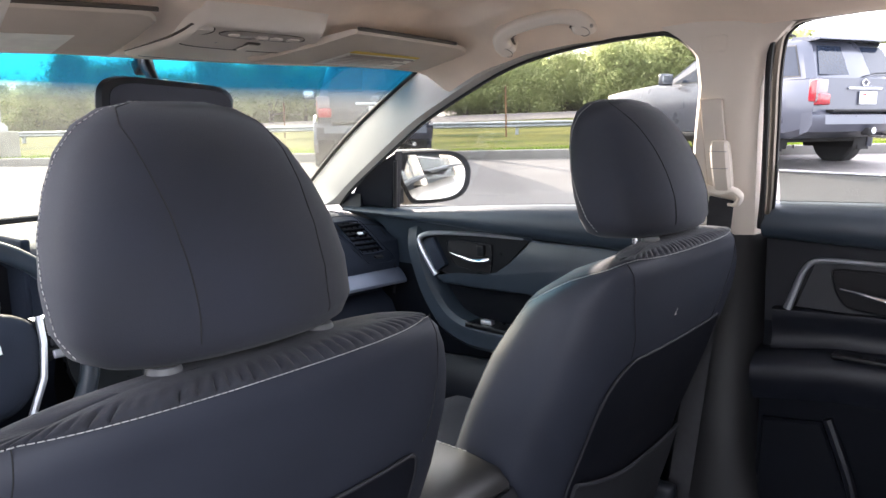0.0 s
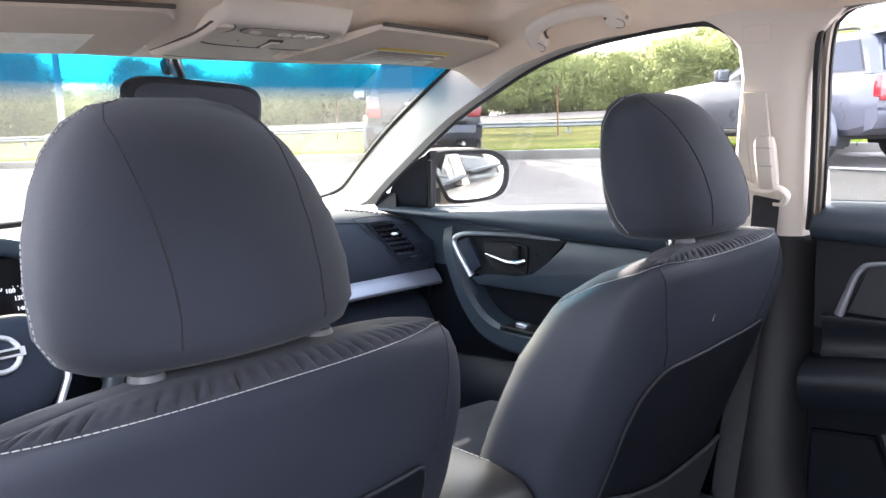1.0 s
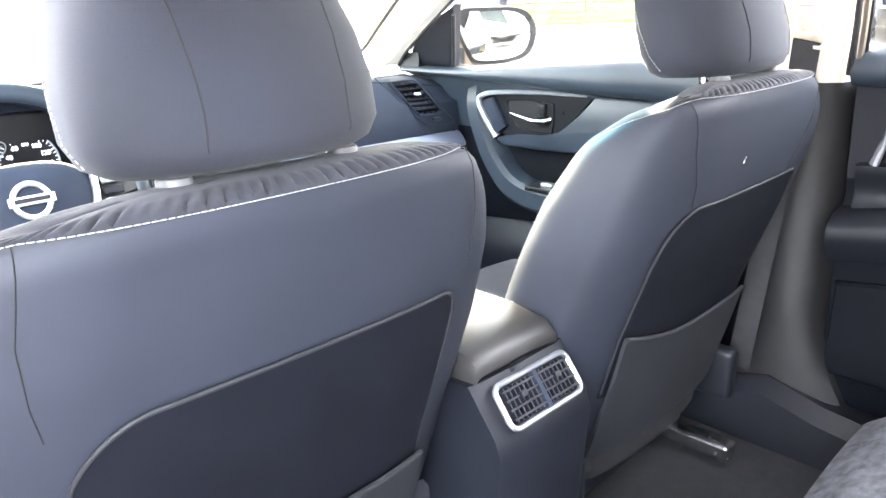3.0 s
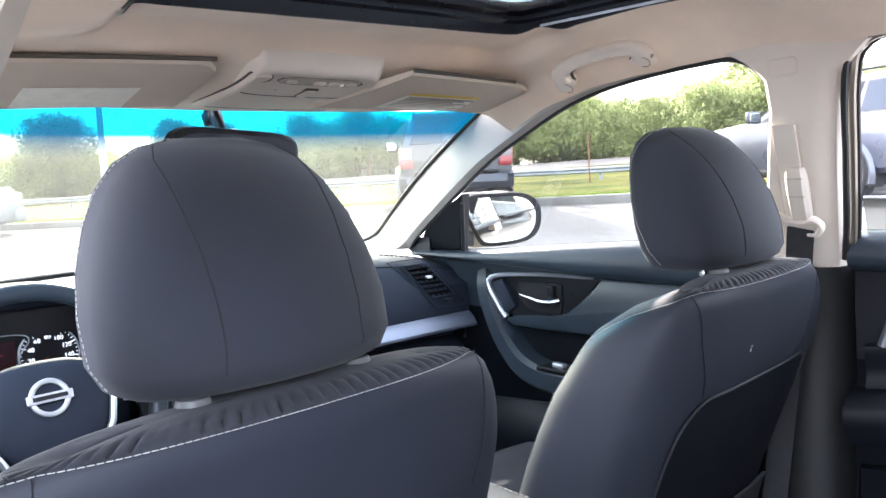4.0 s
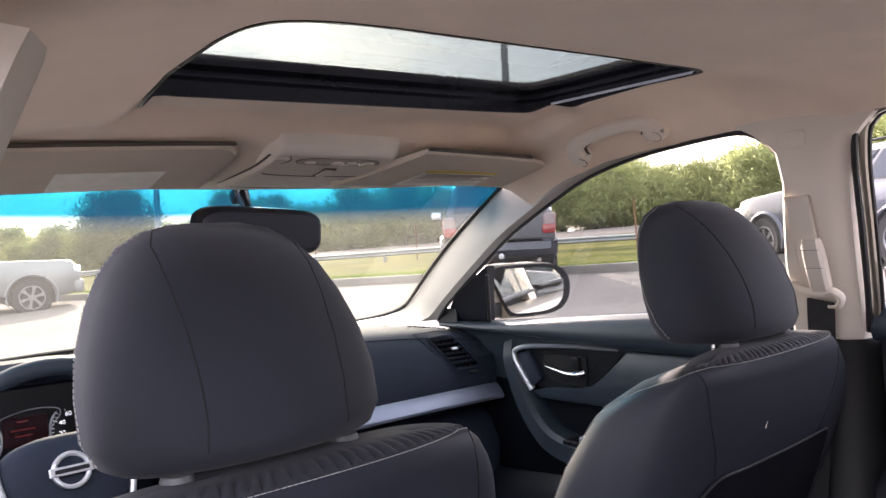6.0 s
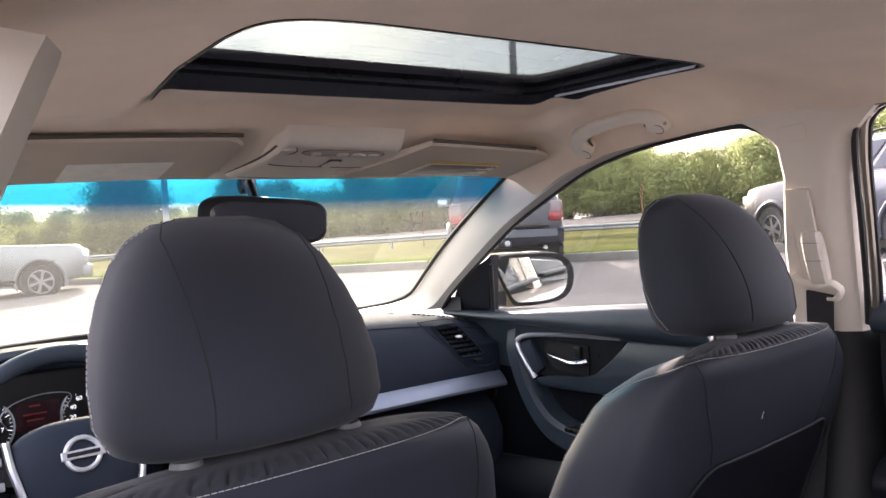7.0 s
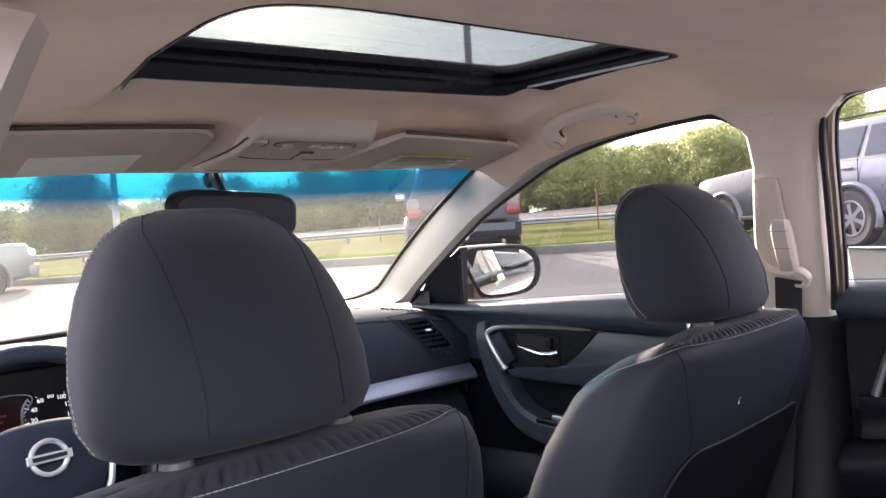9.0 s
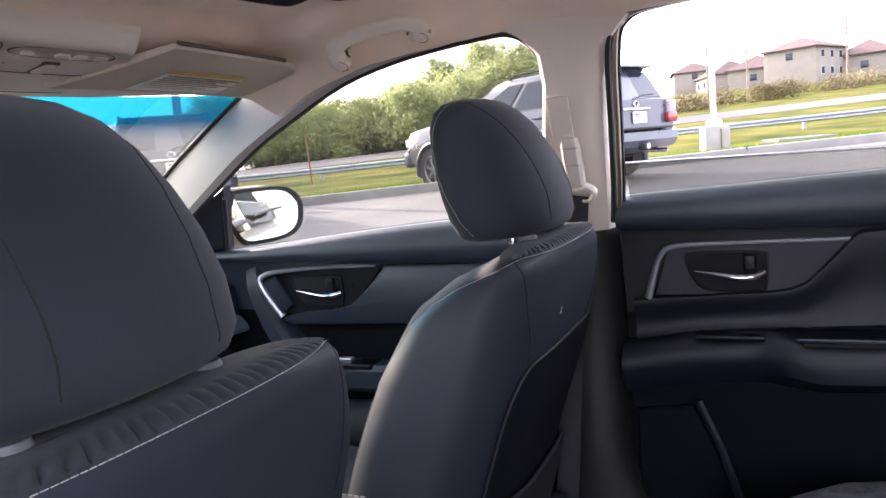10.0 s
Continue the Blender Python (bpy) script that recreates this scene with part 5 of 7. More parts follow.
chrome = [(0.736, -0.252, 0.864), (0.734, -0.264, 0.905), (0.734, -0.280, 0.948), (0.735, -0.310, 0.964), (0.737, -0.42, 0.967), (0.740, -0.606, 0.968)]
part("trim_strip", tube(curve_points(chrome, 44), [lerp(0.0085, 0.004, (i / 43) ** 0.7) for i in range(44)], 8), M_SILVER, rdoor, "satin silver edge strip")
handle(-0.398, 0.915, 0.743, rdoor)
ledge = lambda y: table([(-1.05, 0.812), (-0.65, 0.812), (-0.455, 0.803), (-0.34, 0.797), (-0.185, 0.770)], y)
top = [[Vector((x, y, ledge(y) + dz)) for x, dz in ((0.764, 0.004), (0.742, 0.0), (0.716, -0.010), (0.703, -0.022), (0.698, -0.034), (0.704, -0.060), (0.735, -0.10))] for y in np.linspace(-0.20, -0.46, 9)]
top += [[Vector((x - q, y, ledge(y) + dz - k)) for x, dz in ((0.764 + q, 0.004), (0.735, -0.004), (0.700, -0.008), (0.690, -0.018), (0.686, -0.044), (0.692, -0.072), (0.735 + q, -0.105))] for y, k, q in ((-0.49, 0.002, 0.002), (-0.515, 0.006, 0.008), (-0.54, 0.012, 0.014), (-0.57, 0.014, 0.017), (-0.64, 0.014, 0.018), (-0.80, 0.012, 0.018), (-1.04, 0.010, 0.018))]
# hollow pull panel round the bezel
vee = lambda y: table([(-1.05, 0.984), (-0.66, 0.990), (-0.614, 0.985), (-0.56, 0.924), (-0.53, 0.893), (-0.505, 0.881), (-0.47, 0.877), (-0.255, 0.865), (-0.222, 0.862)], y)
rows = []
for y in sorted([*np.linspace(-0.224, -0.47, 9), *np.linspace(-0.48, -0.66, 19), -0.75, -0.9, -1.04], reverse=True):
    t, l = vee(y), ledge(y) + 0.002
    rows.append([Vector((x, y, lerp(l, t, f))) for x, f in ((0.752, 1.0), (0.737, 0.995), (0.731, 0.96), (0.731, 0.88), (0.737, 0.70), (0.745, 0.50), (0.750, 0.30), (0.748, 0.12), (0.742, 0.0))])
part("pull_panel", sheet(rows, 0.006, (1, 0, 0)), M_DOOR, rdoor, "hollowed dark panel under the handle")
rarm = part("armrest", sheet(top, 0.01, (1, 0, 0)), M_DOOR, rdoor, "dark moulded armrest")
part("switch_panel", rbox((0.724, -0.40, 0.794), (0.040, 0.12, 0.008), 0.003), M_GLOSS, rarm)
part("window_switch", rbox((0.716, -0.40, 0.794), (0.014, 0.026, 0.008), 0.003), M_SILVER, rarm)
# near-black block painted as the shade inside the pull
part("pull_shade_plate", rbox((0.690, -0.60, 0.792), (0.030, 0.16, 0.012), 0.008), M_SEAM, rarm)
part("pull_rim", tube([(0.688 + 0.014 * math.sin(a), -0.60 + 0.088 * (1 if math.cos(a) > 0 else -1) * abs(math.cos(a)) ** 0.5, 0.797 - 0.004 * math.sin(a)) for a in np.linspace(0, 2 * math.pi, 33)[:-1]], 0.003, 6, closed=True), M_DOORV, rarm)
spk = [(-0.215, 0.63), (-0.325, 0.645), (-0.385, 0.50), (-0.365, 0.44), (-0.215, 0.44)]
part("speaker_panel", loft([[Vector((0.766, y, z)) for y, z in spk], [Vector((0.752, y, z)) for y, z in spk], [Vector((0.748, lerp(y, -0.29, 0.05), lerp(z, 0.54, 0.05))) for y, z in spk]]), M_LOWDOOR, rdoor, "perforated speaker panel")
part("rib", tube([(0.752, -0.335, 0.655), (0.748, -0.375, 0.56), (0.752, -0.405, 0.46)], 0.010, 8), M_DOOR, rdoor)
glass_rows = [[Vector((0.738 - 0.40 * (z - 1.0), y, z)) for y in np.linspace(-0.232, -1.0, 12)] for z in (1.03, 1.06, 1.095, 1.128)]
gp = part("door_pane", sheet(glass_rows, 0.004, (1, 0, 0)), M_PANE, rdoor, "half-lowered grey tinted window")
gp.visible_shadow = False
part("pane_edge", tube([Vector((0.690, y, 1.1295 - 0.010 * (y + 0.232) / -0.77)) for y in np.linspace(-0.232, -1.0, 14)], 0.0026, 6), M_CLEARLAMP, rdoor, "bright ground glass edge")

ldoor, lpanel = build_door("door_3", 0.925, -0.085, False, "dark front driver's door trim")
for ob in (ldoor,):
    ob.matrix_world = Matrix.Diagonal((-1, 1, 1, 1))

# ================================================================ seat belt on the right door pillar
belt = thing("seat_belt", "beige seat belt guide with dark webbing on the door pillar", "seat belt")
slot = lambda z: 0.690 - 0.40 * (z - 1.0) - 0.011
rows = [[(slot(z) - dx, y, z) for y, dx in ((-0.122, -0.004), (-0.1235, 0.0055), (-0.160, 0.0055), (-0.1615, -0.004))] for z in np.linspace(1.256, 1.10, 8)]
part("slot_cover", loft([[Vector(p) for p in r] for r in rows]), M_TRIM, belt, "beige height-adjuster track")
bl = []
for z, w, d in ((1.186, 0.008, 0.004), (1.184, 0.014, 0.014), (1.172, 0.0165, 0.019), (1.152, 0.017, 0.021), (1.120, 0.017, 0.021), (1.094, 0.016, 0.018), (1.088, 0.012, 0.008)):
    bl.append([Vector((slot(z) - d * k, -0.152 + w * s, z)) for s, k in ((-1, 0), (-1, 0.7), (-0.7, 1), (0.7, 1), (1, 0.7), (1, 0))])
adj = part("adjuster", loft(bl), M_TRIM, belt, "beige belt height adjuster")
for z in (1.166, 1.135):
    part("groove", rbox((slot(z) - 0.0213, -0.152, z), (0.002, 0.030, 0.0014), 0), M_INK, adj)
gd = curve_points([(slot(1.107) - 0.004, -0.104, 1.108), (slot(1.10) - 0.010, -0.122, 1.096), (slot(1.09) - 0.014, -0.150, 1.090), (slot(1.095) - 0.012, -0.170, 1.095), (slot(1.085) - 0.011, -0.183, 1.084), (slot(1.07) - 0.012, -0.176, 1.069), (slot(1.066) - 0.013, -0.160, 1.068)], 34)
part("belt_guide", tube(gd, [0.0075 if 3 < i < 30 else 0.006 for i in range(34)], 10, flat=0.7), M_TRIM, belt, "beige belt guide loop")
part("webbing", ribbon([(slot(1.08) - 0.014, -0.150, 1.078), (slot(1.03) - 0.012, -0.140, 1.03), (slot(0.95) - 0.006, -0.125, 0.95), (0.685, -0.11, 0.80), (0.69, -0.09, 0.60), (0.70, -0.07, 0.42)], 0.046, 0.003, (0, 1, 0)), M_BELT, belt, "dark belt webbing")
# fine gaps round the track, the tag above it and along the trim's upper edge
on_pillar = lambda y, z, out=0.0: Vector((slot(z) + 0.0015 - out, y, z))
part("track_gap", tube([on_pillar(y, z, 0.001) for y, z in ((-0.120, 1.258), (-0.120, 1.18), (-0.121, 1.10), (-0.163, 1.10), (-0.162, 1.18), (-0.161, 1.258))], 0.0010, 5, closed=True), M_VISOR, belt)
tag = [(-0.130, 1.360), (-0.172, 1.362), (-0.177, 1.358), (-0.174, 1.340), (-0.170, 1.336), (-0.134, 1.335), (-0.129, 1.340)]
part("tag_outline", tube([on_pillar(y, z) for y, z in tag], 0.0008, 5, closed=True), M_TRIM, belt, "embossed tag outline")

# ================================================================ roof fittings
def build_visor(x_in, x_out, label, words):
    s = 1 if x_out > 0 else -1
    v = thing("sun_visor", label, "sun visor", group="sun visors")
    def vp(u, k, dz):
        # u along the visor, k from its rear edge (0) to its front edge (1)
        x = lerp(x_in - (0.0 if words is None else 0.10 * k), x_out + (0.0 if words is None else lerp(-0.030, 0.050, k)), u)
        if words is None:
            y = lerp(0.372, 0.556, k) + 0.22 * max(0.0, -x - 0.18)
        else:
            y = lerp(0.338, 0.522, k) + 0.008 * (x / 0.55) ** 2
        z = 1.379 - 0.046 * k - 0.012 * (abs(x) / 0.55) ** 2 if words is None else 1.380 - (0.046 - 0.014 * u) * k - 0.010 * (abs(x) / 0.55) ** 2
        return Vector((x, y, z + dz))
    rings = []
    for i in range(33):
        u = 1 - (1 - i / 32) ** 1.4
        e2 = max(0.0, (u - (0.86 if words is None else 0.78)) / (0.14 if words is None else 0.22))
        endr = 1 - (e2 ** 2.2 * 0.55 if words is None else (1 - max(0.0, 1 - e2 ** 2.3) ** 0.435) * 0.93)
        ins = max(0.0, (0.16 - u) / 0.16)
        k0, k1 = 0.0 + (1 - endr) * 0.5, 1.0 - (1 - endr) * 0.5
        k0 += 0.14 * (1 - min(1.0, u / 0.06)) if words is None else 0.0
        kk = [(k0, 0.0), (k0 + 0.02, -0.005), (lerp(k0, k1, 0.35), -0.0085), (lerp(k0, k1, 0.7), -0.0085), (k1 - 0.04, -0.007), (k1, 0.0), (k1 - 0.04, 0.006), (k0 + 0.04, 0.004)]
        rings.append([vp(u, k, dz) for k, dz in kk])
    blade = part("visor_blade", loft(rings), M_VISOR, v)
    def plate(u0, u1, k0, k1, m, name, lab=""):
        return part(name, sheet([[vp(u, k, -0.0092) for u in np.linspace(u0, u1, 8)] for k in (k0, (k0 + k1) / 2, k1)], 0.0008, (0, 0, -1)), m, blade, lab)
    if words is None:
        plate(0.205, 0.57, 0.46, 0.91, M_LABEL, "sticker", "blank cream sticker")
    else:
        plate(0.24, 0.68, 0.40, 0.46, M_YELLOW, "sticker_head", "yellow warning heading")
        plate(0.24, 0.68, 0.46, 0.88, M_LABEL, "sticker", "pale warning sticker")
        bm = bmesh.new()
        for r in range(7):
            k = 0.485 + r * 0.050
            end = 0.80 - 0.05 * ((r * 7) % 3)
            sheet([[vp(u, kq, -0.0104) for u in np.linspace(0.26, end - 0.13, 6)] for kq in (k, k + 0.004)], 0.0004, (0, 0, -1), bm)
        part("fine_print", bm, M_INK, blade)
    # dark rod painted as the shadow line along the visor's rear edge
    part("painted_gap_shade", tube([vp(u, -0.004, 0.002) for u in np.linspace(0.03 if words is None else 0.0, 0.78, 24)], 0.0034, 6), M_GAP, v)
    part("pivot", cyl(bmesh.new(), vp(0.97, 0.75, 0.004), vp(0.97, 0.75, 0.030), 0.012), M_TRIM, v)
    part("clip", rbox(vp(0.0, 0.86, 0.006), (0.030, 0.016, 0.016), 0.004), M_TRIM, v)
    return v


build_visor(-0.160, -0.575, "beige driver's sun visor folded up, with a cream sticker", None)
build_visor(0.185, 0.572, "beige passenger sun visor folded up, with a warning sticker", True)

# overhead console
oc = thing("overhead_console", "beige overhead console with map lamps and a switch", "overhead console")
CZ = [(0.372, 1.376), (0.385, 1.367), (0.404, 1.358), (0.44, 1.350), (0.47, 1.345), (0.52, 1.340), (0.60, 1.333), (0.62, 1.336)]
CC = [(0.37, 0.022), (0.62, 0.045)]
CW = [(0.37, 0.112), (0.39, 0.122), (0.60, 0.142), (0.62, 0.138)]


def on_cons(x, y, out=0.0):
    """Point under the console's face."""
    return Vector((x, y, table(CZ, y) - 0.002 * (1 - ((x - table(CC, y)) / 0.14) ** 2) - out))


cons = []
for y in (0.366, 0.372, 0.378, 0.385, 0.394, 0.404, 0.42, 0.44, 0.47, 0.52, 0.56, 0.60, 0.612, 0.62):
    c, w, z = table(CC, y), table(CW, y), table(CZ, y) + (0.012 if y < 0.37 else 0.0)
    # shallow oval well at the rear for the lamps
    well = 0.006 * math.exp(-((y - 0.407) / 0.017) ** 4)
    ring = [Vector((c - w - 0.016, y, z + 0.05)), Vector((c - w - 0.008, y, z + 0.014)), Vector((c - w, y, z + 0.003))]
    for k in np.linspace(-0.97, 0.97, 27):
        ring.append(Vector((c + w * k, y, z - 0.002 * (1 - k * k) + well * (1 if abs(k) < 0.88 else max(0.0, (0.97 - abs(k)) / 0.09)))))
    ring += [Vector((c + w, y, z + 0.003)), Vector((c + w + 0.008, y, z + 0.014)), Vector((c + w + 0.016, y, z + 0.05))]
    cons.append(ring)
part("console_shell", loft(cons), M_TRIM, oc, sharp=50)
tiltm = Euler((radians(-9), 0, 0)).to_matrix()


def oval(x0, x1, y0, y1, out, up):
    """A flat stadium-shaped plate on the console's face."""
    r, pts = (y1 - y0) / 2, []
    for cx, a0 in ((x1 - r, -90), (x0 + r, 90)):
        for k in range(9):
            a = radians(a0 + k * 22.5)
            pts.append((cx + r * math.cos(a), (y0 + y1) / 2 + r * math.sin(a)))
    return loft([[on_cons(x, y, out - up) for x, y in pts], [on_cons(x, y, out) for x, y in pts], [on_cons(lerp(x, (x0 + x1) / 2, 0.03), lerp(y, (y0 + y1) / 2, 0.2), out + 0.0012) for x, y in pts]])


lens = part("lamp_lens", oval(-0.045, 0.118, 0.396, 0.420, -0.0045, 0.003), M_LENS, oc, "frosted lamp lens with flat buttons")
part("microphone", cyl(bmesh.new(), on_cons(-0.078, 0.407, -0.009), on_cons(-0.078, 0.407, -0.0046), 0.016, 0.015, 28), M_TRIM, oc, "round beige microphone cover")
for x0, x1 in ((-0.032, -0.012), (0.020, 0.044), (0.050, 0.074), (0.084, 0.110)):
    part("lamp_button", oval(x0, x1, 0.402, 0.414, -0.0030, 0.001), M_TRIM, lens)
for pts in ([on_cons(0.0365 + 0.085 * math.cos(a) * abs(math.cos(a)) ** -0.5 if abs(math.cos(a)) > 1e-3 else 0.0365, 0.408 + 0.0135 * math.sin(a), -0.0048) for a in np.linspace(0, 2 * math.pi, 49)[:-1]],
            [on_cons(-0.078 + 0.0172 * math.cos(a), 0.407 + 0.0165 * math.sin(a), -0.0050) for a in np.linspace(0, 2 * math.pi, 29)[:-1]]):
    part("rim_gap", tube(pts, 0.0011, 5, closed=True), M_GAP, oc)
rimline = [on_cons(table(CC, y) - table(CW, y) - 0.004, y, -0.009) for y in np.linspace(0.60, 0.40, 10)] + [on_cons(table(CC, 0.38) + 0.115 * k, 0.381 - 0.006 * (1 - k * k), -0.004) for k in np.linspace(-0.95, 0.95, 14)] + [on_cons(table(CC, y) + table(CW, y) + 0.004, y, -0.009) for y in np.linspace(0.40, 0.60, 10)]
part("rim_gap", tube(rimline, 0.0022, 5), M_GAP, oc)
part("roof_switch", rbox(on_cons(0.030, 0.448, 0.0), (0.018, 0.036, 0.007), 0.003, rot=tiltm), M_TRIM, oc, "beige sunroof switch")
part("switch_well", rbox(on_cons(0.030, 0.448, -0.001), (0.026, 0.044, 0.003), 0.001, rot=tiltm), M_GAP, oc)
part("lid_gap", tube([on_cons(x, 0.472 - 0.006 * abs((x - 0.03) / 0.11) ** 6, -0.0006) for x in np.linspace(-0.085, 0.145, 24)], 0.0016, 5), M_GAP, oc)
part("lid_gap", tube([on_cons(x, 0.590, -0.0006) for x in np.linspace(-0.085, 0.172, 16)], 0.0014, 5), M_GAP, oc)
part("pinhole", cyl(bmesh.new(), on_cons(-0.035, 0.440, -0.001), on_cons(-0.035, 0.440, 0.0006), 0.0022, 0.0022, 10), M_INK, oc)

# grab handle over the passenger door
gh = thing("grab_handle", "beige grab handle above the front passenger window", "grab handle")
face = Vector((0.75, 0.2, 1.0)).normalized()
bar = curve_points([(0.506, 0.240, 1.350), (0.490, 0.246, 1.361), (0.470, 0.236, 1.377), (0.460, 0.203, 1.389), (0.461, 0.150, 1.399), (0.468, 0.103, 1.403), (0.481, 0.078, 1.398), (0.496, 0.074, 1.388), (0.508, 0.078, 1.378)], 60)
rings = []
for i, p in enumerate(bar):
    f = i / 59
    t = (bar[min(i + 1, 59)] - bar[max(i - 1, 0)]).normalized()
    a = face.cross(t).normalized() * table([(0, 0.017), (0.06, 0.021), (0.20, 0.018), (0.35, 0.0135), (0.62, 0.0135), (0.80, 0.019), (0.94, 0.025), (1, 0.020)], f)
    deep = face * table([(0, 0.040), (0.16, 0.036), (0.34, 0.014), (0.66, 0.014), (0.84, 0.036), (1, 0.040)], f)
    rings.append([p - a * 0.92 + deep, p - a + face * 0.006, p - a * 0.88 + face * 0.0012, p - a * 0.45 - face * 0.0016, p + a * 0.45 - face * 0.0016, p + a * 0.88 + face * 0.0012, p + a + face * 0.006, p + a * 0.92 + deep])
part("handle_bar", loft(rings), M_TRIM, gh, sharp=55)
for p in (bar[3], bar[-5]):
    part("end_seam", tube([p + face.cross(Vector((0, 1, 0))).normalized() * 0.012 * math.cos(q) + Vector((0, 1, 0)) * 0.012 * math.sin(q) - face * 0.001 for q in (2 * math.pi * k / 20 for k in range(20))], 0.0006, 5, closed=True), M_GAP, gh)
# dark rod beside the bar, painted as the handle's shadow on the lining
gap = []
for i in range(2, 58):
    t = (bar[i + 1] - bar[i - 1]).normalized()
    gap.append(bar[i] - face.cross(t).normalized() * -1 * table([(0, 0.019), (0.2, 0.021), (0.35, 0.0165), (0.62, 0.0165), (0.80, 0.022), (1, 0.026)], i / 59) + face * 0.012)
part("painted_gap_shade", tube(gap, 0.0028, 6), M_GAP, gh)
part("screw_cap", cyl(bmesh.new(), Vector((0.497, 0.056, 1.391)) + face * 0.002, Vector((0.497, 0.056, 1.391)) - face * 0.002, 0.003), M_INK, gh)

# rear-view mirror
rv = thing("rear_view_mirror", "dark framed rear-view mirror on the windscreen", "mirror")
MV = Matrix.Translation((-0.010, 0.625, 1.250)) @ Matrix.Diagonal((1.22, 1, 1.28, 1)) @ Euler((radians(4), radians(2), radians(16))).to_matrix().to_4x4()
def mirror_ring(w, h, y, n=40):
    return [Vector((w * (1 if math.cos(a) >= 0 else -1) * abs(math.cos(a)) ** 0.35, y, h * (1 if math.sin(a) >= 0 else -1) * abs(math.sin(a)) ** 0.5 * (1 - 0.08 * (abs(math.cos(a)) ** 2)))) for a in (2 * math.pi * i / n for i in range(n))]
bm = loft([mirror_ring(0.122, 0.031, -0.010), mirror_ring(0.128, 0.036, -0.007), mirror_ring(0.130, 0.037, 0.004), mirror_ring(0.115, 0.030, 0.024), mirror_ring(0.07, 0.018, 0.034)])
bm.transform(MV)
housing = part("mirror_housing", bm, M_DOOR, rv, "black mirror housing")
bm = loft([mirror_ring(0.119, 0.0285, -0.0115), mirror_ring(0.119, 0.0285, -0.0105)])
bm.transform(MV)
part("mirror_pane", bm, M_DARKGLASS, rv, "dark dimming mirror glass")
part("stem", tube([(-0.012, 0.655, 1.272), (-0.004, 0.690, 1.305), (0.004, 0.728, 1.330)], [0.011, 0.010, 0.014], 10), M_DOOR, rv)
part("mount", rbox((0.004, 0.735, 1.328), (0.034, 0.03, 0.030), 0.008, rot=Euler((radians(-30), 0, 0)).to_matrix()), M_DOOR, rv)

# door mirror
dm = thing("door_mirror", "champagne door mirror with a black rim", "mirror")
MM = Matrix.Translation((0.982, 0.842, 1.050)) @ Euler((0, 0, radians(-17))).to_matrix().to_4x4()
DM = [(-0.98, 0.62), (-0.90, 0.93), (-0.62, 1.0), (-0.1, 1.0), (0.45, 0.98), (0.78, 0.80), (0.98, 0.42), (1.0, -0.05), (0.92, -0.50), (0.70, -0.82), (0.30, -0.97), (-0.30, -1.0), (-0.54, -0.88), (-0.72, -0.40), (-0.86, 0.10)]
DM = [(p.x, p.y) for p in curve_points([(*q, 0) for q in DM + DM[:1]], 66)[:-1]]


def dm_ring(w, h, y, sx=0.0):
    return [Vector((0.94 * w * x + sx, y - (0.016 * x if y < 0.03 else 0.0), h * z)) for x, z in DM]


bm = loft([dm_ring(0.118, 0.066, -0.010), dm_ring(0.130, 0.078, -0.006), dm_ring(0.134, 0.082, 0.02)])
bm.transform(MM)
part("mirror_rim", bm, M_LOWDOOR, dm, "black rim")
bm = loft([dm_ring(0.133, 0.081, 0.018), dm_ring(0.152, 0.084, 0.040, -0.026), dm_ring(0.156, 0.079, 0.075, -0.040), dm_ring(0.115, 0.056, 0.110, -0.042), dm_ring(0.05, 0.024, 0.122, -0.042)])
bm.transform(MM)
part("mirror_shell", bm, M_OWNPAINT, dm, "champagne painted shell")
bm = loft([dm_ring(0.114, 0.067, -0.002), dm_ring(0.114, 0.067, 0.0)])
bm.transform(MM @ Matrix.Translation((-0.018, -0.014, 0.001)) @ Euler((radians(-2), 0, radians(-5))).to_matrix().to_4x4())
part("mirror_pane", bm, M_MIRROR, dm, "mirror glass")
part("mirror_arm", loft([[Vector((x, y, z)) for y, z in ((0.87 + k, 0.975), (0.95 - k, 0.975), (0.95 - k, 1.02), (0.87 + k, 1.02))] for x, k in ((0.70, 0), (0.80, 0.01), (0.90, 0.02))]), M_DOOR, dm)

# ================================================================ outside: the lie of the land
# n runs away from the car, across kerb, verge and road; s runs along the kerb to the right
KERB_N, RAIL_N, ROAD_A, ROAD_B = 12.7, 30.0, 47.0, 57.0


def ns(n, s):
    return 0.898 * n + 0.439 * s, 0.439 * n - 0.898 * s


def lot_z(x):
    k = x - 1.0
    return 0.0 if k < -1 else (0.05 * (k + 1) ** 2 / 4 if k < 1 else 0.05 * min(k, 14 + 0.4 * max(0.0, min(k - 14, 30))))


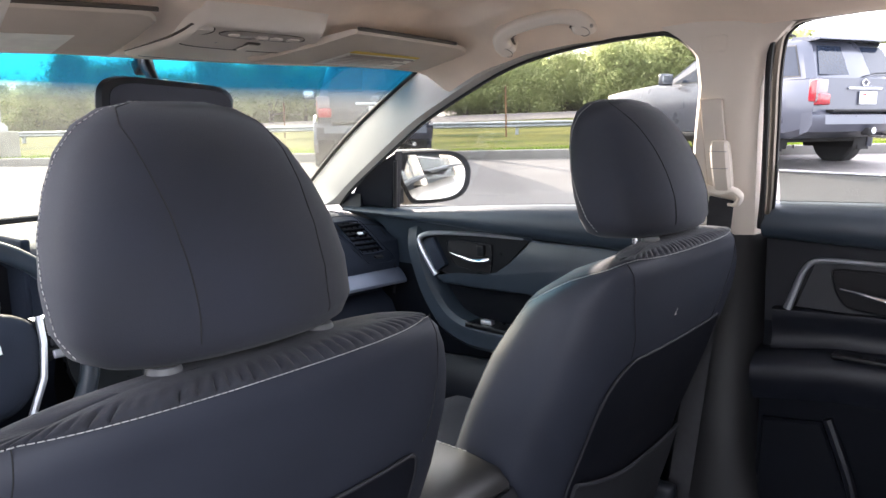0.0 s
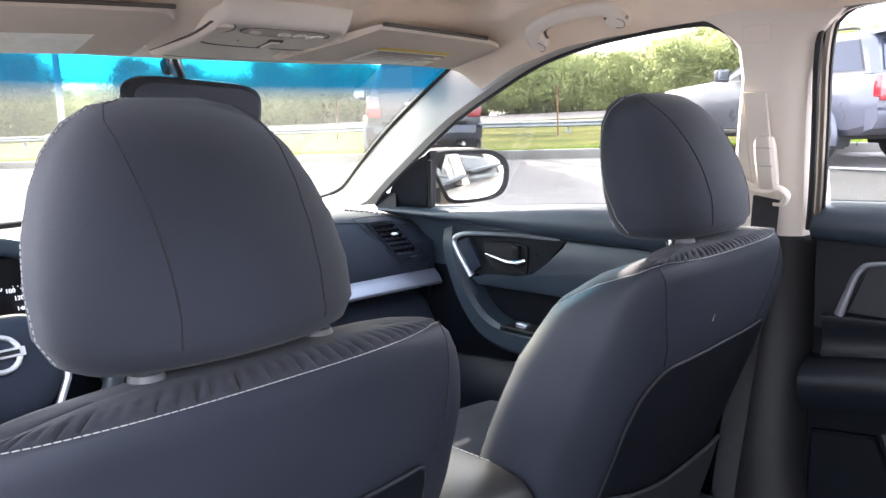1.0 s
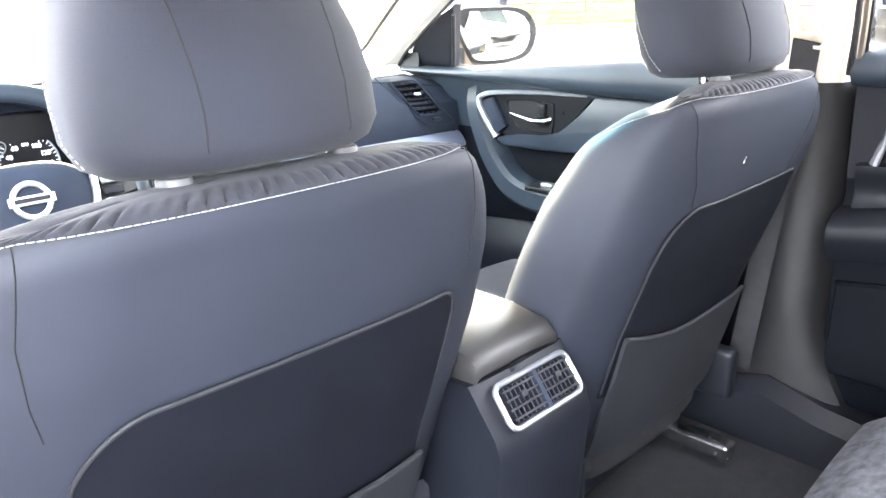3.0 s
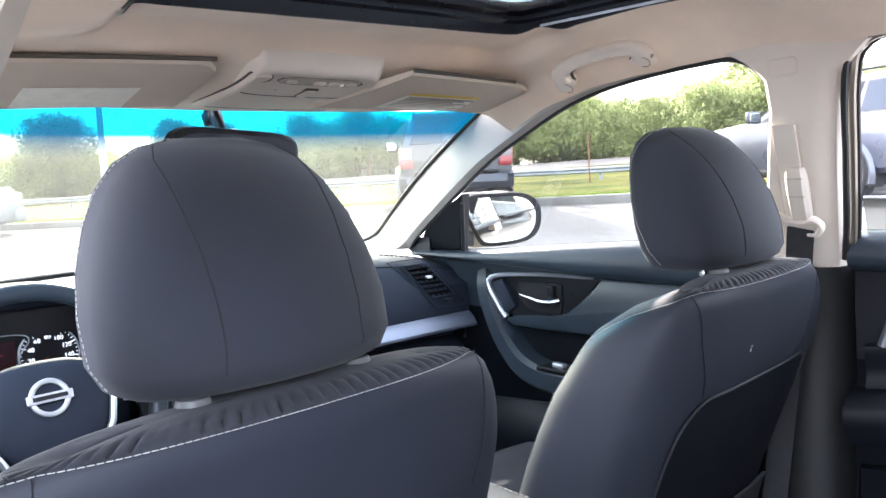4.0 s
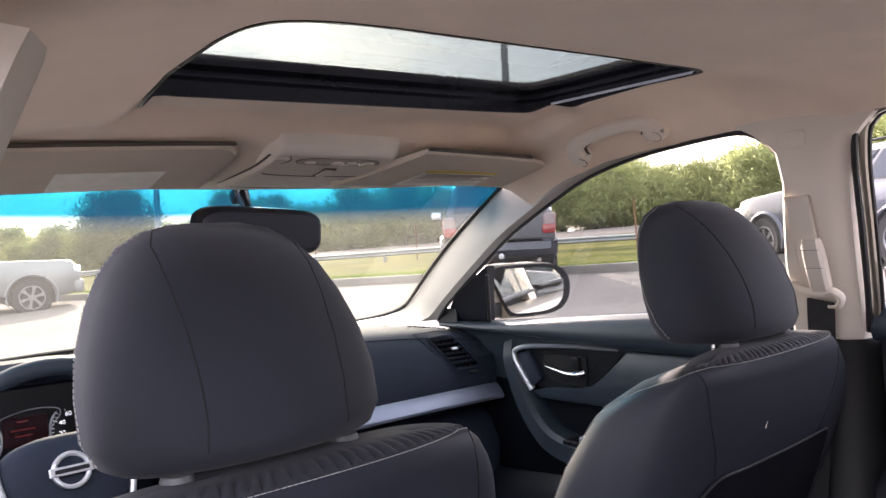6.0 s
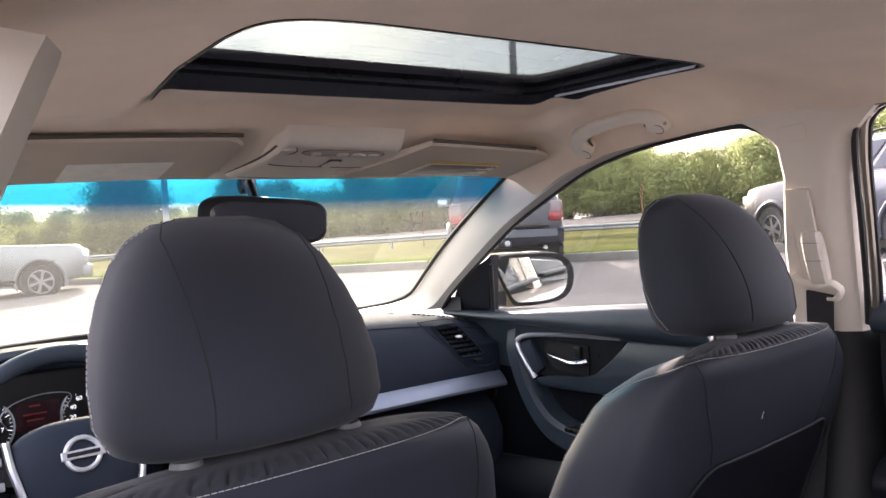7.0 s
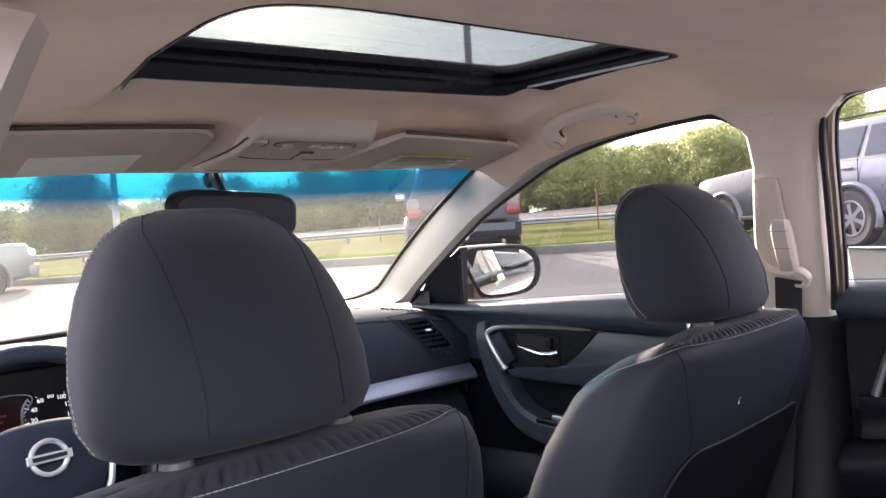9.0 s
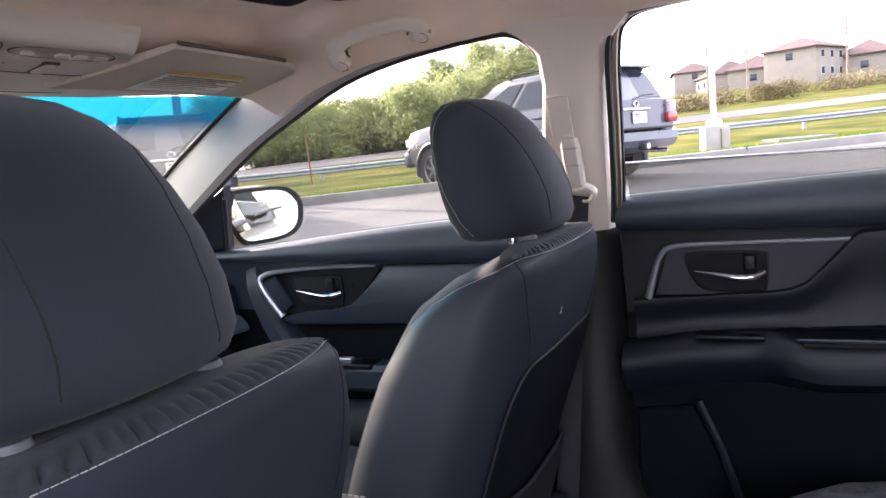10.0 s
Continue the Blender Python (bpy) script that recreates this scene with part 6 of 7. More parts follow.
def land(n, s):
    x, y = ns(n, s)
    if n <= KERB_N:
        return lot_z(x)
    zk = lot_z(ns(KERB_N, s)[0]) + 0.15
    zrail = max(-0.6, min(2.2, 0.58 + 0.018 * s))
    zroad = max(-0.8, min(9.0, 1.45 + 0.030 * s))
    hill = max(0.0, min(1.0, (s + 10) / 60)) * 5.0 + 0.5
    bump = 0.06 * noise.noise((x * 0.15, y * 0.15, 0))
    if n < RAIL_N:
        f = (n - KERB_N) / (RAIL_N - KERB_N)
        return lerp(zk, zrail, f) - 0.22 * math.sin(math.pi * f) + bump * min(1, f * 5)
    if n < ROAD_A:
        f = (n - RAIL_N) / (ROAD_A - RAIL_N)
        return lerp(zrail, zroad - 0.25, f * f * (3 - 2 * f)) + bump * (1 - f)
    if n < ROAD_B:
        # the road is banked towards the car park
        return zroad + 0.05 * (n - 52)
    f = min(1.0, (n - ROAD_B) / 110)
    return zroad + 0.25 + hill * f * f * (3 - 2 * f) + bump * 3 * f


def land_at(x, y):
    return land(0.898 * x + 0.439 * y, 0.439 * x - 0.898 * y)


N_LINES = [-400, -150, -60, -25, -8, 0, 4, 8, 11, 12.6, 12.86, 14, 16, 18, 21, 24, 27, 30, 33, 36, 40, 44, 46.9, 47, 52, 57, 57.1, 62, 70, 80, 95, 110, 130, 150, 170, 220, 400, 900, 2000]
S_LINES = [-2000, -900, -400, -250, -180] + list(range(-140, 141, 6)) + [180, 250, 400, 900, 2000]


def strip(n_lines, s_lines, lift):
    return sheet([[Vector((*ns(n, s), land(n, s) + lift)) for n in n_lines] for s in s_lines])


rows = [[Vector((*ns(n, s), land(n, s) - (0.6 if n < 12.5 else 0.04 if n < KERB_N + 0.1 else 0))) for n in N_LINES] for s in S_LINES]
solid("ground", sheet(rows), M_GRASS, "grassy verge with dry patches running up to the road", "ground", sharp=80)
solid("pavement", strip([-60, -25, -12, -6, -3, -1, 0, 1, 2, 4, 6, 8, 10, 12, 12.66], list(range(-140, 141, 3)), 0.0), M_LOT, "sunlit concrete car park", "car park", sharp=80)
solid("road", strip([47.2, 50, 52, 54, 56.8], list(range(-250, 251, 6)), 0.03), M_ROAD, "pale grey road beyond the verge", "road", sharp=80)
rows = []
for s in np.arange(-120, 121, 3.0):
    z = lot_z(ns(KERB_N, s)[0])
    rows.append([Vector((*ns(n, s), z + h)) for n, h in ((12.62, -0.05), (12.64, 0.10), (12.67, 0.145), (12.70, 0.152), (12.80, 0.155), (12.86, 0.13), (12.88, -0.05))])
solid("kerb", sheet(rows), M_KERB, "weathered concrete kerb along the grass", "kerb")
bm = bmesh.new()
for s in np.arange(-60, 60, 3.0):
    z = lot_z(ns(KERB_N, s)[0])
    box(bm, (*ns(12.69, s), z + 0.10), (0.012, 0.10, 0.115), rot=Euler((0, 0, radians(-64))).to_matrix())
solid("kerb_joint", bm, M_SHADE, "dark kerb joints", "kerb")

rng = random.Random(7)
# grass blades on the near verge
verts, faces = [], []
for _ in range(70000):
    s = rng.uniform(-26, 26)
    n = KERB_N + 0.18 + abs(rng.gauss(0, 1)) * 5.5
    if n > 26:
        continue
    x, y = ns(n, s)
    z = land(n, s)
    h, a, w = rng.uniform(0.025, 0.075), rng.uniform(0, 6.28), rng.uniform(0.006, 0.014)
    dx, dy = math.cos(a) * w, math.sin(a) * w
    k = len(verts)
    verts += [(x - dx, y - dy, z - 0.02), (x + dx, y + dy, z - 0.02), (x + dy * 2, y - dx * 2, z + h)]
    faces.append((k, k + 1, k + 2))
me = bpy.data.meshes.new("blades")
me.from_pydata(verts, [], faces)
me.materials.append(M_BLADE)
tagged(new("grass", me), "bright green grass blades on the verge", "grass", "", "stuff")

# guard rail
gr = thing("guard_rail", "galvanised guard rail along the verge", "guard rail")
ss = np.arange(-96, 97, 4.0)
pts = [Vector((*ns(RAIL_N, s), land(RAIL_N, s) + 0.42)) for s in ss]
rings = []
for p in pts:
    out = Vector((-0.898, -0.439, 0))
    rings.append([p + out * d + Vector((0, 0, z)) for d, z in ((0, -0.13), (0.06, -0.09), (0.06, -0.05), (0.015, 0), (0.06, 0.05), (0.06, 0.09), (0, 0.13), (-0.02, 0.13), (-0.02, -0.13))])
part("rail", loft(rings), M_GALV, gr, "corrugated steel rail")
for s in ss:
    part("post", box(bmesh.new(), (*ns(RAIL_N + 0.12, s), land(RAIL_N, s) + 0.22), (0.15, 0.12, 0.70), rot=Euler((0, 0, radians(26))).to_matrix()), M_GALV, gr)

# marker post, seen past the passenger headrest
mp = thing("marker_post", "thin rusty steel marker post on the verge", "post")
px, py = ns(28.5, -4.2)
part("steel_bar", cyl(bmesh.new(), (px, py, land_at(px, py) - 0.2), (px - 0.05, py + 0.03, land_at(px, py) + 1.95), 0.035, 0.035, 6), M_RUST, mp)
for n0, s0 in ((30.5, -20.0), (30.5, -14.5)):
    q = thing("marker_post", "thin rusty steel marker post on the verge", "post")
    qx, qy = ns(n0, s0)
    part("steel_bar", cyl(bmesh.new(), (qx, qy, land_at(qx, qy) - 0.2), (qx, qy, land_at(qx, qy) + 1.6), 0.030, 0.030, 6), M_RUST, q)


def light_pole(x, y, r, h):
    p = thing("light_pole", "white painted steel light pole on a concrete base", "light pole", pose(x, y, land_at(x, y)), "light poles")
    part("base_block", rbox((0, 0, 0.30), (0.62, 0.62, 0.72), 0.03, rot=Euler((0, 0, radians(20))).to_matrix()), M_BASE, p, "chipped painted concrete base")
    part("stain", rbox((-0.26, -0.18, 0.30), (0.10, 0.012, 0.56), 0.003, rot=Euler((0, 0, radians(20))).to_matrix()), M_RUST, p, "rust stain")
    part("base_cover", loft([[Vector((q * math.cos(a), q * math.sin(a), z)) for a in (2 * math.pi * i / 4 + 0.6 for i in range(4))] for q, z in ((0.26, 0.66), (0.25, 0.78), (0.16, 0.86))]), M_POLE, p)
    part("shaft", cyl(bmesh.new(), (0, 0, 0.7), (0, 0, h), r, r * 0.7, 20), M_POLE, p)
    return p


light_pole(20.2, 1.22, 0.078, 9.0)
light_pole(12.15, 11.65, 0.10, 9.0)
light_pole(6.6, 19.3, 0.085, 7.5)
dr = thing("kerb_inlet", "low concrete drain inlet on the verge", "drain")
part("inlet_slab", rbox((19.4, -0.75, land_at(19.4, -0.75) + 0.07), (1.4, 0.9, 0.16), 0.03, rot=Euler((0, 0, radians(-64))).to_matrix()), M_KERB, dr)


# ---------------------------------------------------------------- trees
def leaf_mesh(seed, w, h, low, count, leaf, material):
    """Many small leaves in loose clumps of uneven size, thinner towards the outline."""
    r = random.Random(seed)
    clumps = []
    for _ in range(210):
        a, k = r.uniform(0, 6.283), r.random() ** 0.5
        z = r.uniform(low, 1.0)
        belly = math.sin(math.pi * min(1.0, 0.20 + 0.76 * z)) ** 0.6
        clumps.append((math.cos(a) * k * w * belly, math.sin(a) * k * w * belly, z * h * r.uniform(0.82, 1.05), r.uniform(0.05, 0.17) * w))
    vs, fs = [], []
    for _ in range(count):
        cx, cy, cz, cr = clumps[r.randrange(len(clumps))]
        d = Vector((r.gauss(0, 1), r.gauss(0, 1), r.gauss(0, 0.8))) * (cr * 0.75 if r.random() < 0.6 else w * 0.22)
        p = Vector((cx, cy, max(0.05, cz))) + d
        p.z = max(0.02, p.z)
        u = Vector((r.gauss(0, 1), r.gauss(0, 1), r.gauss(0, 1))).normalized()
        v = u.orthogonal().normalized()
        q = leaf * r.uniform(0.5, 1.4)
        k = len(vs)
        vs += [tuple(p - u * q), tuple(p + u * q * 0.3 + v * q * 0.5), tuple(p + u * q - v * q * 0.35)]
        fs.append((k, k + 1, k + 2))
    me = bpy.data.meshes.new("crown")
    me.from_pydata(vs, [], fs)
    me.materials.append(material)
    return me, clumps


def build_tree(seed, w, h, low, count, leaf, material, label):
    r = random.Random(seed + 100)
    t = thing("tree", label, "tree", group="trees beyond the road")
    me, clumps = leaf_mesh(seed, w, h, low, count, leaf, material)
    crown = new("crown", me)
    crown.parent = t
    bm = tube([(0, 0, -0.4), (0.05 * w, 0.02, h * 0.2), (-0.03 * w, 0.05, h * 0.45), (0, 0, h * 0.75)], [0.05 * h, 0.036 * h, 0.024 * h, 0.008 * h], 7)
    for cx, cy, cz, cr in clumps[:12]:
        tube([(0, 0, min(cz * 0.5, h * 0.4)), (cx * 0.5, cy * 0.5, cz * 0.7), (cx * 0.9, cy * 0.9, cz)], [0.018 * h, 0.010 * h, 0.004 * h], 5, bm=bm)
    part("trunk", bm, M_BARK, t)
    return t


KINDS = [build_tree(11 + i, w, h, low, 2 * c, 0.125, M_LEAF, lab) for i, (w, h, low, c, lab) in enumerate((
    (2.6, 4.6, 0.14, 9000, "leafy yellow-green roadside tree"), (2.2, 5.3, 0.18, 8000, "upright leafy roadside tree"), (3.2, 4.0, 0.0, 8000, "broad low roadside thicket tree"), (2.8, 5.8, 0.16, 9000, "tall leafy roadside tree")))]
KINDS.append(build_tree(31, 2.6, 4.6, 0.02, 16000, 0.125, M_LEAFD, "dark green roadside tree"))
first = {}
rng = random.Random(3)
spots = []
for row, n0 in enumerate((64.0, 68.0, 73.0)):
    s = -175.0 + row
    while s < 27:
        spots.append((n0 + rng.uniform(-1.2, 1.2), s))
        s += rng.uniform(2.6, 4.4) * (1 if s > -90 else 1.5)
for i, (n, s) in enumerate(spots):
    if math.degrees(math.atan2(ns(n, s)[0] + 0.73, ns(n, s)[1] + 0.5)) > 76:
        continue
    k = rng.choice((0, 0, 1, 2, 2, 3, 4)) if s > -75 else rng.choice((1, 3, 4, 4))
    x, y = ns(n, s)
    sc = rng.uniform(0.80, 1.18) * (1 + 0.10 * (n - 64) / 9) * (1.0 if s < -12 else 1.12) * (1 + 0.13 * math.sin(s / 3.1) + 0.10 * math.sin(s / 7.7 + 1.0))
    m = Matrix.Translation((x, y, land(n, s))) @ Euler((0, 0, rng.uniform(0, 6.28))).to_matrix().to_4x4()
    if k not in first:
        first[k] = True
        KINDS[k].matrix_world = m
        KINDS[k].scale = (sc, sc, sc)
    else:
        o = copy_thing(KINDS[k], m)
        o.scale = (sc, sc, sc)
oak = build_tree(57, 4.2, 7.6, 0.12, 34000, 0.16, M_LEAFD, "broad dark green oak beyond the car park")
oak.matrix_world = pose(22.0, 72.0, land_at(22.0, 72.0) - 0.2)
oak2 = copy_thing(oak, pose(9.0, 78.0, land_at(9.0, 78.0) - 0.4, 0, 0, 130))

# ---------------------------------------------------------------- houses on the rise
def house(x, y, w, d, h, turn, roof_h, label):
    z = land_at(x, y)
    t = thing("house", label, "house", pose(x, y, z, 0, 0, turn), "houses on the rise")
    part("wall", rbox((0, 0, h / 2 - 0.5), (w, d, h + 1.0), 0.02), M_STUCCO, t, "pale stucco wall")
    e = 0.55
    a, b = w / 2 + e, d / 2 + e
    rw = max(0.3, w / 2 - d / 2)
    rings = [[Vector((-a, -b, h)), Vector((a, -b, h)), Vector((a, b, h)), Vector((-a, b, h))], [Vector((-a, -b, h + 0.18)), Vector((a, -b, h + 0.18)), Vector((a, b, h + 0.18)), Vector((-a, b, h + 0.18))],
             [Vector((-rw, -0.1, h + roof_h)), Vector((rw, -0.1, h + roof_h)), Vector((rw, 0.1, h + roof_h)), Vector((-rw, 0.1, h + roof_h))]]
    part("roof", loft(rings), M_ROOFRED, t, "brown shingled hip roof", smooth=False)
    levels = [1.5] if h < 4 else [1.5, 4.3]
    for side in (-1, 1):
        for lv in levels:
            for i in range(3):
                px = (i - 1) * w * 0.3
                fr = part("window", rbox((px, side * (d / 2 + 0.02), lv), (1.3, 0.10, 1.35), 0.02), M_POLE, t)
                part("pane", rbox((px, side * (d / 2 + 0.06), lv), (1.1, 0.06, 1.15), 0.0), M_TINTED, fr)
        part("gable_window", rbox((side * (w / 2 + 0.02), 0, levels[-1]), (0.10, 1.2, 1.2), 0.02), M_TINTED, t)
    part("door", rbox((w * 0.42, -(d / 2 + 0.03), 1.0), (1.0, 0.10, 2.1), 0.02), M_WOODPOLE, t)
    return t


def bearing(b, dist):
    return -0.73 + dist * math.sin(radians(b)), -0.5 + dist * math.cos(radians(b))


house(*bearing(86.2, 175), 15, 9, 3.0, 20, 3.0, "single-storey stucco house with a brown hip roof")
house(*bearing(84.0, 190), 13, 9, 5.2, 10, 2.6, "two-storey stucco house with a brown hip roof")
house(*bearing(88.4, 160), 14, 9, 3.0, -8, 2.8, "single-storey stucco house with a brown hip roof")
house(*bearing(91.2, 150), 12, 9, 5.4, -25, 2.2, "two-storey cream house with a brown hip roof")
house(*bearing(95.2, 160), 16, 9, 3.2, -15, 2.8, "single-storey stucco house with a brown hip roof")
house(*bearing(98.5, 165), 14, 9, 5.2, -30, 2.4, "two-storey stucco house with a brown hip roof")
up = thing("utility_pole", "weathered wooden utility pole with a cross arm", "utility pole")
ux, uy = bearing(93.7, 140)
uz = land_at(ux, uy)
part("shaft", cyl(bmesh.new(), (ux, uy, uz - 0.5), (ux, uy, uz + 10.5), 0.19, 0.13, 10), M_WOODPOLE, up)
part("cross_arm", rbox((ux, uy, uz + 9.8), (0.14, 2.4, 0.14), 0.01), M_WOODPOLE, up)
for b, dist, hh in ((85.0, 110, 7.5), (87.6, 105, 6.5)):
    q = thing("utility_pole", "slim grey pole by the road", "utility pole")
    qx, qy = bearing(b, dist)
    part("shaft", cyl(bmesh.new(), (qx, qy, land_at(qx, qy) - 0.5), (qx, qy, land_at(qx, qy) + hh), 0.16, 0.12, 8), M_WOODPOLE, q)
# dry brush along the rise
brush = build_tree(77, 2.8, 1.7, 0.0, 1800, 0.16, mat("dry_brush", (0.17, 0.12, 0.06), 0.9, var=0.3, scale=1, bump=0, second=(0.20, 0.17, 0.08), island=0.4), "dry brown brush on the rise")
brush["category"] = "shrub"
brush["group"] = "brush on the rise"
rng = random.Random(9)
once = True
for s in np.arange(26, 130, 3.4):
    n = 92 + rng.uniform(-6, 6) + 0.1 * s
    x, y = ns(n, s)
    m = Matrix.Translation((x, y, land(n, s) - 0.1)) @ Euler((0, 0, rng.uniform(0, 6.28))).to_matrix().to_4x4()
    if once:
        brush.matrix_world = m
        once = False
    else:
        copy_thing(brush, m)


# ---------------------------------------------------------------- parked vehicles (y ahead, origin under the rear axle)
def build_wheel(parent, x, y, r, side):
    wdt = 0.24
    t = part("wheel", loft([[Vector((x + side * q, y + rr * math.cos(a), r + rr * math.sin(a))) for a in (2 * math.pi * i / 36 for i in range(36))] for q, rr in ((-wdt / 2, r * 0.62), (-wdt / 2, r * 0.93), (-wdt / 2 + 0.03, r), (wdt / 2 - 0.03, r), (wdt / 2, r * 0.93), (wdt / 2 - 0.012, r * 0.64))], True, (True, False)), M_TYRE, parent, "black tyre on an alloy wheel")
    xo = x + side * (wdt / 2 - 0.02)
    part("rim", tube([(xo, y + r * 0.62 * math.cos(a), r + r * 0.62 * math.sin(a)) for a in (2 * math.pi * i / 32 for i in range(32))], 0.018, 6, closed=True), M_ALLOY, t)
    part("well", cyl(bmesh.new(), (xo - side * 0.07, y, r), (xo - side * 0.055, y, r), r * 0.60, r * 0.60, 28), M_SHADE, t)
    bm = cyl(bmesh.new(), (xo - side * 0.05, y, r), (xo, y, r), 0.085, 0.06, 16)
    for i in range(6):
        a = 2 * math.pi * i / 6 + 0.3
        d = Vector((0, math.cos(a), math.sin(a)))
        n = Vector((0, -math.sin(a), math.cos(a)))
        c = Vector((xo - side * 0.02, y, r))
        loft([[c + d * q + n * w + Vector((side * 0.012, 0, 0)), c + d * q - n * w + Vector((side * 0.012, 0, 0)), c + d * q - n * w - Vector((side * 0.02, 0, 0)), c + d * q + n * w - Vector((side * 0.02, 0, 0))] for q, w in ((0.05, 0.030), (0.14, 0.026), (r * 0.60, 0.045))], True, bm=bm)
    part("spokes", bm, M_ALLOY, t, "six-spoke alloy")
    return t


def build_vehicle(name, label, category, at, paint, wb, rear, front, hw, belt, roof_z, roof_a, roof_b, green_a, green_b, bonnet, r, pickup=False):
    v = thing(name, label, category, at, "parked vehicles")
    ya, yb = -rear, wb + front
    def w_at(y):
        return hw * (1 - 0.10 * max(0.0, (y - yb + 0.7) / 0.7) ** 2 - 0.045 * max(0.0, (ya + 0.5 - y) / 0.5) ** 2)
    def top_at(y):
        if y > green_b:
            f = (y - green_b) / (yb - green_b)
            return lerp(belt + 0.03, bonnet, f) - 0.16 * max(0, (f - 0.88) / 0.12) ** 2
        return belt
    stations = list(np.linspace(ya, yb, 34))
    rings = []
    for y in stations:
        w, t = w_at(y), top_at(y)
        lowz = 0.40 + 0.10 * max(0, (ya + 0.4 - y) / 0.4) + 0.08 * max(0, (y - yb + 0.4) / 0.4)
        half = [(w - 0.10, lowz), (w - 0.02, lowz + 0.08), (w, lowz + 0.28), (w - 0.005, t - 0.30), (w - 0.02, t - 0.12), (w - 0.05, t - 0.02), (w - 0.10, t)]
        rings.append([Vector((x, y, z)) for x, z in half] + [Vector((-x, y, z)) for x, z in half[::-1]])
    body = part("body", loft(rings), paint, v)
    # cabin
    def cab(f):
        return lerp(green_a, roof_a, f), lerp(green_b, roof_b, f), lerp(hw - 0.07, hw - 0.24, f), lerp(belt - 0.01, roof_z, f)
    crings = []
    for f in (0, 0.35, 0.7, 0.9, 1.0):
        a, b, w, z = cab(f)
        k = 0.0 if f < 0.95 else 0.06
        z = z if f < 0.95 else z + 0.005
        crings.append([Vector((sx * (w - k - c * 0.06), yy, z)) for sx, yy, c in ((-1, a + k + 0.10, 0), (-1, lerp(a, b, 0.5), 0), (-1, b - k - 0.16, 0), (-0.86, b - k - 0.02, 0), (0, b - k + 0.04, 0), (0.86, b - k - 0.02, 0), (1, b - k - 0.16, 0), (1, lerp(a, b, 0.5), 0), (1, a + k + 0.10, 0), (0.90, a + k + 0.01, 0), (0, a + k - 0.02, 0), (-0.90, a + k + 0.01, 0))])
    part("cabin", loft(crings), paint, v)
    def side_pane(side, u0, u1, f0, f1, cut0=0.0, cut1=0.0):
        pts = []
        for u, f in ((u0, f0), (u1, f0), (u1 - cut1, f1), (u0 + cut0, f1)):
            a, b, w, z = cab(f)
            pts.append(Vector((side * (w + 0.008), lerp(a, b, u), z)))
        inn = [p - Vector((side * 0.03, 0, 0)) for p in pts]
        c = sum(pts, Vector()) / 4
        fr = part("window", loft([inn, pts]), M_RUBBER, v)
        part("pane", loft([[p.lerp(c, 0.07) for p in pts], [p.lerp(c, 0.07) + Vector((side * 0.004, 0, 0)) for p in pts]]), M_TINTED, fr)
    for s in (-1, 1):
        if pickup:
            side_pane(s, 0.06, 0.42, 0.06, 0.86, 0.03, 0)
            side_pane(s, 0.46, 0.88, 0.06, 0.86, 0, 0.12)
        else:
            side_pane(s, 0.06, 0.27, 0.06, 0.84, 0.03, 0)
            side_pane(s, 0.30, 0.55, 0.06, 0.84, 0, 0)
            side_pane(s, 0.58, 0.91, 0.06, 0.84, 0, 0.17)
        part("door_seam", rbox((s * (hw + 0.001), lerp(green_a, green_b, 0.56), belt - 0.30), (0.006, 0.012, 0.60), 0), M_SHADE, body)
        part("door_seam", rbox((s * (hw + 0.001), lerp(green_a, green_b, 0.28), belt - 0.30), (0.006, 0.012, 0.60), 0), M_SHADE, body)
        for u in (0.34, 0.62):
            part("door_handle", rbox((s * (hw + 0.012), lerp(green_a, green_b, u), belt - 0.13), (0.03, 0.20, 0.035), 0.01), paint, body)
        ym = lerp(green_a, green_b, 0.86)
        mir = part("side_mirror", rbox((s * (hw + 0.14), ym, belt + 0.09), (0.24, 0.11, 0.19), 0.045), paint, v)
        part("mirror_face", rbox((s * (hw + 0.15), ym - 0.055, belt + 0.09), (0.18, 0.01, 0.13), 0.004), M_CHROME, mir)
        part("running_board", rbox((s * (hw - 0.03), wb / 2, 0.43), (0.16, wb - 1.0, 0.07), 0.02), M_SHADE, v)
        for y in (0.0, wb):
            arch = [Vector((s * (hw + 0.006), y + (r + 0.09) * math.cos(a), r + (r + 0.09) * math.sin(a))) for a in np.linspace(-0.25, math.pi + 0.25, 24)]
            part("arch_flare", tube(arch, 0.045, 8, flat=0.8), paint, body)
            disc = [Vector((s * (hw + 0.004), p.y, p.z)) for p in [Vector((0, y + (r + 0.075) * math.cos(a), r + (r + 0.075) * math.sin(a))) for a in np.linspace(-0.3, math.pi + 0.3, 24)]]
            part("wheel_well", loft([disc, [p - Vector((s * 0.3, 0, 0)) for p in disc]]), M_SHADE, body)
            build_wheel(v, s * (hw - 0.085), y, r, s)
            part("mud_flap", rbox((s * (hw - 0.09), y - r - 0.06, 0.36), (0.24, 0.015, 0.28), 0.004), M_SHADE, v)
        # lamps
        lamp = part("tail_lamp", rbox((s * (hw - 0.13), ya - 0.005, belt - 0.17), (0.20, 0.12, 0.30), 0.04), M_LAMPCASE, v, "smoked and red tail lamp")
        part("red_lens", rbox((s * (hw - 0.15), ya - 0.035, belt - 0.28), (0.21, 0.10, 0.15), 0.03), M_TAIL, lamp)
        part("red_lens", rbox((s * (hw - 0.055), ya + 0.02, belt - 0.17), (0.07, 0.12, 0.28), 0.025), M_TAIL, lamp)
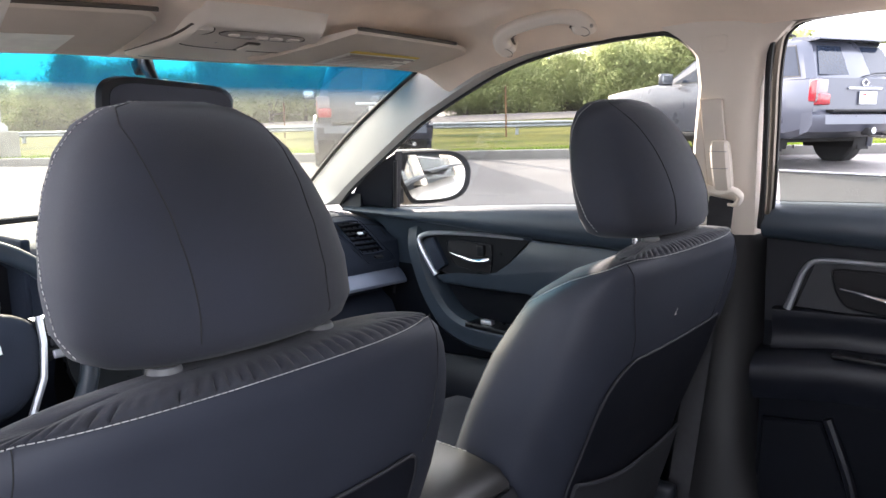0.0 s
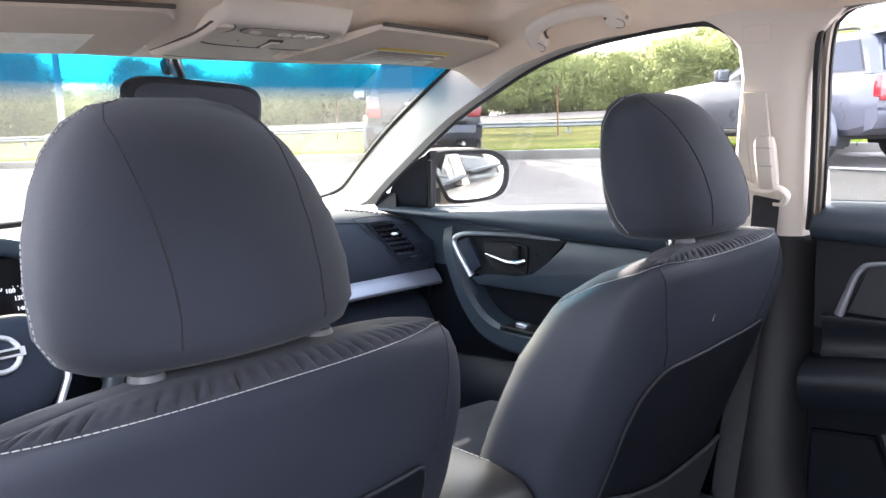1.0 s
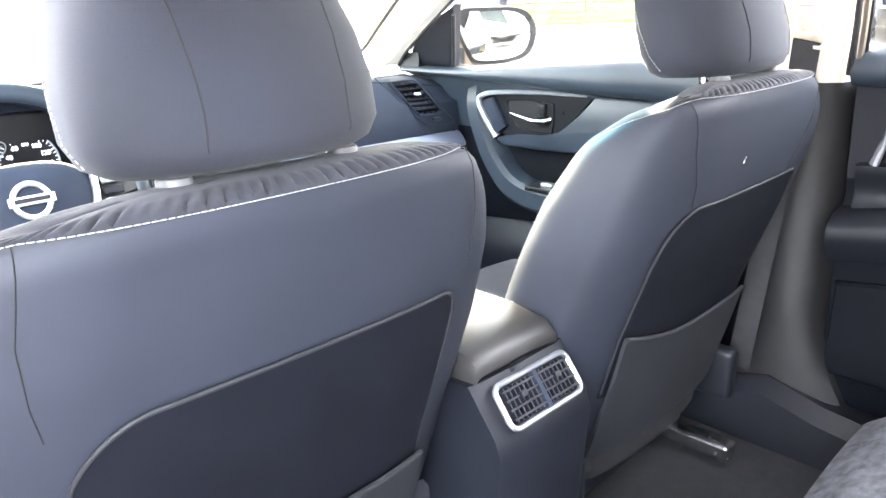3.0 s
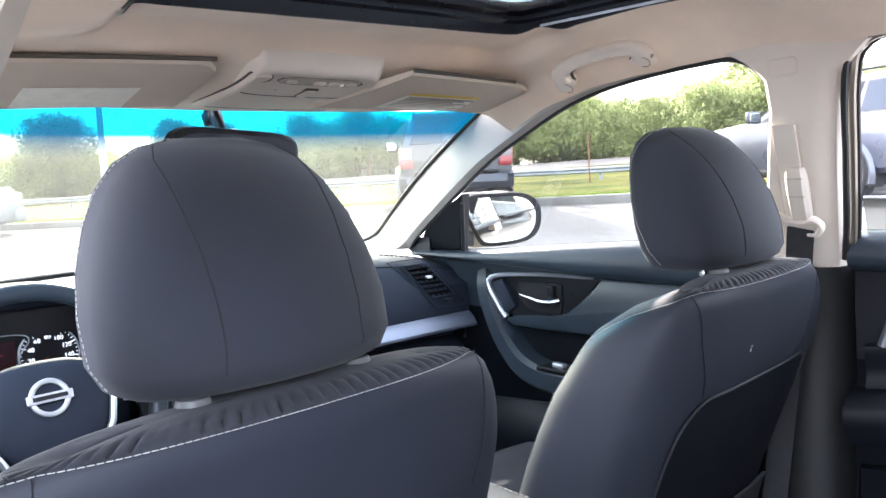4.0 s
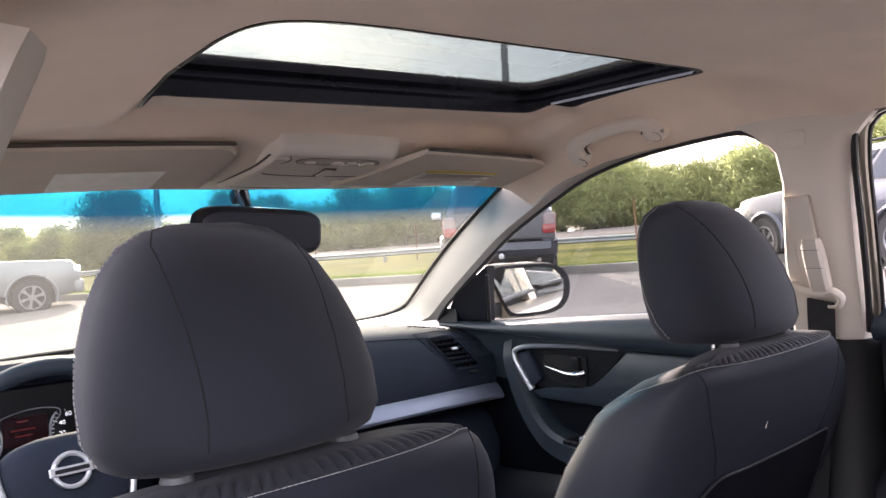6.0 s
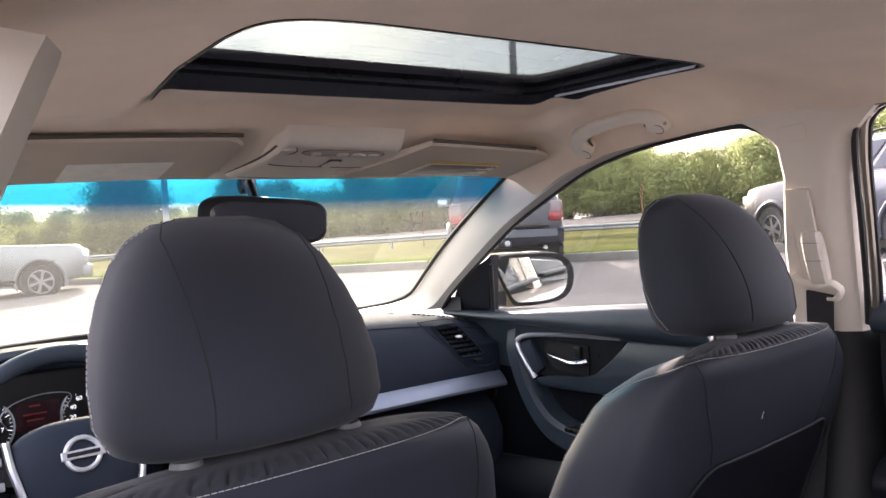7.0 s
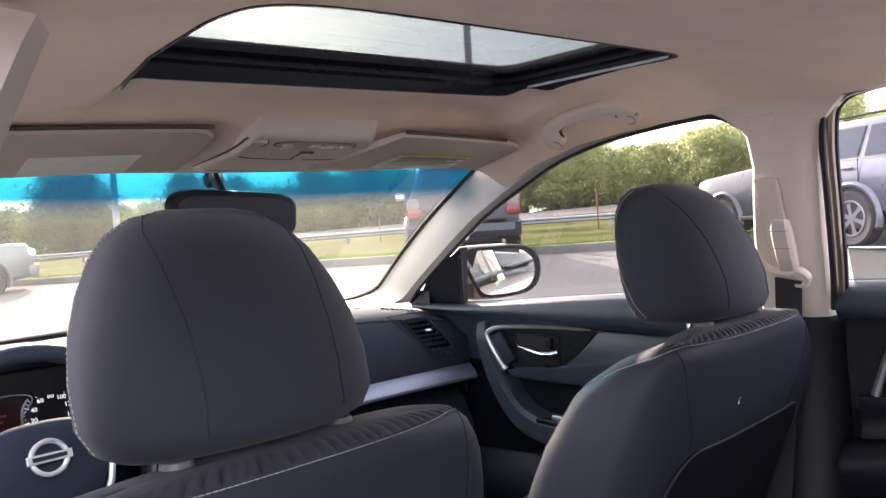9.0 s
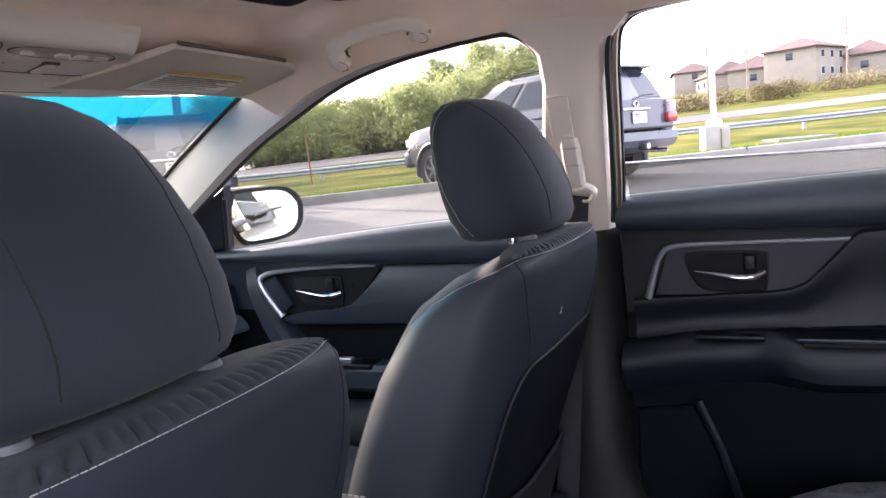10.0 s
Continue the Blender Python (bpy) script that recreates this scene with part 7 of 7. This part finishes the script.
        part("head_lamp", rbox((s * (hw - 0.26), yb - 0.06, bonnet - 0.20), (0.34, 0.20, 0.17), 0.05), M_CLEARLAMP, v, "clear head lamp")
        if not pickup:
            part("roof_rail", tube(curve_points([(s * (hw - 0.30), roof_a + 0.25, roof_z + 0.01), (s * (hw - 0.30), roof_a + 0.35, roof_z + 0.06), (s * (hw - 0.30), (roof_a + roof_b) / 2, roof_z + 0.065), (s * (hw - 0.30), roof_b - 0.45, roof_z + 0.055), (s * (hw - 0.30), roof_b - 0.35, roof_z + 0.01)], 20), 0.018, 6), M_SHADE, v, "black roof rail")
    # front and rear ends
    part("grille", rbox((0, yb + 0.005, bonnet - 0.24), (hw * 0.95, 0.06, 0.26), 0.03), M_SHADE, v, "black grille")
    part("front_bumper", rbox((0, yb - 0.03, 0.60), (hw * 1.86, 0.24, 0.30), 0.07), paint, v)
    part("rear_bumper", loft([[Vector((x * hw, ya + d, z)) for d, z in ((0.16, 0.46), (-0.06 + c, 0.50), (-0.13 + c, 0.60), (-0.12 + c, 0.72), (0.0, 0.76), (0.16, 0.74))] for x, c in ((-0.985, 0.10), (-0.86, 0.0), (0, -0.03), (0.86, 0.0), (0.985, 0.10))]), paint, v)
    part("bumper_step", rbox((0, ya - 0.075, 0.775), (hw * 1.45, 0.12, 0.030), 0.01), M_SHADE, v, "black step pad")
    part("hitch", rbox((0.0, ya - 0.12, 0.50), (0.13, 0.14, 0.10), 0.03), M_SHADE, v)
    part("hitch_ball", loft([[Vector((q * math.cos(a), ya - 0.20 - d, 0.51 + q * math.sin(a))) for a in (2 * math.pi * i / 16 for i in range(16))] for q, d in ((0.045, 0), (0.03, 0.012))]), M_PLATE, v, "round white hitch cover")
    part("underbody", rbox((0, wb / 2, 0.42), (hw * 1.5, wb + 0.9, 0.16), 0.03), M_SHADE, v)
    part("exhaust", cyl(bmesh.new(), (0.55, ya + 0.3, 0.44), (0.62, ya - 0.08, 0.42), 0.035), M_STEEL, v)
    plate = part("number_plate", rbox((0.06, ya - 0.022, belt - 0.26), (0.32, 0.02, 0.17), 0.006), M_PLATE, v, "white plate with plain bars")
    part("plate_bar", rbox((0.06, ya - 0.034, belt - 0.265), (0.22, 0.004, 0.055), 0), M_INK, plate)
    part("plate_bar", rbox((-0.02, ya - 0.034, belt - 0.215), (0.06, 0.004, 0.025), 0), M_TAIL, plate)
    part("plate_garnish", rbox((0.0, ya - 0.02, belt - 0.135), (0.62, 0.03, 0.035), 0.01), M_SILVER, v, "bright bar above the plate")
    bm = tube([(0.055 * math.cos(a), ya - 0.018, belt - 0.06 + 0.038 * math.sin(a)) for a in (2 * math.pi * i / 24 for i in range(24))], 0.009, 6, closed=True)
    part("badge", bm, M_CHROME, v, "chrome oval badge")
    # rear glass
    if not pickup:
        pts = []
        for u, f in ((-0.86, 0.10), (0.86, 0.10), (0.80, 0.80), (-0.80, 0.80)):
            a, b, w, z = cab(f)
            pts.append(Vector((u * w, a - 0.012, z)))
        part("rear_window", loft([[p + Vector((0, 0.03, 0)) for p in pts], pts]), M_TINTED, v, "dark tinted rear window")
        part("rear_spoiler", loft([[Vector((x, roof_a + d, roof_z + z)) for d, z in ((0.30, -0.02), (0.28, 0.025), (-0.17, 0.0), (-0.19, -0.03), (0.0, -0.05))] for x in (-(hw - 0.27), -(hw - 0.34), 0, hw - 0.34, hw - 0.27)]), paint, v)
        part("rear_wiper", tube([(0, green_a - 0.02, belt + 0.02), (0.25, green_a - 0.02, belt + 0.07), (0.5, green_a - 0.02, belt + 0.08)], 0.008, 6), M_SHADE, v)
    else:
        part("bed_rail", rbox((0, ya + 0.75, belt + 0.015), (hw * 1.9, 1.45, 0.03), 0.01), M_SHADE, v)
    pts = []
    for u, f in ((-0.90, 0.06), (0.90, 0.06), (0.84, 0.90), (-0.84, 0.90)):
        a, b, w, z = cab(f)
        pts.append(Vector((u * w, b + 0.03, z)))
    part("windshield", loft([[p - Vector((0, 0.04, 0)) for p in pts], pts]), M_TINTED, v)
    return v


SUV = dict(wb=2.79, rear=1.07, front=0.93, hw=0.945, belt=1.20, roof_z=1.74, roof_a=-0.72, roof_b=1.25, green_a=-1.0, green_b=2.10, bonnet=1.10, r=0.385)


def stand(x, y, bearing_deg):
    return Matrix.Translation((x, y, lot_z(x))) @ Euler((0, 0, radians(-bearing_deg))).to_matrix().to_4x4()


build_vehicle("suv", "slate grey metallic SUV parked in the next row", "car", stand(11.27, 2.47, 28), M_GREYPAINT, **SUV)
build_vehicle("suv", "dark navy SUV parked facing the kerb", "car", stand(8.7, 8.75, 42), M_NAVYPAINT, **SUV)
build_vehicle("pickup_truck", "pale grey pickup truck parked across the lot", "truck", stand(-0.35, 19.2, 98), M_SILVERPAINT, wb=3.70, rear=1.15, front=0.98, hw=0.985, belt=1.22, roof_z=1.90, roof_a=0.95, roof_b=2.05, green_a=0.75, green_b=2.85, bonnet=1.20, r=0.41, pickup=True)

# wheels of the car itself
for side in (-1, 1):
    for y in (1.62, -1.15):
        own = thing("road_wheel", "black tyre on an alloy wheel of the champagne car", "wheel", group="wheels of the car")
        build_wheel(own, side * 0.825 - 0.015, y, 0.325, side)
